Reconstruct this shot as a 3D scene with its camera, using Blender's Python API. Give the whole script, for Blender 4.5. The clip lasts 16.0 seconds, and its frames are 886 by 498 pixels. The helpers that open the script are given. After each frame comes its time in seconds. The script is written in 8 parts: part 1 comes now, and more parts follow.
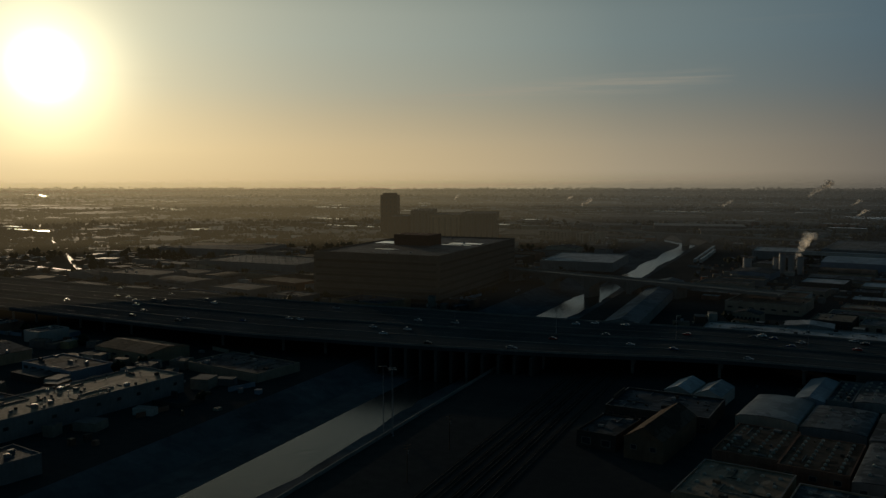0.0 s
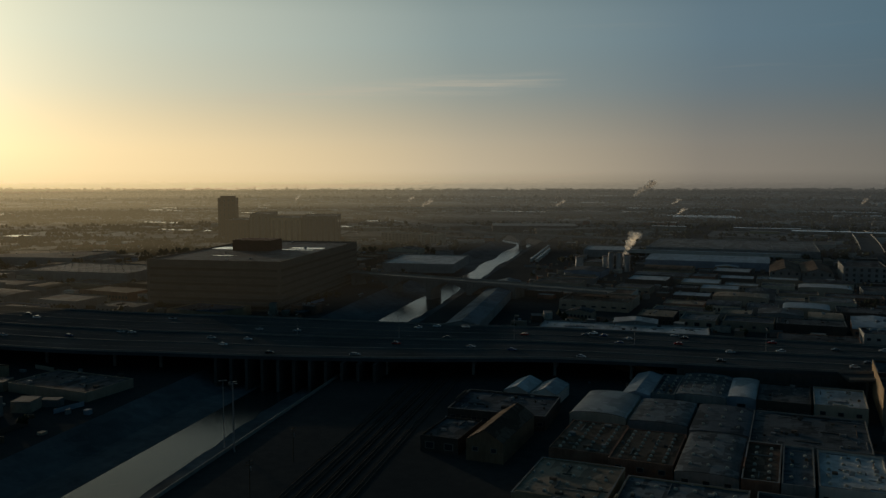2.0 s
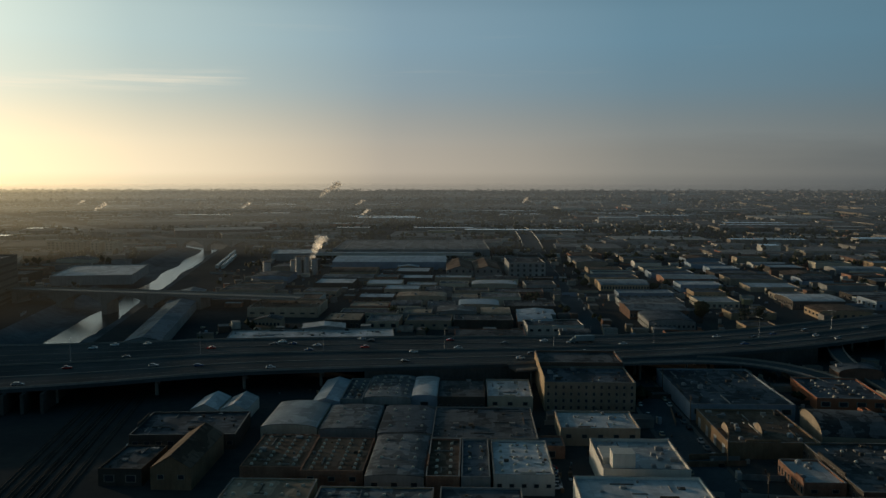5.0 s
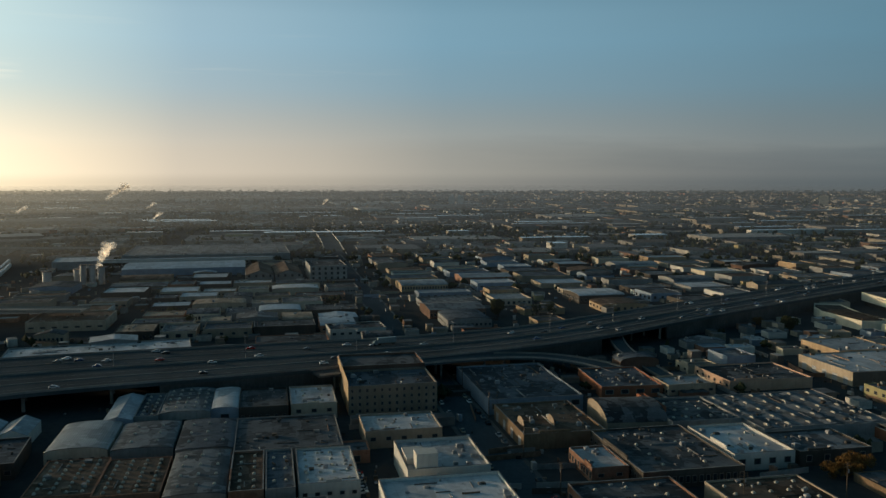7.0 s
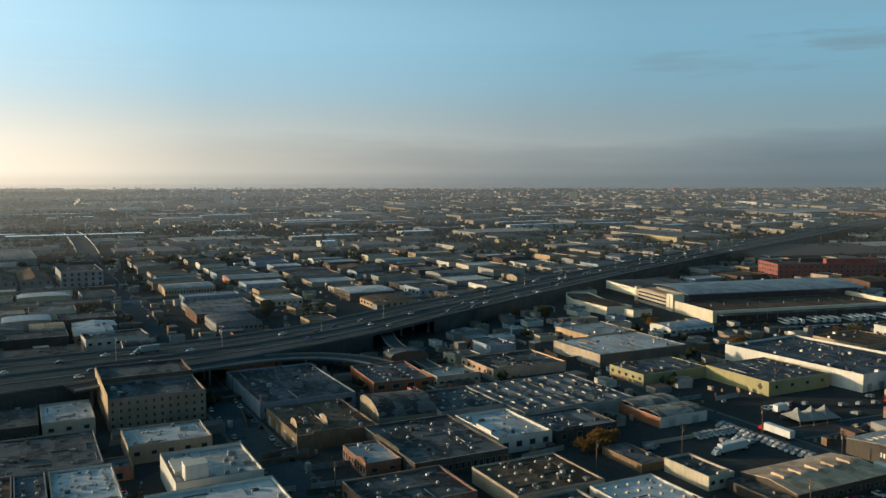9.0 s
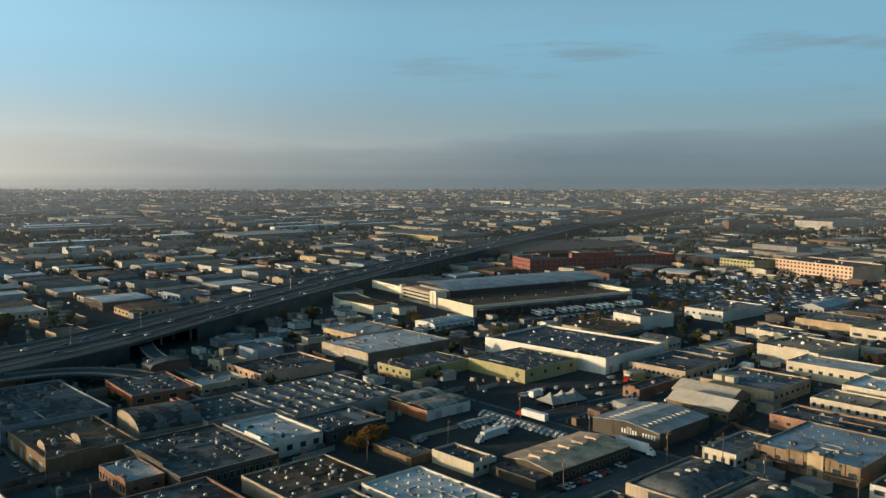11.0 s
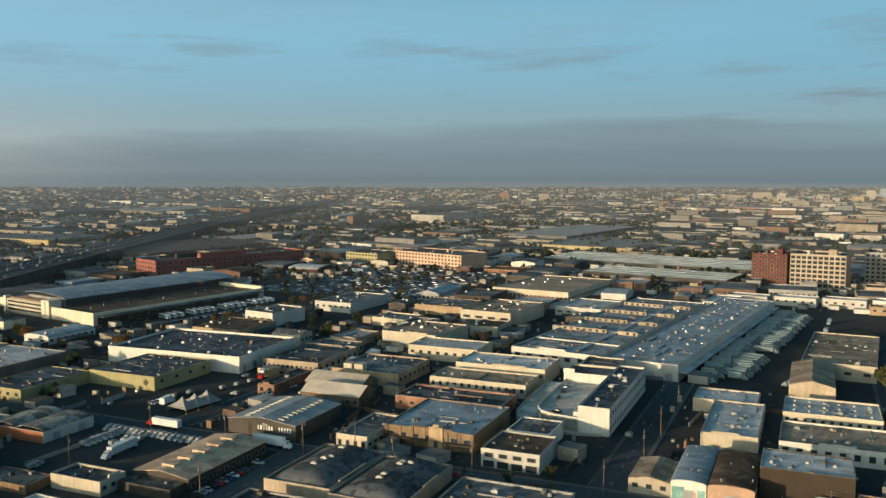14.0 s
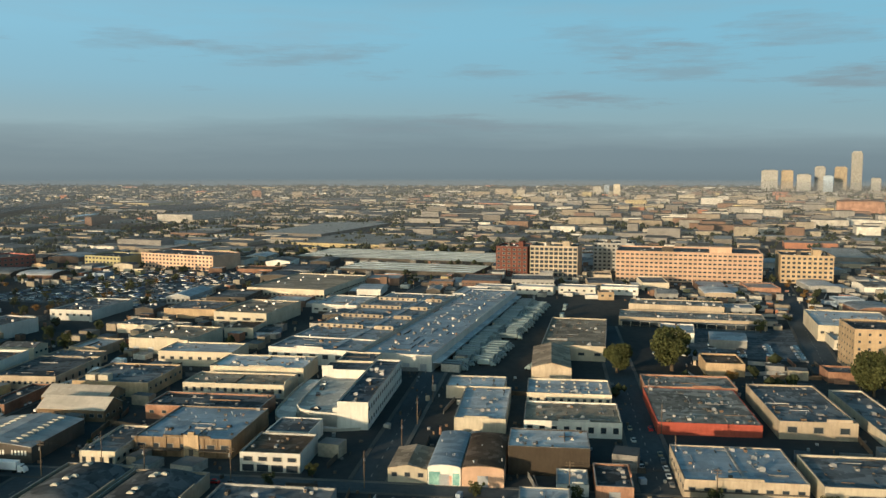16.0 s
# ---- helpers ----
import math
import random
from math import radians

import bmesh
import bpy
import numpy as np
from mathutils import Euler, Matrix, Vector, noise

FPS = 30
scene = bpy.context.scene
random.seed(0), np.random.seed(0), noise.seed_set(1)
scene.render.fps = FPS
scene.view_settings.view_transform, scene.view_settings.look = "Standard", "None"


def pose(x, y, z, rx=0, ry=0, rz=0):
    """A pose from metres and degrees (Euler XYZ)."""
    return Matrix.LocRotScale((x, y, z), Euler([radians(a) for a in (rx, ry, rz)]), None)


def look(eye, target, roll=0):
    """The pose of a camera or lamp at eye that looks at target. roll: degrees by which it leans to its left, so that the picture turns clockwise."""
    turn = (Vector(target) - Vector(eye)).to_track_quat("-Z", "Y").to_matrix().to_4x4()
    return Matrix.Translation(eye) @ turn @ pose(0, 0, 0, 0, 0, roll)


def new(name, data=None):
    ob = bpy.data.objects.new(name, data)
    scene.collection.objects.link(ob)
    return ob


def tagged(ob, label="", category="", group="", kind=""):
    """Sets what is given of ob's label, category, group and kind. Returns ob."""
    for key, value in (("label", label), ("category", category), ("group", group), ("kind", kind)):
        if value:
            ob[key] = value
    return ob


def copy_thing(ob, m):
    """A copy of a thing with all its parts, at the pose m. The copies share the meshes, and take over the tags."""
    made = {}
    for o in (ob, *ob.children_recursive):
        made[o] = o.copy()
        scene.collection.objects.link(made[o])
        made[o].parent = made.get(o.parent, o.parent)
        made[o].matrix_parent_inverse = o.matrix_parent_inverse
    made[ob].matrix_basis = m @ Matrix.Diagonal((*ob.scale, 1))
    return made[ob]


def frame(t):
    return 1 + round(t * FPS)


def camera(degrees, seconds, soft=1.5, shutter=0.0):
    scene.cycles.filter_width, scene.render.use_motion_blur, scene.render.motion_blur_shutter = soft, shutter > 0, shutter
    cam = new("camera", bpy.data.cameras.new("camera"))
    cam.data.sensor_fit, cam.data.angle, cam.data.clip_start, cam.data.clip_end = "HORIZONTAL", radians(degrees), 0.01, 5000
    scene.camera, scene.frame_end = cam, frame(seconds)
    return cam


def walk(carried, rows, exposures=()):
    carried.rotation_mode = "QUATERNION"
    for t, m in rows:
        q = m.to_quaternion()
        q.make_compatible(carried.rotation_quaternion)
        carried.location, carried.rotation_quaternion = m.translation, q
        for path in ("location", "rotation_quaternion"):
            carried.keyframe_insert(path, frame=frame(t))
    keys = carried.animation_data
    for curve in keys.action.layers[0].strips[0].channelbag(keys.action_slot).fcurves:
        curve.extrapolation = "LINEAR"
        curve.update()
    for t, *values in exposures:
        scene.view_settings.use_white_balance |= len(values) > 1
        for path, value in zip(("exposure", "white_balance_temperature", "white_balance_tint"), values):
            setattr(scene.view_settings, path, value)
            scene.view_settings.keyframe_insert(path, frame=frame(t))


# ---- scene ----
cam = camera(54.48, 16.0, soft=1.45)
PATH = [
    (0.0, look((-0.94, 0.41, 92.28), (-163.26, 251.32, 65.93), 0.05)),
    (0.5, look((-0.64, 0.48, 92.96), (-152.05, 258.13, 66.66), -0.02)),
    (1.0, look((-0.32, 0.21, 93.69), (-139.99, 264.42, 67.45), 0.00)),
    (1.5, look((-0.29, 0.14, 94.56), (-127.27, 270.66, 68.24), 0.01)),
    (2.0, look((-0.25, 0.10, 95.34), (-114.21, 276.36, 69.03), -0.00)),
    (2.5, look((-0.00, -0.17, 96.19), (-100.32, 281.33, 69.80), -0.01)),
    (3.0, look((0.04, -0.05, 97.16), (-85.91, 286.16, 70.71), 0.01)),
    (3.5, look((0.14, 0.23, 97.67), (-72.14, 290.19, 71.23), -0.02)),
    (4.0, look((0.40, 1.17, 98.28), (-49.20, 295.87, 71.93), -0.04)),
    (6.3, look((0.39, 1.16, 100.93), (32.42, 298.29, 74.77), 0.11)),
    (6.5, look((0.41, 1.17, 101.09), (39.21, 297.50, 75.00), 0.07)),
    (7.0, look((0.53, 0.86, 101.44), (59.76, 293.80, 75.43), 0.00)),
    (7.5, look((0.53, 0.50, 101.85), (78.33, 289.05, 75.71), -0.04)),
    (8.0, look((0.53, 0.39, 102.20), (96.34, 283.46, 76.00), -0.02)),
    (8.2, look((0.60, 0.27, 102.18), (104.66, 280.41, 75.85), -0.05)),
    (10.3, look((0.79, -0.51, 102.35), (178.66, 239.61, 75.85), 0.05)),
    (10.5, look((0.56, -0.52, 102.12), (185.32, 234.37, 75.80), 0.03)),
    (11.0, look((0.23, -0.31, 102.10), (201.21, 220.84, 75.67), -0.00)),
    (11.5, look((0.20, -0.44, 102.14), (215.48, 206.81, 75.66), 0.01)),
    (12.0, look((0.00, -0.76, 101.98), (231.93, 187.67, 75.42), -0.07)),
    (12.5, look((-0.12, -0.55, 101.93), (242.96, 173.22, 75.13), -0.04)),
    (13.0, look((-0.23, -0.14, 101.98), (255.57, 154.25, 74.98), 0.00)),
    (13.5, look((-0.07, -0.39, 101.72), (266.04, 135.47, 74.72), 0.07)),
    (14.0, look((-0.01, -0.85, 101.75), (274.23, 117.71, 74.61), 0.02)),
    (14.5, look((-0.30, -0.88, 101.87), (280.42, 101.33, 74.46), 0.05)),
    (15.0, look((-0.74, -0.91, 101.92), (286.83, 80.01, 74.36), 0.07)),
    (15.5, look((-0.81, -1.03, 101.89), (292.06, 57.77, 74.16), 0.02)),
    (16.0, look((-1.08, -0.97, 101.81), (295.33, 35.93, 73.91), 0.05)),
]
EXPOSURES = [(0.0, -2.35, 6500, 6), (1.5, -1.95, 6500, 6), (3.5, -1.35, 6550, 6), (4.0, -1.15, 6550, 6), (6.5, -0.52, 6700, 6), (7.0, -0.32, 6730, 6), (8.0, 0.30, 6800, 6), (11.0, 0.60, 6830, 7), (16.0, 0.84, 7000, 6)]
walk(cam, PATH, EXPOSURES)

# ---- light ----
SUN_EL, SUN_AZ = radians(6.3), radians(-57.4)
SUN_DIR = Vector((math.sin(SUN_AZ) * math.cos(SUN_EL), math.cos(SUN_AZ) * math.cos(SUN_EL), math.sin(SUN_EL)))
sun = new("sun", bpy.data.lights.new("sun", "SUN"))
sun.data.energy, sun.data.angle, sun.data.color = 2.95, radians(0.6), (1.0, 0.75, 0.50)
sun.rotation_mode = "QUATERNION"
sun.rotation_quaternion = SUN_DIR.to_track_quat("Z", "Y")

world = bpy.data.worlds.new("sky")
scene.world = world
world.use_nodes = True


class Net:
    """Short hand for building node trees."""

    def __init__(self, tree):
        self.tree, self.nodes, self.links = tree, tree.nodes, tree.links

    def add(self, kind, inputs=None, **props):
        n = self.nodes.new(kind)
        if "operation" in props:
            n.operation = props["operation"]
        if "data_type" in props:
            n.data_type, n.blend_type = props["data_type"], props["blend_type"]
        if "distance" in props:
            n.distance = props["distance"]
        if "sky_type" in props:
            n.sky_type, n.sun_disc = props["sky_type"], props["sun_disc"]
            n.sun_elevation, n.sun_rotation = props["sun_elevation"], props["sun_rotation"]
            n.air_density, n.dust_density, n.ozone_density, n.altitude = props["air_density"], props["dust_density"], props["ozone_density"], props["altitude"]
        for k, v in (inputs or {}).items():
            if isinstance(v, bpy.types.NodeSocket):
                self.links.new(v, n.inputs[k])
            else:
                n.inputs[k].default_value = v
        return n

    def math(self, op, a, b=0.0, clamp=False):
        n = self.add("ShaderNodeMath", {0: a, 1: b}, operation=op)
        n.use_clamp = clamp
        return n.outputs[0]

    def vec(self, op, a, b=(0, 0, 0)):
        n = self.add("ShaderNodeVectorMath", {0: a, 1: b}, operation=op)
        return n.outputs["Value"] if op in ("DOT_PRODUCT", "LENGTH") else n.outputs[0]

    def ramp(self, fac, stops, interp="LINEAR"):
        n = self.add("ShaderNodeValToRGB", {0: fac})
        n.color_ramp.interpolation = interp
        while len(n.color_ramp.elements) < len(stops):
            n.color_ramp.elements.new(0.5)
        for e, (p, c) in zip(n.color_ramp.elements, stops):
            e.position = p
            e.color = (*c, 1) if isinstance(c, tuple) else (c, c, c, 1)
        return n.outputs[0]

    def mix(self, fac, a, b, blend="MIX"):
        n = self.add("ShaderNodeMix", data_type="RGBA", blend_type=blend)
        for k, v in ((0, fac), (6, a), (7, b)):
            if isinstance(v, bpy.types.NodeSocket):
                self.links.new(v, n.inputs[k])
            else:
                n.inputs[k].default_value = (*v, 1) if isinstance(v, tuple) else v
        return n.outputs[2]

    def noise(self, vec, scale, detail=3.0, rough=0.55):
        return self.add("ShaderNodeTexNoise", {"Vector": vec, "Scale": scale, "Detail": detail, "Roughness": rough}).outputs[0]


def build_sky():
    w = Net(world.node_tree)
    w.nodes.clear()
    way = w.add("ShaderNodeTexCoord").outputs["Generated"]
    lifted = w.vec("NORMALIZE", w.vec("ADD", way, (0, 0, 0.014)))
    sky = w.add("ShaderNodeTexSky", {"Vector": lifted}, sky_type="NISHITA", sun_disc=False, sun_elevation=SUN_EL, sun_rotation=SUN_AZ,
                air_density=1.0, dust_density=2.0, ozone_density=2.0, altitude=0.0)
    base = w.vec("SCALE", sky.outputs[0])
    base.node.inputs["Scale"].default_value = SKY_GAIN
    up = w.add("ShaderNodeSeparateXYZ", {0: lifted}).outputs[2]
    near_sun = w.math("MAXIMUM", w.vec("DOT_PRODUCT", way, tuple(SUN_DIR)), 0.0)
    flat_sun = Vector((SUN_DIR.x, SUN_DIR.y, 0)).normalized()
    toward = w.math("MULTIPLY_ADD", w.vec("DOT_PRODUCT", way, tuple(flat_sun)), 0.5)
    toward.node.inputs[2].default_value = 0.5
    # low haze: warm towards the sun, grey violet away from it
    haze_col = w.ramp(toward, HAZE_STOPS)
    haze_amt = w.ramp(up, [(0.0, 1.0), (0.05, 0.93), (0.09, 0.72), (0.16, 0.32), (0.28, 0.0)])
    col = w.mix(haze_amt, base, haze_col)
    # high air: clearer blue away from the sun
    high_col = w.ramp(toward, HIGH_STOPS)
    high_amt = w.ramp(up, [(0.0, 0.0), (0.04, 0.1), (0.075, 0.36), (0.11, 0.7), (0.16, 0.92), (0.6, 0.7)])
    col = w.mix(high_amt, col, high_col)
    # the sky darkens towards the zenith before the sun is well up
    zen = w.ramp(up, [(0.19, (1.0, 1.0, 1.0)), (0.34, (0.28, 0.39, 0.44)), (0.6, (0.165, 0.295, 0.35)), (1.0, (0.14, 0.28, 0.34))])
    col = w.mix(1.0, col, zen, "MULTIPLY")
    # long flat streaks of stratus and thin cirrus
    parts = w.add("ShaderNodeSeparateXYZ", {0: way}).outputs
    tilt = w.math("MULTIPLY", parts[2], 9.0)
    flatv = w.add("ShaderNodeCombineXYZ", {0: parts[0], 1: parts[1], 2: tilt}).outputs[0]
    n1 = w.noise(w.vec("ADD", flatv, (3.1, 7.7, 0.4)), 2.6, 6.0, 0.6)
    cover = w.ramp(n1, [(0.5, 0.0), (0.66, 1.0)])
    belt = w.ramp(up, [(0.105, 0.0), (0.14, 1.0), (0.175, 1.0), (0.215, 0.35), (0.3, 0.3)])
    away = w.ramp(toward, [(0.12, 1.0), (0.62, 0.0)])
    amt = w.math("MULTIPLY", w.math("MULTIPLY", cover, belt), w.math("MULTIPLY", away, 0.3))
    col = w.mix(amt, col, CLOUD_COL)
    # stratus bank low on the far side
    bank_n = w.noise(w.vec("ADD", flatv, (9.0, 2.0, 1.0)), 1.8, 5.0, 0.6)
    lift = w.ramp(toward, [(0.0, 0.060), (0.04, 0.068), (0.15, 0.072), (0.205, 0.066), (0.26, 0.058), (0.8, 0.056)])
    bank_top = w.math("MULTIPLY_ADD", bank_n, 0.075)
    bank_top.node.inputs[2].default_value = -0.038
    bank = w.math("SUBTRACT", w.math("ADD", bank_top, lift), up)
    bank_amt = w.math("MULTIPLY", w.ramp(bank, [(0.0, 0.0), (0.012, 0.45), (0.035, 1.0)]), w.ramp(toward, [(0.0, 0.72), (0.35, 0.75), (0.55, 0.5), (0.74, 0.0)]))
    col = w.mix(bank_amt, col, BANK_COL)
    # torn shreds of grey cloud over the bank
    turn = w.math("ARCTAN2", parts[0], parts[1])
    shred = w.math("MULTIPLY_ADD", w.noise(flatv, 7.5, 7.0, 0.66), 5.2)
    shred.node.inputs[2].default_value = -2.75
    bend = w.math("MULTIPLY_ADD", w.noise(w.vec("ADD", flatv, (4.0, 1.0, 2.0)), 3.2, 3.0, 0.5), 1.8)
    bend.node.inputs[2].default_value = -0.9
    for bearing, height, half, thick, dense in SHREDS:
        u = w.math("DIVIDE", w.math("SUBTRACT", turn, radians(bearing)), radians(half))
        v = w.math("ADD", w.math("DIVIDE", w.math("SUBTRACT", parts[2], radians(height)), radians(thick)), bend)
        body = w.math("SUBTRACT", w.math("ADD", shred, 0.75), w.math("ADD", w.math("MULTIPLY", u, u), w.math("MULTIPLY", v, v)))
        col = w.mix(w.math("MULTIPLY", w.ramp(body, [(0.0, 0.0), (1.3, 1.0)]), dense), col, SHRED_COL)
    # cirrus lit from behind near the sun
    n2 = w.noise(w.vec("ADD", w.add("ShaderNodeCombineXYZ", {0: parts[0], 1: parts[1], 2: w.math("MULTIPLY", parts[2], 22.0)}).outputs[0], (1.3, 0.2, 5.5)), 3.3, 6.0, 0.6)
    wisp = w.math("MULTIPLY", w.ramp(n2, [(0.6, 0.0), (0.78, 1.0)]), w.ramp(up, [(0.06, 0.0), (0.12, 1.0), (0.16, 0.6), (0.22, 0.0)]))
    wisp = w.math("MULTIPLY", wisp, w.ramp(toward, [(0.6, 0.0), (0.85, 0.15)]))
    col = w.mix(wisp, col, WISP_COL)
    # one long thin streak of cirrus, and its fainter twin below
    a_end, b_end = Vector((-0.5488, 0.8314, 0.0868)), Vector((-0.3045, 0.947, 0.1024))
    side, mid = a_end.cross(b_end).normalized(), (a_end + b_end).normalized()
    wob = w.noise(flatv, 5.0, 5.0, 0.6)
    off = w.math("MULTIPLY_ADD", wob, 0.022)
    off.node.inputs[2].default_value = -0.011
    away_line = w.math("ABSOLUTE", w.math("ADD", w.vec("DOT_PRODUCT", way, tuple(side)), off))
    fine = w.noise(w.add("ShaderNodeCombineXYZ", {0: parts[0], 1: parts[1], 2: w.math("MULTIPLY", parts[2], 40.0)}).outputs[0], 6.0, 5.0, 0.65)
    streak = w.math("MULTIPLY", w.ramp(away_line, [(0.0, 1.0), (0.0025, 0.55), (0.012, 0.0)]), w.ramp(fine, [(0.4, 0.1), (0.6, 1.0)]))
    reach = w.math("SUBTRACT", w.vec("DOT_PRODUCT", way, tuple(mid)), 0.98)
    streak = w.math("MULTIPLY", streak, w.ramp(w.math("MULTIPLY", reach, 50.0), [(0.0, 0.0), (0.35, 0.35), (1.0, 0.5)]))
    col = w.mix(streak, col, STREAK_COL)
    # the sun's own disc and the bright haze round it
    for power, strength, tint in GLOW:
        g = w.math("MULTIPLY", w.math("POWER", near_sun, power), strength)
        n = w.add("ShaderNodeVectorMath", {0: tint}, operation="SCALE")
        w.links.new(g, n.inputs["Scale"])
        col = w.vec("ADD", col, n.outputs[0])
    bg = w.add("ShaderNodeBackground", {"Color": col, "Strength": 1.0})
    w.add("ShaderNodeOutputWorld", {"Surface": bg.outputs[0]})


SKY_GAIN = 0.06
HAZE_STOPS = [(0.05, (0.165, 0.222, 0.255)), (0.35, (0.195, 0.242, 0.265)), (0.5, (0.275, 0.288, 0.288)), (0.68, (0.50, 0.472, 0.425)), (0.81, (0.89, 0.765, 0.63)), (0.9, (1.82, 1.48, 1.04)), (1.0, (3.4, 2.5, 1.35))]
HIGH_STOPS = [(0.05, (0.12, 0.285, 0.41)), (0.45, (0.155, 0.32, 0.45)), (0.68, (0.255, 0.47, 0.64)), (0.8, (0.43, 0.65, 0.82)), (0.9, (0.83, 1.08, 1.13)), (1.0, (1.85, 2.05, 1.80))]
SHRED_COL = (0.128, 0.172, 0.212)
# grey shreds: bearing, height, half width, half thickness (degrees), density
SHREDS = [(50.9, 7.9, 6.0, 0.65, 0.45), (44.7, 6.8, 7.0, 1.1, 0.3), (63.5, 7.6, 4.0, 1.1, 0.4), (73.0, 7.1, 9.0, 1.3, 0.5), (67.2, 5.2, 2.0, 0.4, 0.4), (86.3, 6.5, 4.5, 0.8, 0.45), (82.5, 3.0, 10.0, 1.5, 0.75),
          (92.5, 4.2, 8.5, 0.8, 0.75), (93.7, 8.2, 6.0, 1.6, 0.35), (100.0, 6.9, 7.0, 1.3, 0.5), (108.5, 5.2, 6.0, 1.5, 0.7), (104.6, 8.2, 6.0, 1.1, 0.4)]
STREAK_COL = (1.75, 1.5, 1.2)
CLOUD_COL, BANK_COL, WISP_COL = (0.165, 0.21, 0.255), (0.09, 0.128, 0.162), (1.5, 1.3, 1.0)
GLOW = [(9.0, 0.5, (1.0, 0.72, 0.38)), (60.0, 1.5, (1.0, 0.80, 0.42)), (500.0, 5.5, (1.0, 0.88, 0.55)), (6000.0, 60.0, (1.0, 0.93, 0.72))]
build_sky()


# ---- materials ----
def material(name, col, rough=0.8, vary=0.25, grain=1.5, patch=0.12, col2=None, bump=0.25, metal=0.0, streak=0.0, ribs=None, per="object", spec=0.3, patches=0.0):
    """A surface with grain and stains at two scales. ribs: (axis, spacing in metres) for corrugated sheet or boards."""
    m = bpy.data.materials.new(name)
    m.use_nodes = True
    n = Net(m.node_tree)
    n.nodes.clear()
    geo = n.add("ShaderNodeNewGeometry")
    pos = geo.outputs["Position"]
    rnd = n.add("ShaderNodeObjectInfo").outputs["Random"] if per == "object" else geo.outputs["Random Per Island"]
    shift = n.vec("ADD", pos, n.add("ShaderNodeCombineXYZ", {0: n.math("MULTIPLY", rnd, 91.0), 1: n.math("MULTIPLY", rnd, 53.0)}).outputs[0])
    fine = n.noise(shift, grain, 5.0, 0.6)
    broad = n.noise(shift, patch, 3.0, 0.55)
    dark = tuple(c * (1 - vary) for c in col)
    lite = tuple(min(1.0, c * (1 + vary)) for c in (col2 or col))
    c = n.mix(n.ramp(broad, [(0.3, 0.0), (0.7, 1.0)]), dark, lite)
    c = n.mix(n.ramp(fine, [(0.35, 0.0), (0.65, vary * 1.3)]), c, tuple(v * 0.55 for v in col))
    tone = n.math("MULTIPLY_ADD", rnd, 0.36)
    tone.node.inputs[2].default_value = 0.82
    c = n.mix(1.0, c, n.add("ShaderNodeCombineXYZ", {0: tone, 1: tone, 2: tone}).outputs[0], "MULTIPLY")
    if streak:
        sv = n.vec("MULTIPLY", shift, (1.0, 1.0, 0.12))
        s = n.ramp(n.noise(sv, 1.1, 4.0, 0.65), [(0.45, 0.0), (0.75, streak)])
        c = n.mix(s, c, tuple(v * 0.45 for v in col))
    if patches:
        cell = n.add("ShaderNodeTexVoronoi", {"Vector": n.vec("MULTIPLY", shift, (1.0, 0.45, 1.0)), "Scale": 0.16, "Randomness": 0.9}, distance="MANHATTAN")
        pv = n.add("ShaderNodeSeparateColor", {0: cell.outputs["Color"]}).outputs[0]
        c = n.mix(n.ramp(pv, [(0.55, 0.0), (0.62, patches)], "LINEAR"), c, tuple(min(1.0, v * 1.9 + 0.03) for v in col))
        c = n.mix(n.ramp(pv, [(0.12, patches), (0.2, 0.0)], "LINEAR"), c, tuple(v * 0.45 for v in col))
        small = n.add("ShaderNodeTexVoronoi", {"Vector": n.vec("MULTIPLY", shift, (0.6, 1.0, 1.0)), "Scale": 0.62, "Randomness": 1.0}, distance="CHEBYCHEV")
        sv2 = n.add("ShaderNodeSeparateColor", {0: small.outputs["Color"]}).outputs[1]
        c = n.mix(n.ramp(sv2, [(0.86, 0.0), (0.9, patches)], "LINEAR"), c, tuple(min(1.0, v * 1.7 + 0.04) for v in col))
        c = n.mix(n.ramp(sv2, [(0.1, patches), (0.14, 0.0)], "LINEAR"), c, tuple(v * 0.4 for v in col))
        pond = n.ramp(n.noise(shift, 0.22, 5.0, 0.7), [(0.52, 0.0), (0.6, 0.5 * patches), (0.63, 0.15 * patches), (1.0, 0.3 * patches)])
        c = n.mix(pond, c, tuple(v * 0.5 for v in col))
        sep0 = n.add("ShaderNodeSeparateXYZ", {0: shift}).outputs
        seam = n.math("FRACT", n.math("MULTIPLY", sep0[0], 0.33))
        c = n.mix(n.ramp(seam, [(0.0, 0.4), (0.06, 0.0)]), c, tuple(v * 0.5 for v in col))
    height = fine
    if ribs:
        sep = n.add("ShaderNodeSeparateXYZ", {0: pos}).outputs
        wave = n.math("SINE", n.math("MULTIPLY", sep[ribs[0]], 2 * math.pi / ribs[1]))
        height = n.math("ADD", n.math("MULTIPLY", wave, 0.5), fine)
    bmp = n.add("ShaderNodeBump", {"Height": height, "Strength": bump, "Distance": 0.12})
    bs = n.add("ShaderNodeBsdfPrincipled", {"Base Color": c, "Roughness": rough, "Metallic": metal, "Specular IOR Level": spec * 0.22, "Normal": bmp.outputs[0]})
    n.add("ShaderNodeOutputMaterial", {"Surface": bs.outputs[0]})
    return m


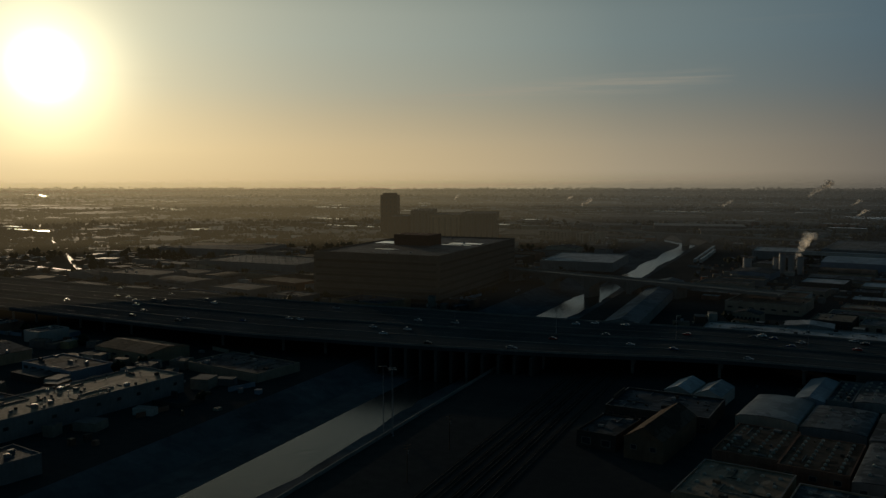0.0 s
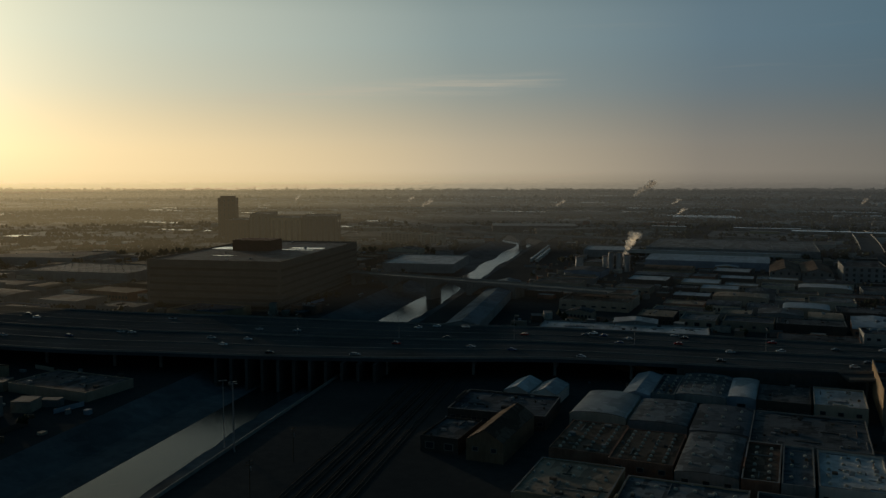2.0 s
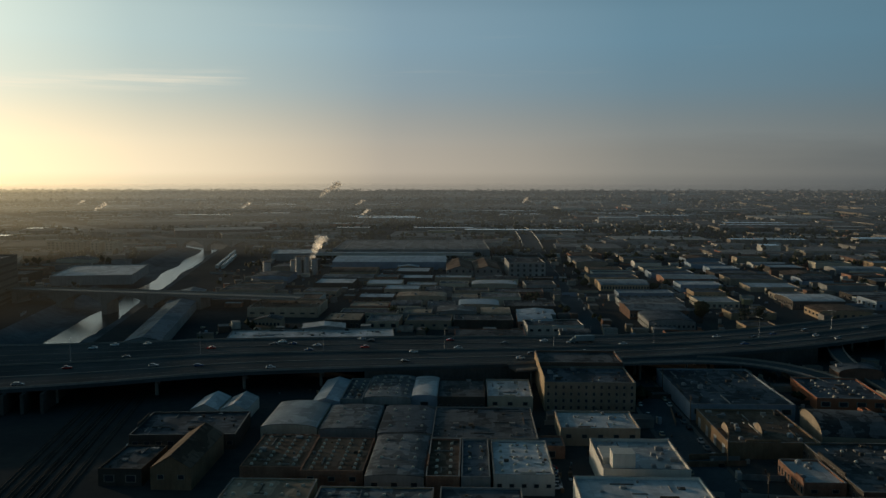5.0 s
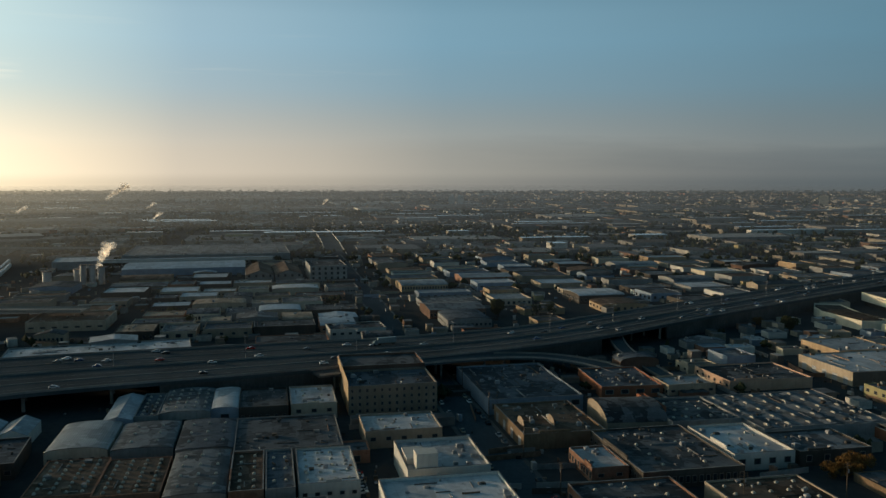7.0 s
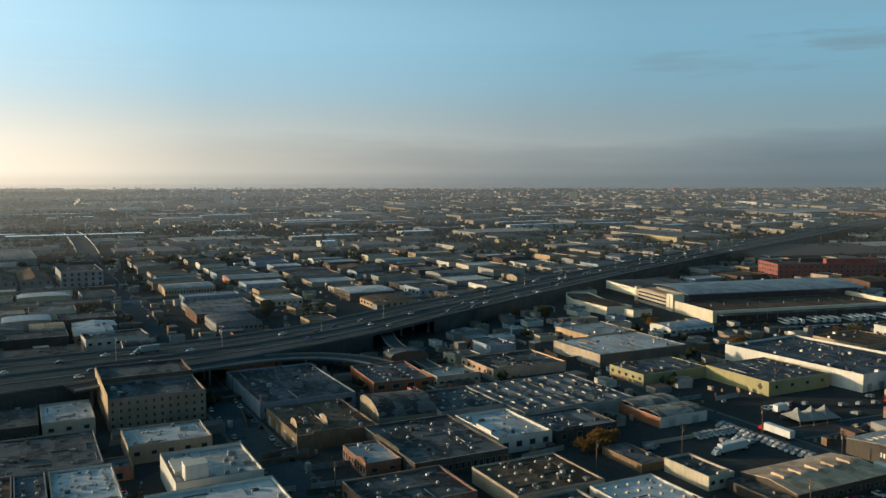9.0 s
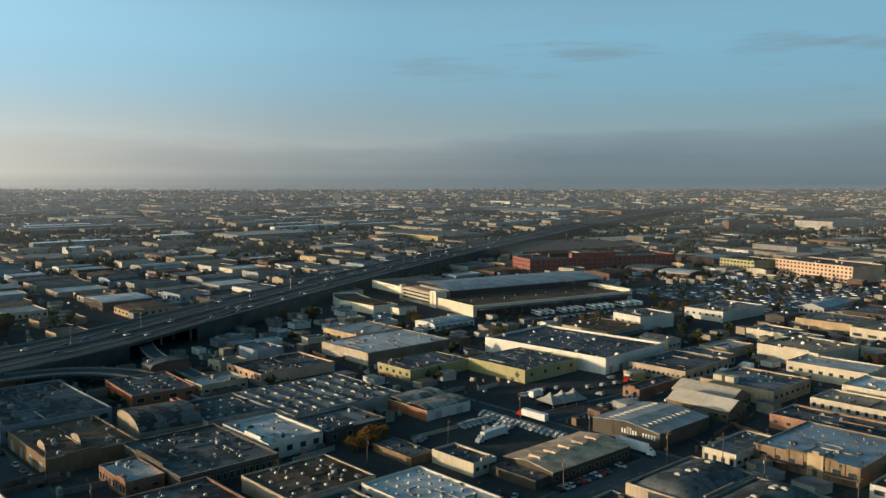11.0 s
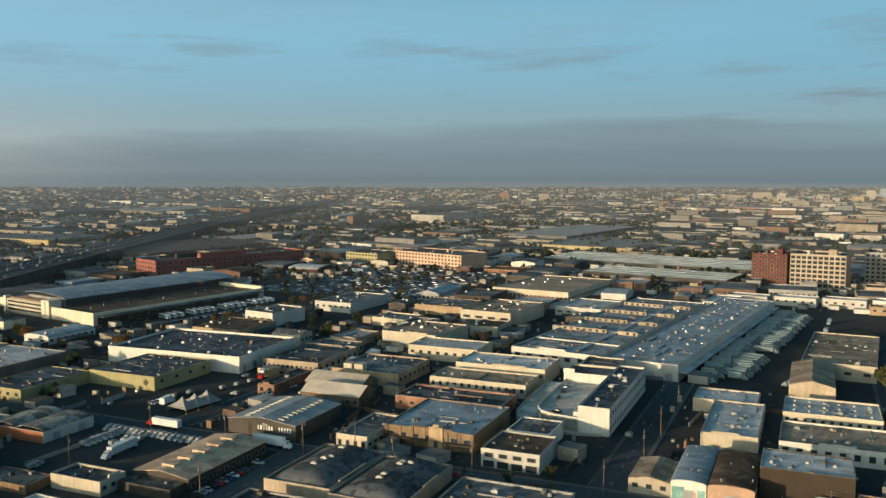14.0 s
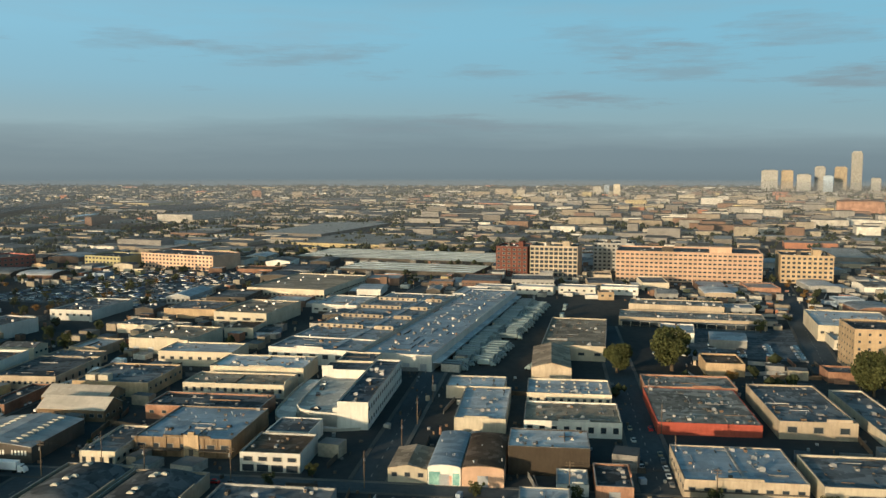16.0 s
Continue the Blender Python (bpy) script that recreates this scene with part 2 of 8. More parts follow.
def city_material(name, stops, rough=0.8, bump=0.2, spec=0.3):
    """Many buildings in one mesh: each island takes one of several paints."""
    m = bpy.data.materials.new(name)
    m.use_nodes = True
    n = Net(m.node_tree)
    n.nodes.clear()
    geo = n.add("ShaderNodeNewGeometry")
    c = n.ramp(geo.outputs["Random Per Island"], stops, "CONSTANT")
    st = n.noise(geo.outputs["Position"], 0.13, 5.0, 0.65)
    c = n.mix(n.ramp(st, [(0.35, 0.45), (0.62, 0.0)]), c, (0.06, 0.058, 0.055))
    fine = n.noise(geo.outputs["Position"], 0.9, 3.0, 0.6)
    c = n.mix(n.ramp(fine, [(0.4, 0.0), (0.7, 0.35)]), c, (0.10, 0.095, 0.09))
    bs = n.add("ShaderNodeBsdfPrincipled", {"Base Color": c, "Roughness": rough, "Specular IOR Level": spec * 0.1})
    n.add("ShaderNodeOutputMaterial", {"Surface": bs.outputs[0]})
    return m


def glass(name, tint=(0.03, 0.04, 0.05)):
    m = bpy.data.materials.new(name)
    m.use_nodes = True
    b = m.node_tree.nodes["Principled BSDF"]
    b.inputs["Base Color"].default_value = (*tint, 1)
    b.inputs["Roughness"].default_value = 0.08
    b.inputs["Specular IOR Level"].default_value = 0.6
    return m


M = {}
M["asphalt"] = material("asphalt", (0.08, 0.093, 0.103), 0.95, 0.3, 0.5, 0.02, bump=0.15, spec=0.0)
M["lot"] = material("car_park_asphalt", (0.085, 0.098, 0.11), 0.9, 0.3, 0.4, 0.03, spec=0.2, patches=0.4)
M["ground"] = material("ground", (0.064, 0.070, 0.075), 0.95, 0.35, 0.25, 0.012, col2=(0.06, 0.06, 0.058), bump=0.15, spec=0.0)
M["pave"] = material("pavement", (0.12, 0.118, 0.112), 0.85, 0.25, 0.8, 0.05)
M["concrete"] = material("concrete", (0.30, 0.285, 0.26), 0.8, 0.22, 0.9, 0.06, streak=0.5)
M["channel"] = material("channel_concrete", (0.14, 0.148, 0.155), 0.9, 0.4, 0.2, 0.03, spec=0.0, patches=0.08)
M["deck"] = material("freeway_deck", (0.096, 0.109, 0.116), 0.95, 0.25, 0.6, 0.03, spec=0.0)
M["tar"] = material("tar_roof", (0.066, 0.072, 0.078), 0.85, 0.3, 0.7, 0.09, col2=(0.102, 0.109, 0.114), spec=0.2, patches=0.6)
M["deck_slab"] = material("pale_deck_slab", (0.52, 0.51, 0.48), 0.85, 0.25, 0.8, 0.06, patches=0.3)
M["umber"] = material("umber_stucco", (0.050, 0.040, 0.031), 0.85, 0.2, 0.8, 0.12, streak=0.3)
# streaked concrete, darkened to paint the shade below the freeway deck
M["shaded_stained_concrete"] = material("shaded_stained_concrete", (0.10, 0.10, 0.094), 0.85, 0.3, 0.6, 0.08, streak=0.5, spec=0.1)
M["bright_stucco"] = material("sunny_cream_stucco", (0.76, 0.68, 0.53), 0.85, 0.12, 0.8, 0.1, streak=0.3)
M["pale_felt"] = material("pale_felt_roof", (0.175, 0.20, 0.22), 0.7, 0.3, 0.7, 0.08, spec=0.4, patches=0.5)
M["darktar"] = material("dark_tar_roof", (0.066, 0.079, 0.094), 0.75, 0.3, 0.7, 0.07, spec=0.3, patches=0.5)
M["grey"] = material("grey_roof", (0.112, 0.123, 0.132), 0.75, 0.3, 0.7, 0.08, spec=0.4, patches=0.6)
M["white_roof"] = material("white_roof", (0.44, 0.455, 0.47), 0.65, 0.2, 0.7, 0.12, spec=0.5, patches=0.25)
M["brown_roof"] = material("brown_roof", (0.10, 0.07, 0.05), 0.8, 0.3, 0.7, 0.1, patches=0.4)
M["tan_roof"] = material("tan_sheet_roof", (0.29, 0.225, 0.165), 0.75, 0.22, 0.6, 0.08, spec=0.5, patches=0.35)
M["rust_roof"] = material("rusty_sheet_roof", (0.46, 0.335, 0.24), 0.7, 0.22, 0.6, 0.08, patches=0.3)
M["zinc"] = material("zinc_sheet", (0.30, 0.30, 0.30), 0.5, 0.2, 0.8, 0.1, metal=0.4, ribs=(0, 0.8), bump=0.3, patches=0.25)
M["bluezinc"] = material("blue_grey_sheet", (0.29, 0.335, 0.375), 0.5, 0.15, 0.8, 0.1, metal=0.3, ribs=(0, 0.8), bump=0.3, patches=0.25)
M["old_metal"] = material("dull_metal", (0.22, 0.22, 0.22), 0.6, 0.25, 2.0, 0.4, metal=0.2, per="island")
M["gloss_sheet"] = material("shiny_sheet_roof", (0.25, 0.25, 0.25), 0.55, 0.15, 0.8, 0.1, metal=0.4, bump=0.4, patches=0.3)
M["bright_sheet"] = material("bright_sheet_roof", (0.75, 0.75, 0.75), 0.2, 0.15, 0.3, 0.05, metal=1.0, bump=0.0)
M["wet_asphalt"] = material("damp_asphalt", (0.04, 0.04, 0.04), 0.5, 0.3, 0.5, 0.02, bump=0.3, spec=0.4)
M["white"] = material("white_stucco", (0.60, 0.58, 0.53), 0.8, 0.12, 0.8, 0.12, streak=0.3)
M["cream"] = material("cream_stucco", (0.52, 0.46, 0.36), 0.82, 0.15, 0.8, 0.12, streak=0.35)
M["tan"] = material("tan_stucco", (0.40, 0.33, 0.25), 0.82, 0.18, 0.8, 0.12, streak=0.4)
M["green_roof"] = material("green_grey_roof", (0.36, 0.38, 0.335), 0.7, 0.2, 0.5, 0.05, ribs=(0, 1.2), patches=0.4)
M["worn_roof"] = material("worn_tan_grey_roof", (0.21, 0.20, 0.18), 0.8, 0.3, 0.6, 0.1, patches=0.6)
M["brownbrick"] = material("brown_brick", (0.22, 0.155, 0.10), 0.85, 0.22, 1.4, 0.12, streak=0.5, ribs=(2, 0.32), bump=0.2)
M["yellow"] = material("yellow_wall", (0.37, 0.335, 0.18), 0.7, 0.14, 0.8, 0.12, streak=0.3)
M["orange"] = material("orange_wall", (0.34, 0.14, 0.08), 0.75, 0.18, 0.8, 0.12, streak=0.3)
M["red"] = material("red_wall", (0.30, 0.07, 0.05), 0.7, 0.15, 0.8, 0.12, streak=0.25)
M["brick"] = material("brick_wall", (0.28, 0.145, 0.098), 0.85, 0.3, 1.6, 0.12, col2=(0.34, 0.2, 0.14), streak=0.4, ribs=(2, 0.32), bump=0.2)
M["darkbrick"] = material("dark_brick_wall", (0.16, 0.10, 0.075), 0.85, 0.25, 1.6, 0.12, streak=0.4, ribs=(2, 0.32), bump=0.2)
M["buff"] = material("buff_brick", (0.42, 0.31, 0.20), 0.85, 0.2, 1.4, 0.12, streak=0.45, ribs=(2, 0.32), bump=0.2)
M["greycream"] = material("grey_cream_wall", (0.46, 0.42, 0.35), 0.82, 0.15, 0.8, 0.12, streak=0.4)
M["dullred"] = material("faded_red_wall", (0.25, 0.09, 0.075), 0.8, 0.2, 0.8, 0.1, streak=0.4)
M["darkred"] = material("dark_red_brick", (0.135, 0.05, 0.038), 0.85, 0.2, 1.4, 0.12, streak=0.4, ribs=(2, 0.32), bump=0.2)
M["dimtan"] = material("dim_tan_brick", (0.29, 0.245, 0.19), 0.85, 0.2, 1.2, 0.12, streak=0.45, ribs=(2, 0.32), bump=0.2)
M["pink"] = material("pink_wall", (0.56, 0.375, 0.27), 0.82, 0.15, 0.9, 0.1, streak=0.3)
M["greywall"] = material("grey_wall", (0.30, 0.30, 0.29), 0.82, 0.2, 0.9, 0.12, streak=0.4)
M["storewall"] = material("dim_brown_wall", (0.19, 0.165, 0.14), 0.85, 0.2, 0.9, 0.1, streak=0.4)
M["teal_roof"] = material("teal_sheet_roof", (0.10, 0.145, 0.175), 0.7, 0.2, 0.6, 0.1, ribs=(0, 0.8), patches=0.3)
M["darkwall"] = material("dark_wall", (0.085, 0.075, 0.065), 0.8, 0.2, 0.9, 0.12, streak=0.3)
M["bluewall"] = material("blue_grey_wall", (0.27, 0.33, 0.40), 0.75, 0.15, 0.9, 0.12, streak=0.3)
M["coping"] = material("coping", (0.31, 0.30, 0.285), 0.75, 0.5, 0.5, 0.2, streak=0.5)
M["metal"] = material("galvanised_metal", (0.38, 0.385, 0.39), 0.45, 0.15, 2.0, 0.4, metal=0.5)
M["sky_light"] = material("skylight_dome", (0.47, 0.44, 0.37), 0.4, 0.1, 2.0, 0.4, spec=0.6)
M["glass"] = glass("window_glass")
M["frame"] = material("window_frame", (0.24, 0.22, 0.19), 0.6, 0.15, 3.0, 0.5)
M["shutter"] = material("roller_shutter", (0.34, 0.36, 0.38), 0.5, 0.15, 2.0, 0.3, metal=0.3, ribs=(2, 0.16))
M["bark"] = material("bark", (0.10, 0.075, 0.055), 0.9, 0.3, 5.0, 0.5)
M["leaf"] = material("leaves", (0.045, 0.056, 0.024), 0.7, 0.35, 0.9, 0.3, col2=(0.07, 0.075, 0.03), per="island")
M["leaf_warm"] = material("autumn_leaves", (0.16, 0.085, 0.03), 0.7, 0.3, 0.9, 0.3, col2=(0.2, 0.12, 0.04), per="island")
M["leaf_dark"] = material("dark_leaves", (0.03, 0.042, 0.022), 0.7, 0.3, 0.9, 0.3, per="island")
M["rubber"] = material("tyre_rubber", (0.02, 0.02, 0.02), 0.8, 0.2, 6.0, 1.0)
M["wood"] = material("pole_wood", (0.13, 0.10, 0.075), 0.85, 0.25, 3.0, 0.4)
M["paint_line"] = material("road_paint", (0.34, 0.335, 0.31), 0.6, 0.25, 1.5, 0.2)
M["letter"] = material("sign_paint", (0.78, 0.76, 0.70), 0.6, 0.08, 2.0, 0.4)
M["pale_tan_roof"] = material("pale_tan_sheet_roof", (0.47, 0.42, 0.36), 0.7, 0.15, 0.6, 0.08, patches=0.12)
M["mural_teal"] = material("teal_mural_paint", (0.16, 0.42, 0.40), 0.7, 0.3, 1.2, 0.4, col2=(0.3, 0.5, 0.45), streak=0.3)
M["mural_rose"] = material("rose_mural_paint", (0.50, 0.22, 0.20), 0.7, 0.3, 1.2, 0.4, col2=(0.6, 0.4, 0.3), streak=0.3)
M["ballast"] = material("track_ballast", (0.055, 0.052, 0.048), 0.95, 0.3, 1.5, 0.1, spec=0.0)
M["rail"] = material("worn_rail", (0.13, 0.11, 0.10), 0.75, 0.2, 2.0, 0.3, metal=0.2)
M["steel"] = material("rusty_steel", (0.19, 0.13, 0.09), 0.6, 0.3, 1.5, 0.3, metal=0.3)
CAR_PAINTS = []
for nm, c in (("white", (0.75, 0.75, 0.74)), ("silver", (0.45, 0.46, 0.47)), ("black", (0.02, 0.02, 0.022)), ("grey", (0.14, 0.145, 0.15)), ("red", (0.4, 0.03, 0.025)), ("blue", (0.05, 0.1, 0.22)), ("tan", (0.35, 0.3, 0.22))):
    CAR_PAINTS.append((nm, material(nm + "_car_paint", c, 0.25, 0.06, 2.0, 0.4, bump=0.0, spec=0.5)))
WALL_STOPS = [(0.0, (0.33, 0.29, 0.23)), (0.16, (0.50, 0.47, 0.42)), (0.27, (0.31, 0.26, 0.20)), (0.42, (0.25, 0.24, 0.23)), (0.56, (0.38, 0.34, 0.27)), (0.66, (0.20, 0.12, 0.085)), (0.74, (0.30, 0.29, 0.27)), (0.82, (0.18, 0.165, 0.15)), (0.88, (0.40, 0.17, 0.10)), (0.905, (0.52, 0.42, 0.22)), (0.93, (0.72, 0.69, 0.62))]
ROOF_STOPS = [(0.0, (0.115, 0.12, 0.124)), (0.22, (0.17, 0.177, 0.182)), (0.40, (0.095, 0.102, 0.11)), (0.52, (0.20, 0.205, 0.21)), (0.70, (0.12, 0.10, 0.085)), (0.80, (0.46, 0.45, 0.43)), (0.90, (0.30, 0.30, 0.29))]
M["far_wall"] = city_material("far_walls", WALL_STOPS)
M["far_leaf"] = material("far_leaves", (0.034, 0.041, 0.021), 0.8, 0.3, 0.4, 0.05, per="island")
M["far_roof"] = city_material("far_roofs", ROOF_STOPS, 0.7)


# ---- mesh helpers ----
def mesh_of(name, verts, faces, mats, index=None, smooth=False):
    me = bpy.data.meshes.new(name)
    me.from_pydata([tuple(v) for v in verts], [], [tuple(f) for f in faces])
    for m in mats:
        me.materials.append(m)
    if index is not None:
        me.polygons.foreach_set("material_index", index)
    if smooth:
        me.polygons.foreach_set("use_smooth", [True] * len(me.polygons))
    me.update()
    return me


def part(name, bm, mat, parent=None, label="", at=None, kind=""):
    """Links a bmesh or a mesh as one object under a thing."""
    if isinstance(bm, bmesh.types.BMesh):
        me = bpy.data.meshes.new(name)
        bm.normal_update()
        bm.to_mesh(me)
        bm.free()
        me.materials.append(mat)
    else:
        me = bm
    ob = new(name, me)
    ob.parent = parent
    if at is not None:
        ob.matrix_basis = at
    return tagged(ob, label=label, kind=kind)


def thing(name, x, y, z=0.0, rot=0.0, label="", category="", group="", kind=""):
    ob = new(name)
    ob.matrix_basis = pose(x, y, z, 0, 0, rot)
    ob.empty_display_size = 0.5
    return tagged(ob, label, category, group, kind)


def add_box(bm, x0, y0, z0, x1, y1, z1):
    v = [bm.verts.new(p) for p in ((x0, y0, z0), (x1, y0, z0), (x1, y1, z0), (x0, y1, z0), (x0, y0, z1), (x1, y0, z1), (x1, y1, z1), (x0, y1, z1))]
    for f in ((3, 2, 1, 0), (4, 5, 6, 7), (0, 1, 5, 4), (1, 2, 6, 5), (2, 3, 7, 6), (3, 0, 4, 7)):
        bm.faces.new([v[i] for i in f])
    return v


def box_bm(*b):
    bm = bmesh.new()
    add_box(bm, *b)
    return bm


def prism(bm, outline, z0, z1):
    """An upright prism over a ring of (x, y)."""
    lo = [bm.verts.new((x, y, z0)) for x, y in outline]
    hi = [bm.verts.new((x, y, z1)) for x, y in outline]
    n = len(outline)
    bm.faces.new(lo[::-1])
    bm.faces.new(hi)
    for i in range(n):
        bm.faces.new((lo[i], lo[(i + 1) % n], hi[(i + 1) % n], hi[i]))


def tube(bm, x, y, z0, z1, r0, r1, n=8):
    a = [bm.verts.new((x + r0 * math.cos(2 * math.pi * i / n), y + r0 * math.sin(2 * math.pi * i / n), z0)) for i in range(n)]
    b = [bm.verts.new((x + r1 * math.cos(2 * math.pi * i / n), y + r1 * math.sin(2 * math.pi * i / n), z1)) for i in range(n)]
    for i in range(n):
        bm.faces.new((a[i], a[(i + 1) % n], b[(i + 1) % n], b[i]))
    bm.faces.new(a[::-1])
    bm.faces.new(b)


SHARED = {}


def shared(key, make, mat):
    if key not in SHARED:
        bm = make()
        bm.normal_update()
        me = bpy.data.meshes.new(key)
        bm.to_mesh(me)
        bm.free()
        me.materials.append(mat)
        SHARED[key] = me
    return SHARED[key]


def scaled(x, y, z, sx, sy, sz, rz=0.0):
    return pose(x, y, z, 0, 0, rz) @ Matrix.Diagonal((sx, sy, sz, 1))


# small pieces that many buildings share
def skylight_bm():
    bm = bmesh.new()
    add_box(bm, -0.5, -0.5, 0, 0.5, 0.5, 0.45)
    v = [bm.verts.new(p) for p in ((-0.46, -0.46, 0.45), (0.46, -0.46, 0.45), (0.46, 0.46, 0.45), (-0.46, 0.46, 0.45), (-0.25, -0.25, 0.8), (0.25, -0.25, 0.8), (0.25, 0.25, 0.8), (-0.25, 0.25, 0.8))]
    for f in ((4, 5, 6, 7), (0, 1, 5, 4), (1, 2, 6, 5), (2, 3, 7, 6), (3, 0, 4, 7)):
        bm.faces.new([v[i] for i in f])
    return bm


def unit_bm():
    bm = bmesh.new()
    add_box(bm, -0.55, -0.55, 0, 0.55, 0.55, 0.12)
    add_box(bm, -0.5, -0.5, 0.12, 0.5, 0.5, 0.92)
    tube(bm, 0, 0, 0.92, 1.05, 0.36, 0.36, 10)
    add_box(bm, 0.5, -0.2, 0.2, 0.85, 0.2, 0.55)
    return bm


def vent_bm():
    bm = bmesh.new()
    tube(bm, 0, 0, 0, 0.7, 0.16, 0.16)
    tube(bm, 0, 0, 0.7, 0.95, 0.34, 0.22)
    return bm


def ring_faces(bm, rings):
    """Joins square rings of four points one after another."""
    rows = [[bm.verts.new(p) for p in r] for r in rings]
    for a, b in zip(rows, rows[1:]):
        for k in range(4):
            j = (k + 1) % 4
            bm.faces.new((a[k], a[j], b[j], b[k]))
    return rows


def square(s, y):
    return [(-s, y, -s), (s, y, -s), (s, y, s), (-s, y, s)]


def window_bm():
    bm = bmesh.new()
    ring_faces(bm, [square(0.5, 0.1), square(0.5, -0.06), square(0.41, -0.06), square(0.41, 0.1)])
    return bm


def pane_bm():
    return box_bm(-0.41, -0.02, -0.41, 0.41, 0.08, 0.41)


def door_bm():
    """A ribbed roller shutter in one sheet with closed edges."""
    bm = bmesh.new()
    rows = []
    for i in range(17):
        yy = -0.06 if i % 2 else -0.02
        rows.append([bm.verts.new(p) for p in ((-0.5, 0.06, i / 16), (-0.5, yy, i / 16), (0.5, yy, i / 16), (0.5, 0.06, i / 16))])
    for a, b in zip(rows, rows[1:]):
        for k in range(3):
            bm.faces.new((a[k], a[k + 1], b[k + 1], b[k]))
    bm.faces.new(rows[-1])
    return bm


def skylight(b, x, y, z, s=1.6, t=None):
    part("skylight", shared("skylight", skylight_bm, M["sky_light"]), None, b, at=scaled(x, y, z, s, t or s, 1.0))


def rooftop_unit(b, x, y, z, s=1.8, rz=0):
    part("rooftop_unit", shared("rooftop_unit", unit_bm, M["metal"]), None, b, at=scaled(x, y, z, s, s, s * 0.8, rz))


def roof_vent(b, x, y, z, s=1.0):
    part("roof_vent", shared("roof_vent", vent_bm, M["metal"]), None, b, at=scaled(x, y, z, s, s, s))


def face_at(face, wx, wy, u, z, out=0.0):
    """A place on a wall of a building with its corner at the origin: u runs along the wall."""
    if face == "S":
        return pose(u, -out, z)
    if face == "W":
        return pose(-out, u, z, 0, 0, -90)
    if face == "N":
        return pose(u, wy + out, z, 0, 0, 180)
    return pose(wx + out, u, z, 0, 0, 90)


def far_window_mesh():
    if "far_window" not in SHARED:
        bm = bmesh.new()
        rows = ring_faces(bm, [square(0.5, 0.1), square(0.5, -0.06), square(0.41, -0.06), square(0.41, -0.01)])
        k = len(bm.faces)
        bm.faces.new(rows[-1])
        bm.normal_update()
        me = bpy.data.meshes.new("far_window")
        bm.to_mesh(me)
        bm.free()
        me.materials.append(M["frame"])
        me.materials.append(M["glass"])
        me.polygons.foreach_set("material_index", [0] * k + [1])
        SHARED["far_window"] = me
    return SHARED["far_window"]


def window(b, face, wx, wy, u, z, w, h):
    at = face_at(face, wx, wy, u, z, 0.02) @ Matrix.Diagonal((w, 1, h, 1))
    if b.location.length > 380:
        part("window", far_window_mesh(), None, b, at=at)
        return
    f = part("window", shared("window", window_bm, M["frame"]), None, b, at=at)
    part("pane", shared("pane", pane_bm, M["glass"]), None, f)


def shutter(b, face, wx, wy, u, w, h):
    at = face_at(face, wx, wy, u, 0.0, 0.03) @ Matrix.Diagonal((w, 1, h, 1))
    part("roller_door", shared("roller_door", door_bm, M["shutter"]), None, b, at=at)


def window_row(b, face, wx, wy, z, w, h, pitch, mat="frame"):
    """A band of framed windows in one long opening: frames, mullions and recessed panes."""
    ln = wx if face in "SN" else wy
    k = max(1, int((ln - 1.5) / pitch))
    bm = bmesh.new()
    panes = []
    for i in range(k):
        c = ln * (i + 0.5) / k - ln / 2
        rows = ring_faces(bm, [[(c + px * w / 2 * s, yy, z + pz * h / 2 * s) for px, pz in ((-1, -1), (1, -1), (1, 1), (-1, 1))] for s, yy in ((1.0, 0.1), (1.0, -0.08), (0.86, -0.08), (0.86, -0.01))])
        panes.append(bm.faces.new(rows[-1]))
    for f in bm.faces:
        f.material_index = 1 if f in panes else 0
    ob = part("ribbon_window", bm, M[mat], b, at=face_at(face, wx, wy, ln / 2, 0.0, 0.02), kind="stuff")
    ob.data.materials.append(M["glass"])


PLACED = []   # footprints already taken


def claim(x, y, wx, wy, rot=0):
    a = radians(rot)
    PLACED.append((x, y, math.cos(a), math.sin(a), wx, wy))


def is_free(px, py, r):
    """True where a circle of radius r touches no footprint."""
    for x, y, c, s, wx, wy in PLACED:
        dx, dy = px - x, py - y
        u, v = dx * c + dy * s, dy * c - dx * s
        if -r < u < wx + r and -r < v < wy + r:
            return False
    return True


def wall_ring(bm, wx, wy, h, top, th=0.35):
    """Four walls in one ring, open inside above h where the roof lies."""
    o = [(0, 0), (wx, 0), (wx, wy), (0, wy)]
    i = [(th, th), (wx - th, th), (wx - th, wy - th), (th, wy - th)]
    ob = [bm.verts.new((*p, 0)) for p in o]
    ot = [bm.verts.new((*p, top)) for p in o]
    it = [bm.verts.new((*p, top)) for p in i]
    il = [bm.verts.new((*p, 0)) for p in i]
    for k in range(4):
        j = (k + 1) % 4
        bm.faces.new((ob[k], ob[j], ot[j], ot[k]))
        bm.faces.new((ot[k], ot[j], it[j], it[k]))
        bm.faces.new((it[k], it[j], il[j], il[k]))


def coping_ring(bm, wx, wy, z, th=0.4, up=0.07):
    o = [(-0.05, -0.05), (wx + 0.05, -0.05), (wx + 0.05, wy + 0.05), (-0.05, wy + 0.05)]
    i = [(th, th), (wx - th, th), (wx - th, wy - th), (th, wy - th)]
    rings = [[bm.verts.new((*p, zz)) for p in q] for q, zz in ((o, z), (o, z + up), (i, z + up), (i, z))]
    for a, b in zip(rings, rings[1:] + rings[:1]):
        for k in range(4):
            j = (k + 1) % 4
            bm.faces.new((a[k], a[j], b[j], b[k]))


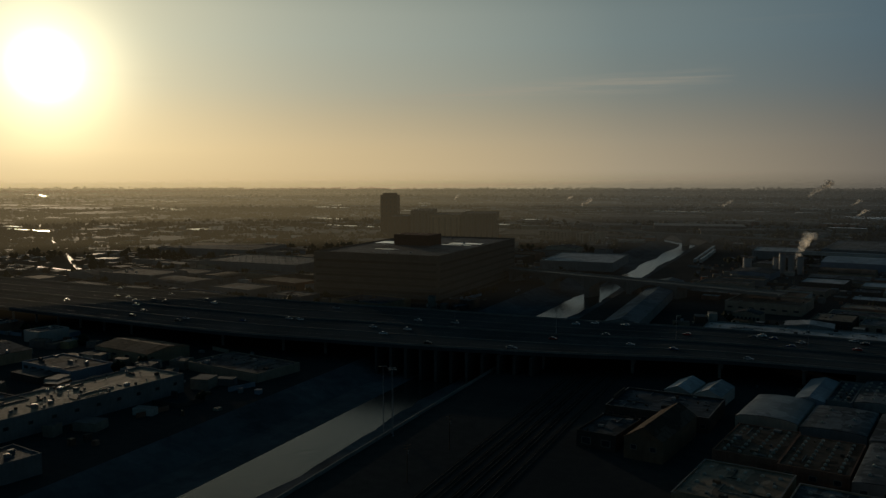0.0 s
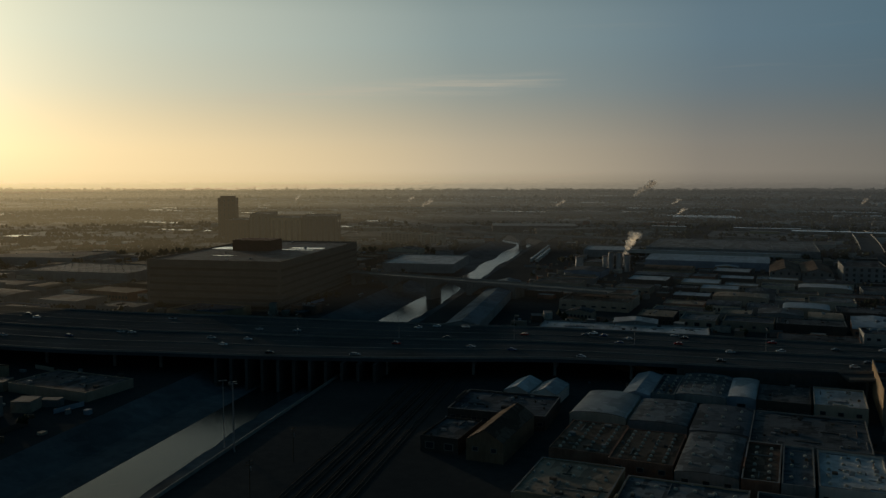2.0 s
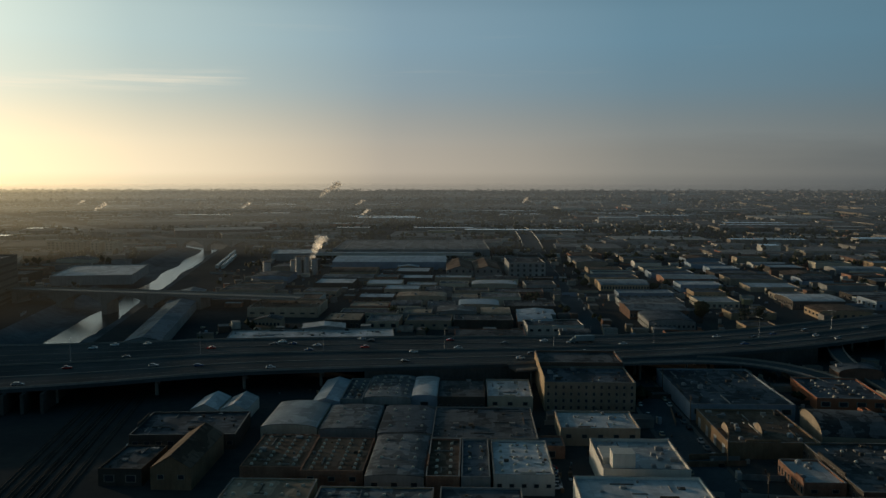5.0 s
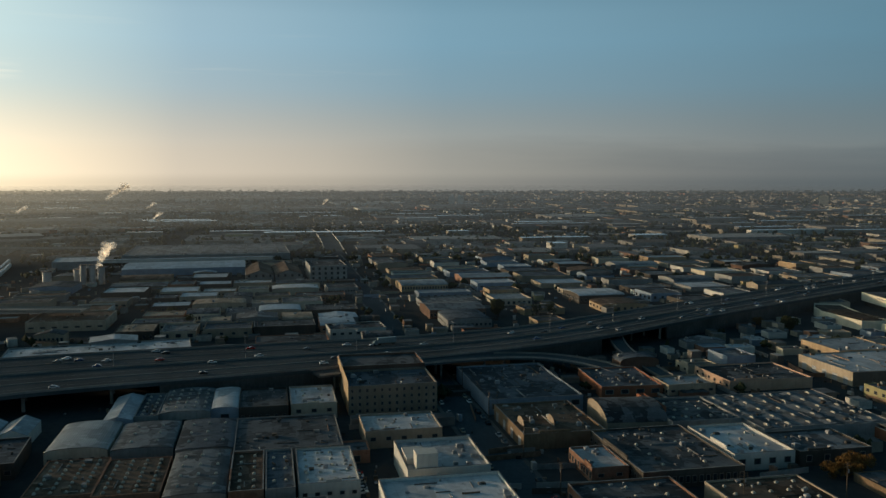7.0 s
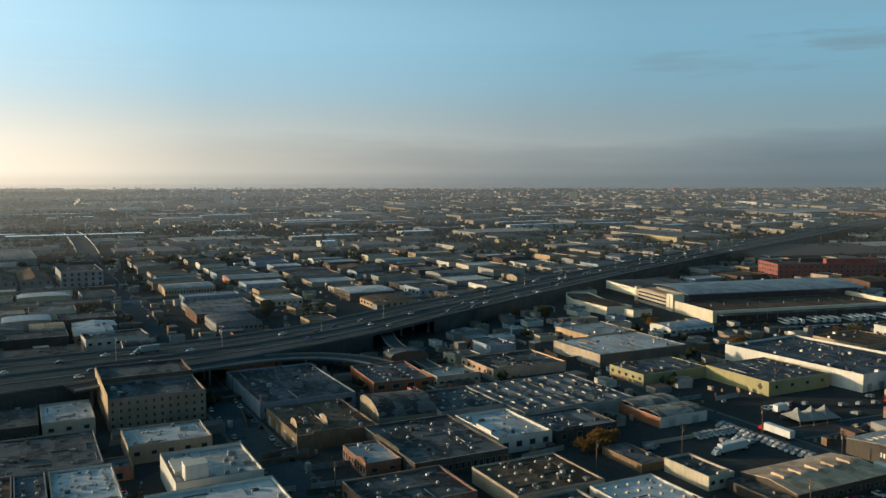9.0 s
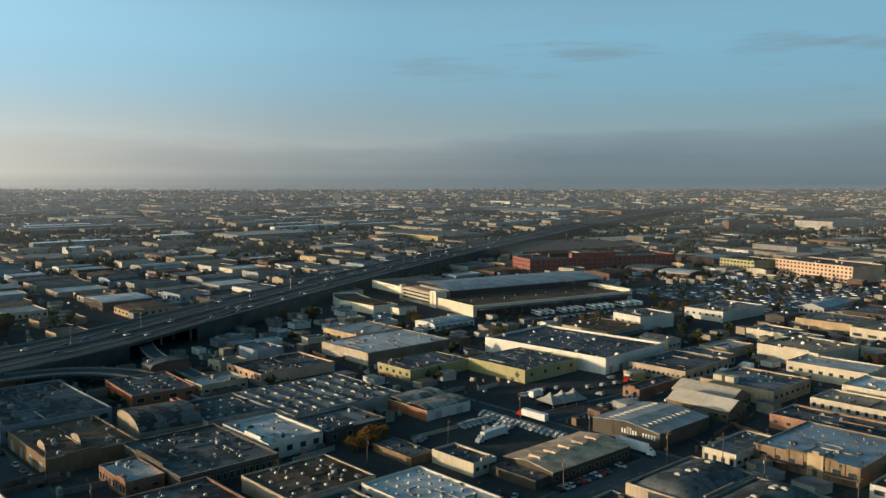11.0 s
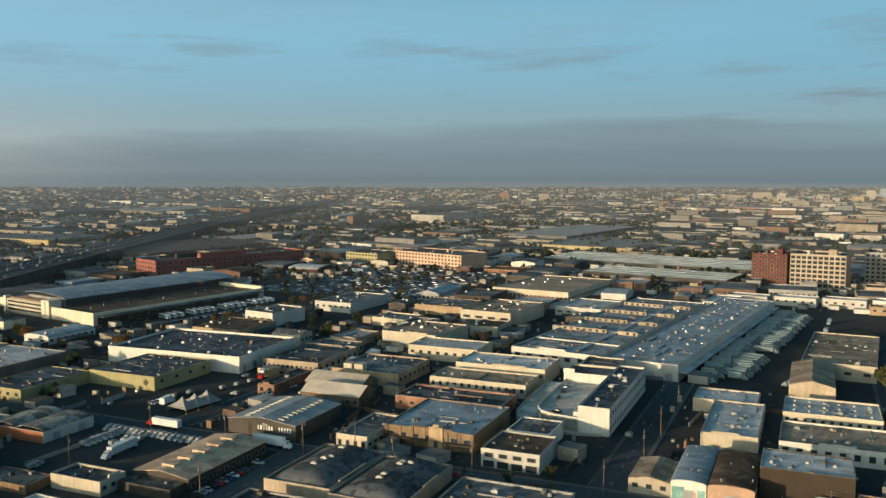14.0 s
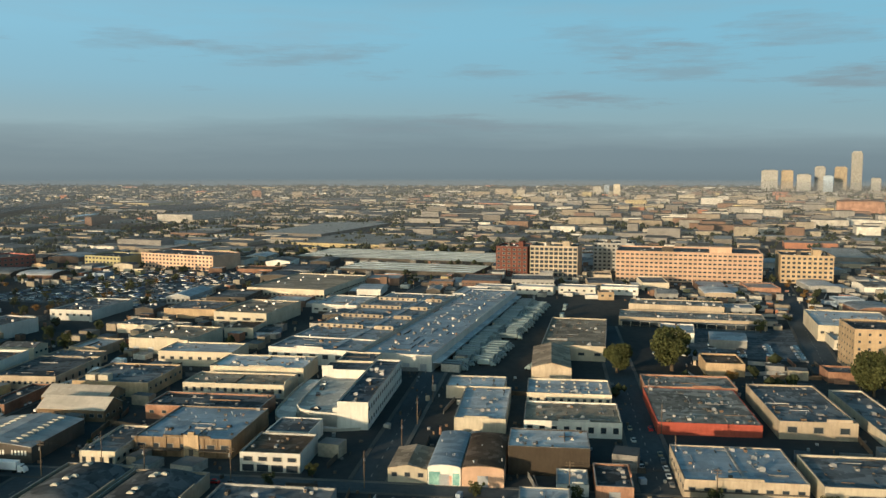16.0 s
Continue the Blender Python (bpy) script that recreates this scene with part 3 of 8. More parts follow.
def roof_profile(kind, w, rise, n=12):
    """Cross section of a roof over a width w, from eave to eave."""
    if kind == "gable":
        return [(0, 0), (w / 2, rise), (w, 0)]
    if kind == "barrel":
        return [(w * (0.5 - 0.5 * math.cos(math.pi * k / n)), rise * math.sin(math.pi * k / n)) for k in range(n + 1)]
    if kind == "mono":
        return [(0, rise * 0.1), (w, rise)]
    return [(0, 0), (w * 0.25, rise), (w * 0.75, rise), (w, 0)]


def shaped_roof(bm, prof, length, z, along, over=0.3, th=0.22):
    """Sweeps a roof profile along x or y as a sheet with thickness."""
    rows = []
    for s in (-over, length + over):
        for dz in (0.0, -th):
            rows.append([bm.verts.new((s, p, z + q + dz) if along == "x" else (p, s, z + q + dz)) for p, q in prof])
    a, al, b, bl = rows
    m = len(prof)
    for k in range(m - 1):
        bm.faces.new((a[k], a[k + 1], b[k + 1], b[k]))
        bm.faces.new((al[k], bl[k], bl[k + 1], al[k + 1]))
    for u, v in ((a, al), (b, bl)):
        for k in range(m - 1):
            bm.faces.new((u[k], v[k], v[k + 1], u[k + 1]))
    for k in (0, m - 1):
        bm.faces.new((a[k], b[k], bl[k], al[k]))


def shaped_ends(bm, prof, length, h, along):
    """Body under a shaped roof: side walls and both end walls up to the profile."""
    ends = []
    for s in (0.0, length):
        lo0 = (s, prof[0][0], 0) if along == "x" else (prof[0][0], s, 0)
        lo1 = (s, prof[-1][0], 0) if along == "x" else (prof[-1][0], s, 0)
        ring = [lo0, lo1] + [((s, p, h + q) if along == "x" else (p, s, h + q)) for p, q in reversed(prof)]
        vs = [bm.verts.new(p) for p in ring]
        bm.faces.new(vs)
        ends.append(vs)
    a, b = ends
    bm.faces.new((a[0], b[0], b[-1], a[-1]))
    bm.faces.new((a[1], a[2], b[2], b[1]))


def building(x, y, wx, wy, h, wall="tan", roof="tar", rot=0, shape="flat", rise=2.5, along="y", parapet=0.7, sky=(0, 0), units=0, vents=0, win="", doors="",
             name="warehouse", label="", group="", coping="coping", storeys=1, wsize=(2.2, 1.6), pitch=5.0, seed=0, skysize=1.05, category="building", blank=False):
    """A building with its near corner at x, y: walls, roof, coping, openings and what stands on the roof."""
    rng = random.Random(int(x * 7 + y * 13 + seed))
    b = thing(name, x, y, 0, rot, label, category, group)
    claim(x, y, wx, wy, rot)
    if shape == "flat":
        bm = bmesh.new()
        wall_ring(bm, wx, wy, h, h + parapet)
        part("wall", bm, M[wall], b)
        part("roof", box_bm(0.35, 0.35, h - 0.3, wx - 0.35, wy - 0.35, h), M[roof], b)
        if coping:
            bm = bmesh.new()
            coping_ring(bm, wx, wy, h + parapet)
            part("coping", bm, M[coping], b)
        surf = lambda px, py: h
    else:
        w, ln = (wy, wx) if along == "x" else (wx, wy)
        prof = roof_profile(shape, w, rise)
        bm = bmesh.new()
        shaped_ends(bm, prof, ln, h, along)
        bmesh.ops.recalc_face_normals(bm, faces=bm.faces)
        part("wall", bm, M[wall], b)
        bm = bmesh.new()
        shaped_roof(bm, prof, ln, h + 0.24, along)
        bmesh.ops.recalc_face_normals(bm, faces=bm.faces)
        part("roof", bm, M[roof], b)

        def surf(px, py):
            q = py if along == "x" else px
            return h + 0.2 + float(np.interp(q, [p for p, _ in prof], [v for _, v in prof]))
    if shape == "flat" and coping and h < 9 and math.hypot(x, y) < 520 and rng.random() < 0.6:
        ln = wx if rng.random() < 0.35 else wy
        a = ln * rng.uniform(0.0, 0.45)
        c = a + ln * rng.uniform(0.25, 0.5)
        up = h + parapet + rng.uniform(0.5, 1.3)
        if ln == wy:
            part("raised_parapet", box_bm(-0.06, a, h + parapet + 0.07, 0.4, c, up), M[wall], b)
        else:
            part("raised_parapet", box_bm(a, -0.06, h + parapet + 0.07, c, 0.4, up), M[wall], b)
    nx, ny = sky
    for i in range(nx):
        for j in range(ny):
            px, py = wx * (i + 0.7) / (nx + 0.4), wy * (j + 0.7) / (ny + 0.4)
            skylight(b, px, py, surf(px, py) - 0.15, skysize)
    for _ in range(units):
        px, py = rng.uniform(2, wx - 2), rng.uniform(2, wy - 2)
        rooftop_unit(b, px, py, surf(px, py) - 0.05, rng.uniform(0.9, 1.9), rng.choice((0, 90)))
    for _ in range(vents):
        px, py = rng.uniform(1, wx - 1), rng.uniform(1, wy - 1)
        roof_vent(b, px, py, surf(px, py) - 0.05, rng.uniform(0.45, 1.0))
    sh = h / storeys
    for face in win:
        ln = wx if face in "SN" else wy
        k = max(1, int(ln / pitch))
        for st in range(storeys):
            for i in range(k):
                window(b, face, wx, wy, ln * (i + 0.5) / k, sh * st + sh * (0.58 if storeys > 1 else 0.6), wsize[0], wsize[1])
    for face in doors:
        ln = wx if face in "SN" else wy
        k = max(1, int(ln / 9))
        for i in range(k):
            shutter(b, face, wx, wy, ln * (i + 0.5) / k, 3.4, min(3.8, h * 0.75))
    if not blank and not win and not doors and 4 <= h < 11 and math.hypot(x, y) < 760:
        for face in "WS":
            if rng.random() < 0.62:
                ww = rng.choice((1.5, 2.2, 3.4))
                window_row(b, face, wx, wy, h * rng.uniform(0.42, 0.6), ww, rng.choice((1.2, 1.6, 2.4)), ww * rng.uniform(1.4, 2.6))
    return b


# ---- the ground, the river and the freeway ----
def smooth_line(pts, step):
    """Catmull-Rom through the points, resampled."""
    out = []
    p = [pts[0]] + list(pts) + [pts[-1]]
    for i in range(1, len(p) - 2):
        a, b, c, d = (np.array(q, float) for q in p[i - 1:i + 3])
        k = max(2, int(np.hypot(*(c - b)[:2]) / step))
        for t in np.arange(k) / k:
            out.append(0.5 * ((2 * b) + (c - a) * t + (2 * a - 5 * b + 4 * c - d) * t * t + (3 * b - a - 3 * c + d) * t ** 3))
    out.append(np.array(pts[-1], float))
    return np.array(out)


def side_vectors(line):
    d = np.gradient(line[:, :2], axis=0)
    d /= np.linalg.norm(d, axis=1)[:, None]
    return d, np.stack([d[:, 1], -d[:, 0]], 1)


def sweep(line, offs, zs, closed=True):
    """Sweeps a cross section of (offset, height) along a line. offs and zs: arrays of shape (points, ring)."""
    _, s = side_vectors(line)
    n, m = offs.shape
    verts = np.zeros((n, m, 3))
    verts[:, :, :2] = line[:, None, :2] + s[:, None, :] * offs[:, :, None]
    verts[:, :, 2] = zs
    faces = []
    for i in range(n - 1):
        for k in range(m if closed else m - 1):
            j = (k + 1) % m
            faces.append((i * m + k, i * m + j, (i + 1) * m + j, (i + 1) * m + k))
    return verts.reshape(-1, 3), faces


def river_x(y):
    return -165.0 - 0.165 * y - 0.75 * max(0.0, min(y, 6000.0) - 1180.0)


def build_ground():
    """One sheet to the horizon, with the concrete river channel pressed into it."""
    prof = [(-45000, 0.0), (-5000, 0.0), (-900, 0.0), (-47, 0.0), (-45, 0.0), (-30, -6.0), (-14, -6.3), (11, -6.3), (17, -6.0), (25, 0.0), (27, 0.0), (300, 0.0), (900, 0.0), (5000, 0.0), (45000, 0.0)]
    ys = [-20000, -1500, -400, 0, 200, 400, 600, 800, 1000, 1180, 1400, 2000, 3000, 6000, 45000]
    verts, faces, idx = [], [], []
    for y in ys:
        for dx, z in prof:
            verts.append((river_x(y) + dx, y, z))
    n = len(prof)
    for j in range(len(ys) - 1):
        for i in range(n - 1):
            faces.append((j * n + i, j * n + i + 1, (j + 1) * n + i + 1, (j + 1) * n + i))
            idx.append(1 if 4 <= i <= 8 else 0)
    ob = new("ground", mesh_of("ground", verts, faces, [M["ground"], M["channel"]], idx))
    tagged(ob, "dark asphalt and dirt ground with a sunken concrete river channel", "ground", kind="structure")


build_ground()


def water_material():
    m = bpy.data.materials.new("river_water")
    m.use_nodes = True
    n = Net(m.node_tree)
    b = n.nodes["Principled BSDF"]
    b.inputs["Base Color"].default_value = (0.03, 0.035, 0.035, 1)
    b.inputs["Roughness"].default_value = 0.22
    b.inputs["Specular IOR Level"].default_value = 0.36
    pos = n.add("ShaderNodeNewGeometry").outputs["Position"]
    bp = n.add("ShaderNodeBump", {"Height": n.noise(pos, 0.35, 4.0, 0.6), "Strength": 0.25, "Distance": 0.3})
    n.links.new(bp.outputs[0], b.inputs["Normal"])
    return m


def build_water():
    verts, faces = [], []
    rng = random.Random(4)
    ys = list(range(-300, 2600, 9))
    for y in ys:
        f = max(0.0, min(1.0, (y - 480) / 180.0))
        wide, shift = 14 - 4 * f, -6 + 6 * f
        w0, w1 = wide + 2.2 * math.sin(y / 23.0) + rng.uniform(-1.0, 1.0), wide + 1.6 * math.sin(y / 31.0 + 1) + rng.uniform(-1.0, 1.0)
        w1 = min(w1, 11.5 - shift)
        verts += [(river_x(y) + shift - min(w0, 14 + shift), y, -6.25), (river_x(y) + shift + w1, y, -6.25)]
    for j in range(len(ys) - 1):
        faces.append((2 * j, 2 * j + 1, 2 * j + 3, 2 * j + 2))
    tagged(new("water", mesh_of("water", verts, faces, [water_material()])), "shallow shining water in the river channel", "water", kind="structure")


build_water()



# centre line of the elevated freeway: x, y, half width
FREEWAY = [(-2600, 250, 30), (-900, 318, 42), (-420, 352, 52), (-283, 375, 52), (-188, 396, 46), (-110, 419, 39), (5, 434, 34), (78, 446, 28), (158, 469, 25), (253, 519, 24), (446, 618, 22), (620, 702, 22), (937, 845, 22), (1500, 1090, 22), (2400, 1420, 22)]
DECK_Z = 10.0


def beam(name, line, off, z, w, h, mat, parent, label=""):
    """A long rail of width w and height h at a sideways offset (number or array) from the line; z its underside."""
    n = len(line)
    off, z = np.broadcast_to(off, n)[:, None], np.broadcast_to(z, n)[:, None]
    o = off + np.array([[-w / 2, w / 2, w / 2, -w / 2]])
    v, f = sweep(line, o, z + np.array([[0, 0, h, h]]))
    return part(name, mesh_of(name, v, [q[::-1] for q in f], [mat]), None, parent, label)


def build_freeway():
    fw = thing("freeway", 0, 0, 0, 0, "elevated concrete freeway with many lanes", "freeway", kind="structure")
    line = smooth_line(FREEWAY, 18)
    hw = line[:, 2]
    n = len(line)
    v, f = sweep(line, np.stack([-hw, hw, hw, -hw], 1), np.full((n, 4), DECK_Z) + np.array([[-1.6, -1.6, 0, 0]]))
    part("deck", mesh_of("deck", v, [q[::-1] for q in f], [M["deck"]]), None, fw)
    for off in (-hw + 0.2, hw - 0.2):
        beam("barrier", line, off, DECK_Z, 0.35, 0.95, M["concrete"], fw)
    beam("median_barrier", line, 0, DECK_Z, 0.5, 0.9, M["concrete"], fw)
    for frac in (-0.5, 0.5):
        beam("shoulder_kerb", line, hw * frac, DECK_Z, 0.5, 0.3, M["concrete"], fw)
    for frac in (-0.75, -0.25, 0.25, 0.75):
        beam("lane_line", line, hw * frac, DECK_Z + 0.004, 0.16, 0.01, M["paint_line"], fw)
    # added walls along the far edge keep the sun from under the deck
    for x0, x1 in ((-118, 62), (98, 1050)):
        seg = line[(line[:, 0] > x0) & (line[:, 0] < x1)]
        beam("retaining_wall", seg, -seg[:, 2] + 2.0, 0.0, 0.6, DECK_Z - 1.7, M["shaded_stained_concrete"], fw)
    # added near-side walls whose dark colour stands for the gloom underneath
    for x0, x1 in ((-60, 62), (98, 182), (212, 1050)):
        seg = line[(line[:, 0] > x0) & (line[:, 0] < x1)]
        beam("retaining_wall", seg, seg[:, 2] - 1.2, 0.0, 0.6, DECK_Z - 1.7, M["shaded_stained_concrete"], fw)
    cap = shared("pier_cap", lambda: box_bm(-1, -0.5, 0, 1, 0.5, 1), M["concrete"])

    def col_bm():
        bm = bmesh.new()
        tube(bm, 0, 0, 0, 0.85, 0.8, 0.8, 10)
        tube(bm, 0, 0, 0.85, 1.0, 0.8, 1.25, 10)
        return bm
    colm = shared("pier_column", col_bm, M["concrete"])
    d, s = side_vectors(line)
    for i in range(0, n, 2):
        x, y = line[i, :2]
        if not -700 < x < 1100:
            continue
        ang = math.degrees(math.atan2(d[i, 1], d[i, 0]))
        low = -6.3 if abs(x - river_x(y)) < 27 else 0.0
        part("pier_cap", cap, None, fw, at=scaled(x, y, DECK_Z - 3.0, 1.2, hw[i] * 1.7, 1.4, ang) @ Matrix.Rotation(0, 4, "Z"))
        for k in (-0.75, -0.25, 0.25, 0.75):
            px, py = line[i, :2] + s[i] * hw[i] * k
            zz = -6.3 if abs(px - river_x(py)) < 40 else 0.0
            part("pier_column", colm, None, fw, at=scaled(px, py, zz, 1, 1, DECK_Z - 3.0 - zz))
    # added dark pier walls in the river bed stand for gloom below the deck
    mid = int(np.argmin([abs(q[0] - river_x(q[1])) for q in line]))
    for k in range(-5, 6):
        part("pier_wall", box_bm(-0.7, -hw[mid] * 1.05, -6.3, 0.7, hw[mid] * 1.05, DECK_Z - 1.7), M["shaded_stained_concrete"], fw, at=pose(line[mid, 0] + 7.5 * k, line[mid, 1] + 7.5 * k * d[mid, 1] / d[mid, 0], 0, 0, 0, math.degrees(math.atan(0.165))))
    return line


FWY = build_freeway()


def near_freeway(x, y, margin):
    i = int(np.argmin((FWY[:, 0] - x) ** 2 + (FWY[:, 1] - y) ** 2))
    return math.hypot(FWY[i, 0] - x, FWY[i, 1] - y) < FWY[i, 2] + margin


def build_ramp(name, pts, width, label):
    """A curved ramp on columns: pts x, y, z."""
    rp = thing(name, 0, 0, 0, 0, label, "ramp", kind="structure")
    line = smooth_line(pts, 6)
    n = len(line)
    z = line[:, 2][:, None]
    v, f = sweep(line, np.tile([-width / 2, width / 2, width / 2, -width / 2], (n, 1)), z + np.array([[-0.9, -0.9, 0, 0]]))
    part("deck", mesh_of("ramp_deck", v, [q[::-1] for q in f], [M["deck"]]), None, rp)
    for o in (-width / 2 + 0.15, width / 2 - 0.15):
        beam("barrier", line, o, line[:, 2], 0.3, 0.9, M["concrete"], rp)
    for i in range(2, n, 4):
        if line[i, 2] > 2:
            part("pier_column", SHARED["pier_column"], None, rp, at=scaled(line[i, 0], line[i, 1], 0, 0.7, 0.7, line[i, 2] - 0.8))
    return line


build_ramp("exit_ramp", [(300, 533, 10), (262, 507, 10), (232, 490, 9), (210, 485, 8.2), (199, 470, 7), (192, 445, 5.5), (190, 420, 4), (191, 390, 2.2), (193, 352, 0.4)], 8, "curved concrete exit ramp with pale barriers")
build_ramp("loop_ramp", [(20, 394, 10), (70, 410, 9.8), (112, 421, 8.6), (140, 422, 7), (160, 411, 5.4), (171, 392, 3.7), (178, 368, 1.8), (181, 345, 0.4)], 12, "curved concrete entry ramp under the freeway")


def build_arch_bridge(y0, z, width, name, label):
    """A road bridge over the river with arches between its piers."""
    cx = river_x(y0)
    br = thing(name, cx, y0, 0, -9.4, label, "bridge", kind="structure")
    part("deck", box_bm(-150, -width / 2, z - 0.8, 150, width / 2, z), M["concrete"], br)
    for s in (-1, 1):
        yy = s * (width / 2 - 0.2)
        part("parapet", box_bm(-150, yy - 0.2, z, 150, yy + 0.2, z + 1.1), M["concrete"], br)
    px = [-78, -40, -2, 36, 74]
    for x in px:
        part("pier", box_bm(x - 2.2, -width / 2 + 1, -6.3 if abs(x) < 42 else -0.5, x + 2.2, width / 2 - 1, z - 0.8), M["concrete"], br)
    for a, b in zip(px, px[1:]):
        bm = bmesh.new()
        k = 10
        x0, x1 = a + 2.2, b - 2.2
        pts = [(x0 + (x1 - x0) * i / k, z - 0.8 - 7.0 * (1 - math.sin(math.pi * i / k)) - 0.6) for i in range(k + 1)]
        for s in (-1, 1):
            yo, yi = s * (width / 2 - 1), s * (width / 2 - 2)
            rows = [[bm.verts.new((x, yy, q)) for x, q in pts] + [bm.verts.new((x1, yy, z - 0.8)), bm.verts.new((x0, yy, z - 0.8))] for yy in (yo, yi)]
            bm.faces.new(rows[0])
            bm.faces.new(rows[1][::-1])
            m = len(rows[0])
            for i in range(m):
                bm.faces.new((rows[0][i], rows[0][(i + 1) % m], rows[1][(i + 1) % m], rows[1][i]))
        bmesh.ops.recalc_face_normals(bm, faces=bm.faces)
        part("arch", bm, M["concrete"], br)


build_arch_bridge(640, 10, 18, "arch_bridge", "old concrete arch bridge across the river channel")
build_arch_bridge(1165, 9, 16, "far_bridge", "tan concrete bridge far down the river")
claim(-420, 610, 330, 60, -9)


def street(name, x0, y0, x1, y1, w, lines=True, label="asphalt street with worn lane lines"):
    ln = math.hypot(x1 - x0, y1 - y0)
    st = thing(name, x0, y0, 0.0, math.degrees(math.atan2(y1 - y0, x1 - x0)), label, "street", kind="structure")
    part("roadway", box_bm(0, -w / 2, -0.2, ln, w / 2, 0.03), M["asphalt"], st)
    for s in (-1, 1):
        a, b = sorted((s * w / 2, s * (w / 2 + 1.6)))
        part("pavement", box_bm(0, a, -0.2, ln, b, 0.16), M["pave"], st)
    if lines:
        dash = shared("lane_dash", lambda: box_bm(0, -0.08, 0, 3, 0.08, 0.012), M["paint_line"])
        for k in range(min(14, int(ln / 9))):
            part("lane_dash", dash, None, st, at=pose(3 + k * 9, 0, 0.034))
    claim(x0, y0, ln, 0.1, math.degrees(math.atan2(y1 - y0, x1 - x0)))


street("long_street", 80, -100, 80, 1750, 15)
street("cross_street", 261.5, -300, 261.5, 330, 8)
street("side_street", 130, 166, 256, 166, 14)
street("avenue", 268, 57, 420, 56, 11)
street("back_street", 268, -37, 560, -37, 13)
street("far_street", 270, 232, 345, 226, 11)
street("market_street", 500, 130, 800, 98, 13)
street("east_street", 440, -140, 900, -225, 14)
def shining_road(x0, y0, x1, y1, w):
    ln = math.hypot(x1 - x0, y1 - y0)
    st = thing("damp_road", x0, y0, 0.0, math.degrees(math.atan2(y1 - y0, x1 - x0)), "damp asphalt road shining in the low sun", "road", kind="structure")
    part("roadway", box_bm(0, -w / 2, -0.2, ln, w / 2, 0.05), M["wet_asphalt"], st)
    claim(x0, y0 - w / 2, ln, w, math.degrees(math.atan2(y1 - y0, x1 - x0)))


shining_road(-690, 488, -1000, 500, 5)
shining_road(-740, 500, -1500, 930, 5)
street("yard_street", 3, 225, 3, 395, 5, False, "narrow alley between warehouses")


def street_bridge():
    """The long street climbs over the railway between pale parapets."""
    st = thing("street_bridge", 0, 0, 0, 0, "street overpass between pale concrete parapets", "bridge", kind="structure")
    line = smooth_line([(84, 1090, 0.3), (84, 1150, 2.6), (85, 1220, 5.4), (86, 1330, 6.4), (87, 1440, 5.6), (88, 1520, 2.8), (88, 1590, 0.3)], 20)
    n = len(line)
    z = line[:, 2][:, None]
    v, f = sweep(line, np.tile([-12.5, 12.5, 12.5, -12.5], (n, 1)), z * np.array([[0, 0, 1, 1]]))
    part("deck", mesh_of("overpass_deck", v, [q[::-1] for q in f], [M["deck"]]), None, st)
    for o in (-12.3, 12.3):
        beam("parapet", line, o, line[:, 2], 0.5, 1.5, M["white"], st)
    claim(68, 1090, 40, 500)


street_bridge()


# ---- rail tracks beside the river ----
def rail_track(offset, y0, y1):
    a = math.degrees(math.atan2(1.0, -0.165))
    ln = (y1 - y0) * math.hypot(1.0, 0.165)
    t = thing("rail_track", river_x(y0) + offset, y0, 0.0, a, "rail track with worn steel rails on dark ballast", "rail track", "rail tracks", kind="structure")
    part("ballast_bed", box_bm(0, -1.5, -0.1, ln, 1.5, 0.12), M["ballast"], t)
    for s in (-0.72, 0.72):
        part("rail", box_bm(0, s - 0.05, 0.12, ln, s + 0.05, 0.3), M["rail"], t)


for off in (61, 66, 71, 76, 81.5):
    rail_track(off, 90, 380)
part("flood_wall", box_bm(0, 0, 0, 330, 0.4, 1.3), M["concrete"], thing("river_wall", river_x(90) + 25.6, 90, 0, math.degrees(math.atan2(1.0, -0.165)), "low pale concrete wall along the river bank", "wall", kind="structure"))
claim(river_x(380) + 46, 90, 110, 290)


# ---- buildings along the near streets ----
def sawrow(x, y, wx, wy, h, bays, wall, roof, label, rot=0):
    """A long shed whose roof is a row of low ridges with skylight strips."""
    b = building(x, y, wx, wy, h, wall, roof, rot, label=label, parapet=0.3)
    for i in range(bays):
        bm = bmesh.new()
        x0, x1 = 0.6 + (wx - 1.2) * i / bays, 0.6 + (wx - 1.2) * (i + 0.86) / bays
        prof = [(x0, 0), ((x0 + x1) / 2, 0.6), (x1, 0)]
        rows = [[bm.verts.new((p, yy, h + q)) for p, q in prof] for yy in (1.5, wy - 1.5)]
        for k in (0, 1):
            bm.faces.new((rows[0][k], rows[0][k + 1], rows[1][k + 1], rows[1][k]))
        bm.faces.new(rows[0][::-1])
        bm.faces.new(rows[1])
        bmesh.ops.recalc_face_normals(bm, faces=bm.faces)
        part("roof_ridge", bm, M[roof], b)
        for j in range(5):
            skylight(b, x0 * 0.6 + x1 * 0.4, wy * (j + 0.5) / 5, h + 0.2, 0.9, 3.0)
    return b


# west of the long street: rows of warehouses behind one another
building(-73, 267, 20, 34, 6, "brick", "brown_roof", sky=(4, 8), skysize=1.0, parapet=0.25, label="brick warehouse with brown roof dotted with skylights", coping="", group="skylight warehouses")
building(-53, 264, 20, 34, 6, "brick", "brown_roof", sky=(4, 8), skysize=1.0, parapet=0.25, label="brick warehouse with brown roof dotted with skylights", coping="", group="skylight warehouses")
building(-32, 259, 18.5, 41, 6, "greywall", "grey", shape="barrel", rise=0.9, sky=(3, 4), label="grey warehouse with low curved roof and skylights")
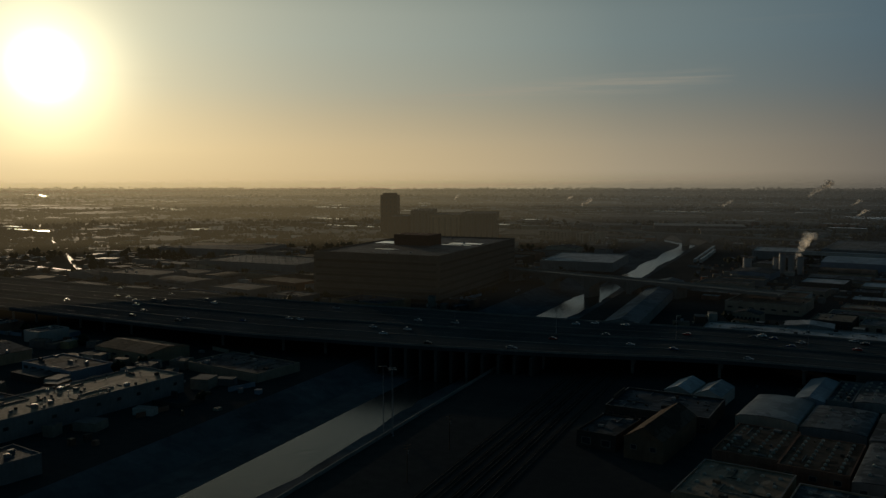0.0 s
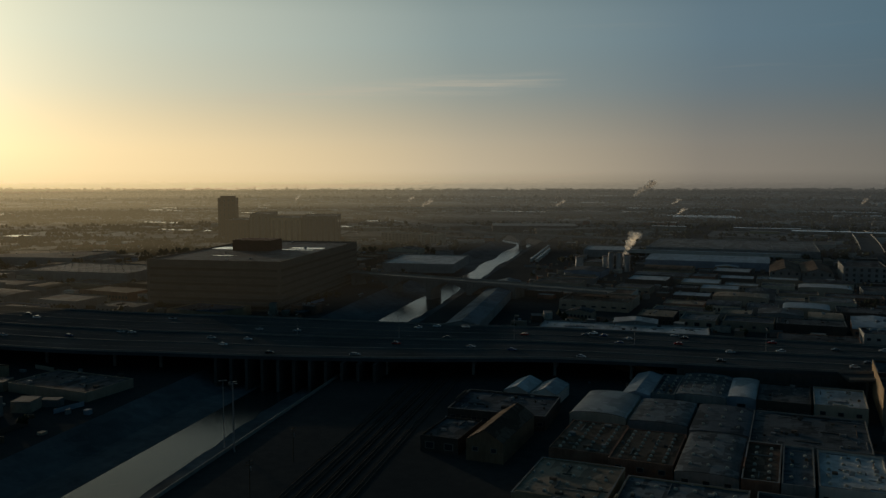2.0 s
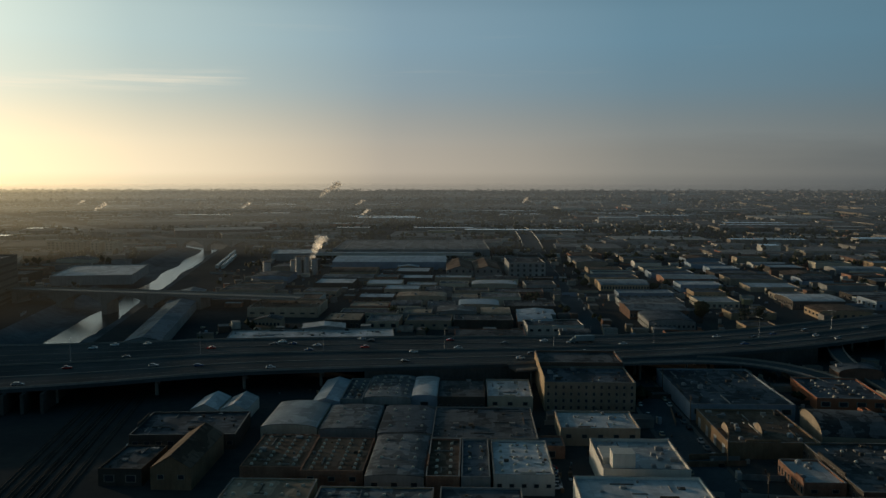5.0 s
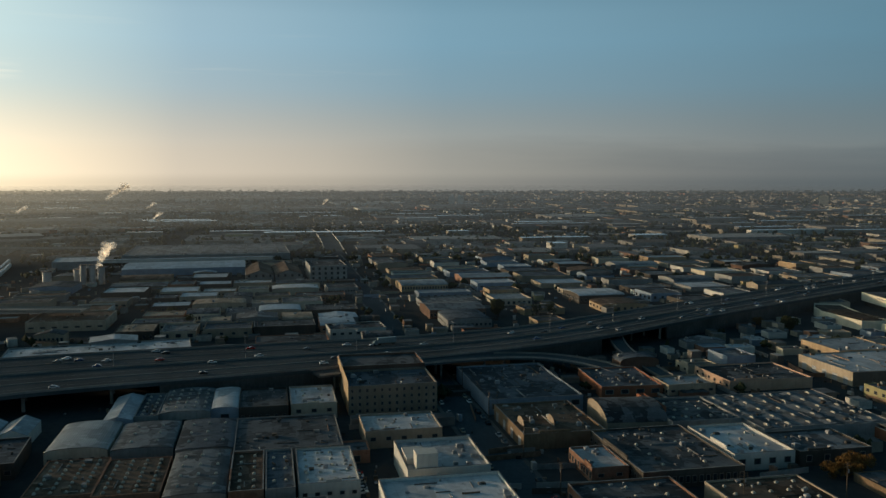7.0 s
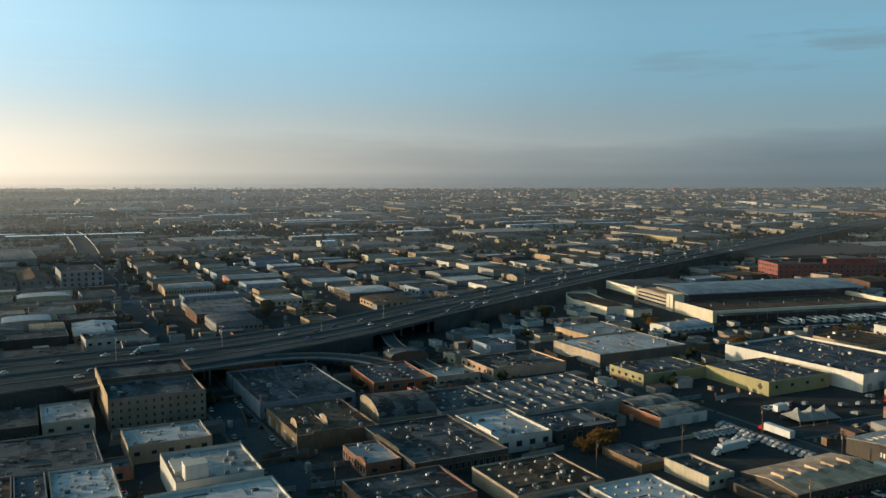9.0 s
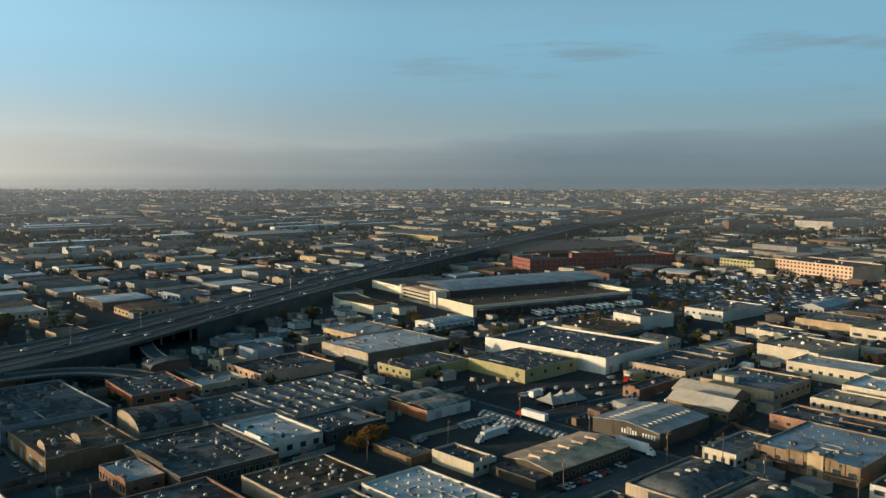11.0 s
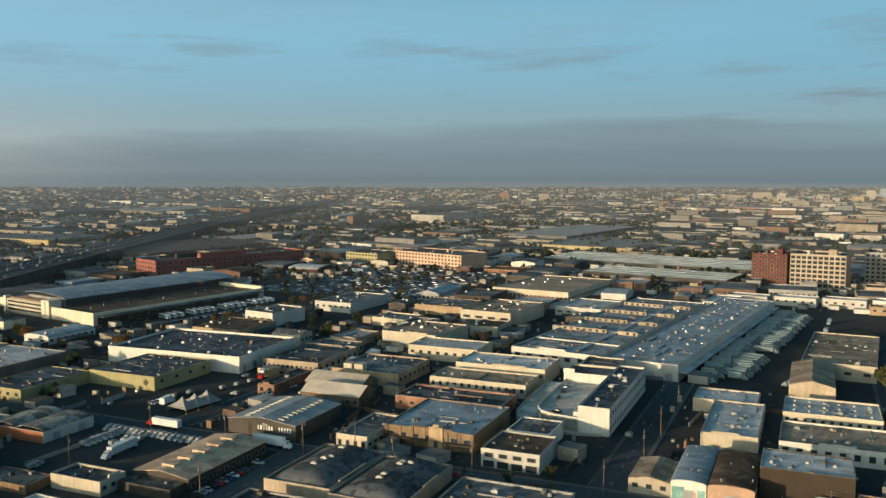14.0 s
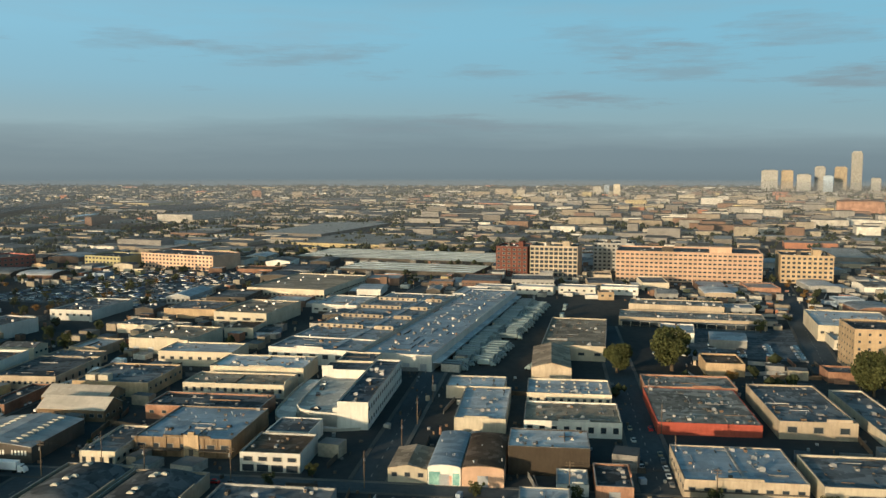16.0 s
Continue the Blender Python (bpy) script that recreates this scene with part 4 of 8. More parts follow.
building(-13, 259, 10.5, 38, 6, "brick", "brown_roof", sky=(2, 6), label="narrow brick warehouse with brown skylit roof")
building(-2, 259, 9, 38, 6, "greywall", "darktar", sky=(2, 3), label="narrow warehouse with dark blue grey roof", coping="")
building(8, 261, 19, 35, 6, "white", "white_roof", sky=(4, 5), units=3, label="white walled warehouse with bright white roof")
building(-77, 311, 21, 33, 5.5, "cream", "zinc", shape="barrel", rise=1.5, label="warehouse with pale arched metal roof")
building(-55, 309, 21, 32, 5.5, "greywall", "grey", shape="barrel", rise=0.9, sky=(2, 3), label="grey warehouse with low arched roof")
building(-33, 305, 20, 36, 5.5, "greywall", "darktar", shape="barrel", rise=0.8, sky=(3, 3), label="warehouse with dark low arched roof")
building(-13, 300, 38, 41, 5.5, "greywall", "tar", parapet=0.5, vents=2, label="wide flat warehouse with dark tar roof", coping="")
building(-64, 346, 11, 37, 6, "bluewall", "bluezinc", shape="gable", rise=1.5, label="narrow blue grey metal shed")
building(-53, 349, 9, 36, 6, "greywall", "darktar", sky=(2, 6), label="narrow shed with dark roof and skylights", coping="")
building(-44, 352, 20, 38, 6, "greywall", "grey", shape="barrel", rise=1.0, sky=(5, 5), label="warehouse with curved grey roof and rows of skylights")
building(-24, 355, 11, 33, 6, "bluewall", "white_roof", shape="barrel", rise=1.0, label="narrow warehouse with pale blue white roof")
building(-13, 354, 20, 31, 6, "darkwall", "tar", label="warehouse with dark flat roof", coping="")
building(8, 355, 19, 30, 6, "cream", "white_roof", units=4, sky=(2, 3), win="S", label="cream warehouse with white roof and rooftop machines")
building(-112, 338, 11, 20, 4.5, "white", "white_roof", shape="gable", rise=2.4, label="white gabled shed with metal roof", group="white gabled sheds")
building(-100, 338, 11, 20, 4.5, "white", "white_roof", shape="gable", rise=2.4, label="white gabled shed with metal roof", group="white gabled sheds")
building(-122, 300, 38, 30, 5, "darkwall", "darktar", rot=4, units=1, label="low grey warehouse beside the rail yard")
building(-100, 262, 13, 36, 7, "brownbrick", "brown_roof", shape="gable", rise=4, label="tall gabled brick hall with buttressed end", win="S")
building(-118, 265, 14, 24, 5, "darkwall", "tar", label="small grey shed with flat roof", coping="")
building(-72, 224, 26, 32, 6, "buff", "tan_roof", sky=(5, 4), label="warehouse with sunlit tan roof and vents", parapet=0.4)
building(-44, 222, 34, 28, 6, "buff", "grey", sky=(6, 3), label="warehouse with grey roof and skylights", parapet=0.4)
building(-8, 220, 24, 30, 6, "greywall", "darktar", units=2, label="dark flat roofed warehouse", coping="")

# brick hotel and the white shops on the long street
hotel = building(32, 357, 38, 30, 11.6, "dimtan", "darktar", win="SW", storeys=4, wsize=(1.1, 1.5), pitch=3.1, parapet=0.9, vents=4, name="brick_building", label="four storey dim tan brick building with rows of windows", units=2)
bm = bmesh.new()
wall_ring(bm, 38, 26, 13.4, 14.4)
part("rear_block", bm, M["darkbrick"], hotel, "taller dark brick rear block", at=pose(0, 30.05, 0))
part("rear_roof", box_bm(0.35, 30.4, 13, 37.65, 55.7, 13.4), M["tar"], hotel)
bm = bmesh.new()
coping_ring(bm, 38, 26, 14.4)
part("coping", bm, M["coping"], hotel, at=pose(0, 30.05, 0))
# paler buff panel paints the low sunlight onto this side
part("street_wall", box_bm(-0.12, 0.2, 0.2, -0.01, 55.8, 14.3), M["buff"], hotel, "buff side panel painted lighter for the sun")
claim(32, 357, 38, 56)
building(34, 311, 29, 23, 6, "tan", "white_roof", sky=(2, 2), units=2, label="shop building with pale roof and raised parapet", win="S")
wb = building(42, 262, 27, 31, 7.5, "white", "white_roof", units=9, vents=8, label="white walled studio with cluttered white roof", win="SE", parapet=1.1, name="studio_building")
part("tower", box_bm(3, 1, 7.5, 10, 7, 13), M["white"], wb, "white stucco stair tower")
part("upper_wall", box_bm(1, 8, 7.5, 8, 20, 9.5), M["white"], wb)
building(32, 231, 38, 25, 7.5, "white", "white_roof", units=3, vents=4, label="white walled building with pale flat roof", win="S", parapet=0.9, name="shop_building")
building(24, 296, 10, 12, 4, "brick", "tar", label="small brick outbuilding with tar roof", coping="")

# east of the long street
building(90, 346, 42, 64, 6, "bluewall", "darktar", win="S", wsize=(4.2, 2.4), pitch=6.2, units=4, vents=6, label="long warehouse with dark roof and blue framed windows")
bw = building(91, 298, 32, 43, 5.5, "brownbrick", "brown_roof", units=7, vents=6, doors="W", label="corner warehouse with brown roof and a bow roofed hall", parapet=0.6)
bm = bmesh.new()
shaped_ends(bm, roof_profile("barrel", 9, 3), 12, 5.5, "x")
part("bow_roof", bm, M["tan_roof"], bw, "tan bowed roof section", at=pose(3, 10, 0.2))
building(147, 362, 29, 38, 4.8, "orange", "darktar", -4, win="S", wsize=(4.0, 2.2), pitch=6, sky=(2, 6), vents=5, label="low building with bright orange side wall and dark roof")
building(128, 309, 24, 30, 5.0, "tan", "tar", -6, shape="barrel", rise=4.5, along="x", label="round roofed hall with dark arched roof")
building(154, 318, 3, 22, 7, "orange", "tar", label="orange painted party wall", coping="", name="wall_building")
building(103, 261, 13, 22, 4.6, "brick", "white_roof", units=4, label="small brick shop with white roof and orange wall")
building(117, 252, 36, 47, 5.2, "darkwall", "tar", units=2, vents=9, sky=(2, 4), label="wide dark building with tar roof and roof machines")
building(155, 262, 23, 34, 5.2, "white", "white_roof", win="S", wsize=(2.6, 2.2), pitch=5.2, units=3, sky=(3, 2), parapet=1.0, label="white office building with blue windows and white roof", name="office_building")
building(152, 302, 29, 34, 5.5, "greywall", "tar", sky=(5, 3), label="grey warehouse with flat roof and skylights")
sawrow(182, 287, 55, 50, 5.5, 6, "greywall", "grey", "long grey warehouse with ridged skylight roof")
building(180, 262, 28, 23, 4.8, "darkwall", "grey", units=6, label="low building with cluttered grey roof")
building(210, 361, 43, 34, 4.5, "pink", "tar", vents=6, label="low building with pink stucco street wall", win="W")
building(208, 398, 16, 14, 4, "cream", "tan_roof", units=2, label="small cream building beside the ramp")
gar = building(229, 261, 24.5, 30, 4.0, "white", "tar", doors="S", parapet=0.3, coping="", label="garage with white street wall, orange side and twin roofs")
for y0 in (0.5, 15.2):
    prof = roof_profile("barrel", 14.3, 1.5)
    bm = bmesh.new()
    shaped_roof(bm, prof, 23.5, 4.25, "x", 0.1)
    bmesh.ops.recalc_face_normals(bm, faces=bm.faces)
    part("curved_roof", bm, M["worn_roof"], gar, "worn curved felt roof", at=pose(0.5, y0, 0))
part("side_wall", box_bm(-0.1, 0.2, 0.1, -0.01, 29.8, 4.2), M["orange"], gar, "orange painted side wall")
building(267, 317, 40, 26, 5.5, "yellow", "darktar", coping="", parapet=0.3, vents=9, win="W", wsize=(2.2, 1.6), label="yellow walled market building with dark roof", group="yellow market halls")
ymh = building(306, 277, 40, 39.8, 6.4, "yellow", "darktar", coping="", parapet=0.3, vents=12, label="yellow walled market hall with dark roof", group="yellow market halls", win="S", pitch=9, name="yellow_hall")
bm = bmesh.new()
tube(bm, 0, 0, 0, 0.08, 1.7, 1.7, 4)
part("diamond_sign", bm, M["darkwall"], ymh, "dark diamond shaped sign", at=pose(-0.02, 5.0, 3.6, 0, -90, 0))
building(350, 262, 56, 82, 7.4, "white", "darktar", 3, vents=34, units=9, doors="S", parapet=1.2, label="huge white walled warehouse with dark roof")
cw = building(273, 359, 59, 43, 6.7, "tan", "white_roof", parapet=0.3, sky=(3, 2), label="metal warehouse with pale roof, tan front and side painted in shade", blank=True)
# dark panel puts the shade of the sunless side into its colour
part("side_cladding", box_bm(0.3, -0.14, 0.2, 58.7, -0.01, 6.7), M["storewall"], cw, "dark panel painting the side in shade")
for k in range(5):
    shutter(cw, "W", 59, 43, 5 + 8.2 * k, 3.4, 3.6)
building(197, 201, 11, 21, 4.2, "cream", "tar", win="S", wsize=(1.8, 1.4), pitch=3.4, label="small cream flat roofed shop", vents=4)
rs = building(211, 178, 42, 23, 4.2, "darkwall", "rust_roof", shape="gable", rise=1.5, along="x", label="low shed with rusty tan roof and raised vents", name="rusty_shed")
for k in range(5):
    part("roof_monitor", box_bm(4 + 7.6 * k, 9.2, 5.4, 7.2 + 7.6 * k, 14.4, 6.5), M["rust_roof"], rs, "raised roof vent")
building(203.5, 179, 7, 21, 3.2, "darkwall", "tar", coping="", parapet=0.2, blank=True, label="low dark lean-to with tar roof")
building(189, 224, 11, 22, 2.8, "brownbrick", "tar", coping="", parapet=0.2, blank=True, label="low dark roofed shed with brown street wall")
part("coping_wall", box_bm(0, 0, 0, 25, 0.3, 1.5), M["greycream"], thing("yard_wall", 208, 246.4, 0, -2, "low pale yard wall beside parked vans", "wall"))
building(157, 172, 24, 38, 5, "white", "white_roof", sky=(5, 7), label="pale flat roofed warehouse with skylights")
building(133, 213, 32, 29, 5, "tan", "brown_roof", sky=(5, 4), units=2, label="warehouse with brown roof and skylights", parapet=0.5)
building(112, 176, 40, 34, 5, "greywall", "tar", units=3, sky=(3, 3), label="flat roofed warehouse with grey tar roof")
building(90, 222, 34, 26, 5, "brick", "tar", units=3, sky=(3, 3), label="brick warehouse with tar roof")
rg = building(269, 176, 34, 31, 5.6, "darkwall", "zinc", rot=0, shape="gable", rise=1.8, along="x", label="dark garden store with zinc roof and painted sign", name="garden_store", category="shop")
for i in range(10):
    skylight(rg, 2.6 + i * 3.2, 8, 6.4, 1.3, 3.4)
    skylight(rg, 2.6 + i * 3.2, 23, 6.4, 1.3, 3.4)


def sign_bars(parent, y0, pattern, h):
    """Painted lettering on the west wall as plain upright bars, one for each letter."""
    y = y0
    for k, tall in enumerate(pattern):
        w = 0.22 if tall > 1.2 else 0.62
        part("sign_bar", box_bm(-0.1, y - w, 2.7, -0.01, y, 2.7 + h * tall), M["letter"], parent, "white painted bar")
        y -= w + 0.62


sign_bars(rg, 17.2, (1.0, 1.0, 1.5, 1.5, 1.45, 1.0, 1.0), 1.7)
sign_bars(rg, 7.6, (1.0, 1.0, 1.0, 1.0, 1.0), 1.7)
building(318, 176, 15, 29, 4.6, "brownbrick", "pale_tan_roof", shape="gable", rise=3.6, label="gabled shed with pale tan metal roof", group="gabled sheds")
building(334, 184, 17, 29, 4.8, "brownbrick", "pale_tan_roof", shape="gable", rise=3.6, label="gabled shed with pale tan metal roof", group="gabled sheds")
b28 = building(356, 176, 36, 36, 6, "buff", "grey", win="S", wsize=(2.2, 1.5), units=2, vents=6, label="long buff building with grey roof and two roof boxes")
for yy in (26, 20):
    part("roof_room", box_bm(2, yy, 6, 6.5, yy + 4.5, 9), M["cream"], b28)
building(322, 222, 34, 9, 4, "brick", "tar", label="low brick building with crumbling parapet", vents=3)
bb = building(282, 109, 40, 36, 6.5, "brownbrick", "bluezinc", win="W", wsize=(3.4, 1.8), pitch=5, vents=24, parapet=0.5, label="brown brick building with a stepped tan entrance gable", name="loft_building")
part("entrance_gable", box_bm(-0.5, 12, 0, 0.6, 17.5, 8.2), M["buff"], bb, "tan stepped entrance gable")
part("gable_step", box_bm(-0.45, 13.6, 8.2, 0.55, 15.9, 9.2), M["buff"], bb)
part("entrance_door", box_bm(-0.62, 14, 0, -0.5, 15.6, 3.0), M["darkwall"], bb)
part("awning", box_bm(-2.4, 0.5, 2.9, -0.02, 11.5, 3.2), M["darkwall"], bb, "dark street awning")
part("awning", box_bm(-2.4, 18, 2.9, -0.02, 35.5, 3.2), M["darkwall"], bb, "dark street awning")
for yy in (0, 5, 10, 19, 24, 29, 35):
    part("pier", box_bm(-0.3, yy, 0, -0.01, yy + 0.8, 7.0), M["brownbrick"], bb)
building(270, 146, 30, 13, 4.4, "cream", "grey", vents=5, label="low cream annex with grey roof")
building(325, 114, 21, 48, 5.2, "brick", "tar", vents=6, win="W", wsize=(2, 1.4), label="long brick building with dark roof")
shop2 = building(271, 81, 22, 21, 6.0, "white", "brown_roof", vents=3, label="two storey white building with brown roof and dark windows", name="shop_building", win="N", pitch=7)
for k in range(4):
    window(shop2, "W", 22, 21, 2.8 + 5.1 * k, 4.5, 3.4, 1.6)
    part("shopfront", box_bm(-0.06, 0.9 + 5.1 * k, 0.15, 0.1, 4.9 + 5.1 * k, 2.5), M["glass"], shop2)
pw = building(361, 115, 21, 47, 5.6, "cream", "tan_roof", win="W", wsize=(1.6, 2.0), pitch=3.6, vents=5, label="cream building with painted street wall")
for k in range(7):
    part("mural_panel", box_bm(-0.06, 2 + k * 6.4, 0.4, -0.005, 5.5 + k * 6.4, 2.2 + 0.5 * (k % 3)), M[("bluewall", "mural_teal", "greywall", "mural_rose", "bluewall", "white", "greywall")[k]], pw, "faded painted wall panel")
building(388, 114, 26, 46, 7, "cream", "white_roof", win="W", wsize=(2.4, 1.6), units=3, vents=4, label="tan stucco building with white roof")
building(417, 160, 24, 40, 7, "cream", "white_roof", win="W", label="stucco building with white roof")


def round_hall(x, y, wx, wy, h, rise, label):
    """A hall behind a low parapet whose arched roof is rounded off at its street end."""
    b = building(x, y, wx, wy, h, "tan", "tar", parapet=0.9, vents=0, blank=True, label=label, group="round roofed halls")
    bm = bmesh.new()
    nx, ny = 22, 14
    grid = []
    for i in range(nx + 1):
        u = i / nx
        ease = math.sqrt(1 - (1 - min(1.0, u * wx / 9.0)) ** 2) * math.sqrt(1 - max(0.0, (u * wx - wx + 5) / 5) ** 2 * 0.98)
        grid.append([bm.verts.new((0.9 + u * (wx - 1.8), 0.9 + j / ny * (wy - 1.8), h + 0.02 + rise * ease * (4 * j / ny * (1 - j / ny)) ** 0.85)) for j in range(ny + 1)])
    for i in range(nx):
        for j in range(ny):
            bm.faces.new((grid[i][j], grid[i + 1][j], grid[i + 1][j + 1], grid[i][j + 1])).smooth = True
    bmesh.ops.recalc_face_normals(bm, faces=bm.faces)
    part("arched_roof", bm, M["tar"], b, "dark arched felt roof")
    rgh = random.Random(int(y))
    for _ in range(5):
        skylight(b, rgh.uniform(12, wx - 6), wy * rgh.uniform(0.42, 0.55), h + rise * 0.96, 1.3, 2.2)


round_hall(220, 132, 38, 24, 4.2, 3.2, "round roofed hall with tan parapet and dark roof")
round_hall(217, 106, 38, 25, 4.2, 3.2, "round roofed hall with tan parapet and dark roof")
building(150, 128, 60, 26, 5, "greywall", "tar", units=3, vents=4, label="wide grey warehouse with flat tar roof")
building(205, 62, 40, 36, 5, "greywall", "grey", units=3, label="low grey workshop with flat roof")
for gx, gy, gl, gw in ((800, 70, 140, 66), (896, 52, 235, 100)):
    gm = building(gx, gy, gw, gl, 3.8, "darkwall", "green_roof", -10, parapet=0.1, coping="", vents=6, blank=True, label="vast low market shed with pale green grey roof", group="low market sheds", name="market_shed")
    for k in range(gw // 16):
        part("roof_ridge", box_bm(9 + 16 * k, 0.5, 3.8, 10.2 + 16 * k, gl - 0.5, 4.2), M["bluezinc"], gm, "raised ridge strip")
# white corner building with a rooftop car park and a curved parapet
wc = building(321, 68.5, 76, 12.3, 10.2, "white", "darktar", win="S", wsize=(1.8, 1.8), pitch=4.4, storeys=2, units=6, vents=5, parapet=0.9, name="corner_building", label="white stucco building with dark roof and long window wall")
outline = [(62, 12.5), (62, 34), (25, 33.5), (13, 32.6), (7, 29.5), (3.4, 22), (2, 12.5)]
bm = bmesh.new()
prism(bm, outline, 0, 4.7)
part("car_park_deck", bm, M["deck_slab"], wc, "rooftop car park with pale concrete deck")
bm = bmesh.new()
for (ax, ay), (bx, by) in zip(outline[1:], outline[2:]):
    d = Vector((bx - ax, by - ay, 0))
    nrm = Vector((d.y, -d.x, 0)).normalized() * 0.35
    prism(bm, [(ax, ay), (bx, by), (bx - nrm.x, by - nrm.y), (ax - nrm.x, ay - nrm.y)][::-1], 0, 5.7)
bmesh.ops.recalc_face_normals(bm, faces=bm.faces)
part("curved_parapet", bm, M["white"], wc)
part("rear_block", box_bm(62, 12.5, 0, 76, 35, 8.8), M["white"], wc)
part("rear_roof", box_bm(62.4, 12.9, 8.8, 75.6, 34.6, 8.95), M["darktar"], wc)
part("rear_parapet", box_bm(61.9, 30, 8.8, 62.4, 35.2, 10.6), M["white"], wc)
RAMP_OUT = smooth_line([(60, 41, 4.2), (40, 42, 3.2), (20, 42, 2.2), (11, 41, 1.5), (3, 36, 0.9), (-3, 26, 0.4), (-3.4, 14, 0.15), (-0.6, 3, 0.02)], 3)
RAMP_IN = smooth_line([(60, 34.4, 4.2), (40, 34.2, 3.2), (25, 33.9, 2.2), (13, 33.0, 1.5), (6.4, 29.9, 0.9), (2.8, 22.3, 0.4), (1.4, 13, 0.15), (-0.3, 3.4, 0.02)], 3)
ks = np.linspace(0, 1, 30)
ro = np.stack([np.interp(ks, np.linspace(0, 1, len(RAMP_OUT)), RAMP_OUT[:, i]) for i in range(3)], 1)
ri = np.stack([np.interp(ks, np.linspace(0, 1, len(RAMP_IN)), RAMP_IN[:, i]) for i in range(3)], 1)
bm = bmesh.new()
rows = [[bm.verts.new(q) for q in ((a[0], a[1], 0), (a[0], a[1], a[2] + 0.1), (b[0], b[1], b[2] + 0.1), (b[0], b[1], 0))] for a, b in zip(ro, ri)]
for a, b in zip(rows, rows[1:]):
    for k in range(3):
        bm.faces.new((a[k], a[k + 1], b[k + 1], b[k]))
bmesh.ops.recalc_face_normals(bm, faces=bm.faces)
part("car_ramp", bm, M["deck_slab"], wc, "pale concrete ramp curving up to the roof")
part("ramp_wall", mesh_of("ramp_wall", *sweep(ro, np.tile([-0.2, 0.2, 0.2, -0.2], (30, 1)), np.stack([ro[:, 2] * 0, ro[:, 2] * 0, ro[:, 2] + 1.0, ro[:, 2] + 1.0], 1)), [M["greycream"]]), None, wc, "curved pale ramp wall")
part("stair_house", box_bm(5, 12.5, 4.7, 9, 15.5, 7.0), M["white"], wc)
claim(314, 66, 84, 46)
building(398, 82, 20, 18, 9, "cream", "tar", label="cream block behind the rooftop car park", vents=3)

# small shops by the crossing
building(267, 37.5, 21, 13, 4.7, "cream", "tan_roof", shape="gable", rise=1.2, along="x", label="painted shop with shallow tan roof", win="W", wsize=(2, 1.6), pitch=4)
mu = building(266, 26.5, 36, 10.7, 6, "white", "bluezinc", shape="barrel", rise=0.9, along="x", vents=5, label="shop with mural front and curved grey roof", doors="W", win="", parapet=0.6)
for y0, y1, z1, paint in ((0.4, 2.6, 4.2, "mural_teal"), (6.6, 10.3, 4.6, "mural_teal"), (2.9, 4.2, 3.4, "mural_rose")):
    part("mural_panel", box_bm(-0.06, y0, 0.3, -0.005, y1, z1), M[paint], mu, "painted mural panel")
building(266, 12.6, 35, 13.6, 6, "pink", "brown_roof", shape="barrel", rise=1.0, along="x", vents=4, label="brick shop with two roller doors and curved brown roof", doors="W")
building(323, 15, 49, 20, 5.2, "cream", "white_roof", vents=5, units=1, label="cream walled warehouse with blue white roof")
building(372, 18, 20, 26, 5.0, "greycream", "white_roof", label="low pale block with bluish white roof", vents=3)
building(279, -15, 20, 27, 9.5, "umber", "white_roof", parapet=0.4, sky=(1, 3), label="tall dark brown hall with white roof", vents=4)
building(259, -27.5, 21, 11.5, 4.2, "brick", "tar", units=2, doors="W", label="small garage with orange front and dark roof")
building(262, -14, 14, 10, 3.2, "white", "white_roof", units=2, label="small white annex with white roof")
building(322, -29, 28, 37, 5.5, "white", "tan_roof", units=5, vents=4, label="low white building with tan roof and machines")
building(363, -28, 26, 36, 5.5, "cream", "white_roof", sky=(3, 6), units=2, label="low cream building with bluish skylit roof")
building(330, -82, 53, 39, 4.8, "red", "worn_roof", coping="", blank=True, parapet=0.12, vents=22, units=5, sky=(0, 0), label="low building with bright red street wall")
building(384, -84, 22, 40, 4.8, "brick", "worn_roof", vents=6, label="low brick building with brown roof")
building(330, -116.5, 57, 28.5, 6.3, "tan", "grey", vents=10, win="W", wsize=(4, 2.6), pitch=9, label="tan stucco warehouse with grey roof and panelled front")
dbl = building(263, -80, 34, 37, 6.4, "tan", "bluezinc", units=6, vents=10, label="tan warehouse with double grey metal roof", win="WN", wsize=(2.4, 1.4), pitch=4.6, parapet=0.4)
part("roof_seam", box_bm(0.4, 18, 6.4, 33.6, 18.8, 6.8), M["coping"], dbl)
part("street_band", box_bm(-0.25, 0, 2.9, -0.02, 37, 3.4), M["darkwall"], dbl)
building(262, -122, 30, 38, 6, "cream", "grey", units=3, label="cream building with grey roof")
building(300, -138, 90, 14, 4, "cream", "grey", units=3, win="W", label="low cream row with grey roof")

# produce market and the buildings behind it
lw = building(420, 57, 240, 36, 8, "white", "bluezinc", -8, sky=(16, 2), units=8, vents=8, parapet=0.4, name="market_hall", label="very long market hall with blue grey roof and skylights", category="market hall", doors="W", skysize=1.1)
part("dock_canopy", box_bm(2, -4.0, 4.2, 238, -0.02, 4.6), M["white_roof"], lw, "long canopy over the loading docks")
mh = building(424, 96, 205, 50, 8, "white", "pale_felt", -8, units=6, vents=26, parapet=0.6, name="market_hall", label="wide white walled market hall with grey roofs and clerestories", category="market hall")
for i in range(5):
    part("roof_wall", box_bm(30 + i * 36, 0.5, 8, 31.2 + i * 36, 49.5, 8.7), M["white"], mh)
part("roof_walk", box_bm(2, 15, 8, 203, 18.6, 8.5), M["bluezinc"], mh, "pale metal walk along the roof")
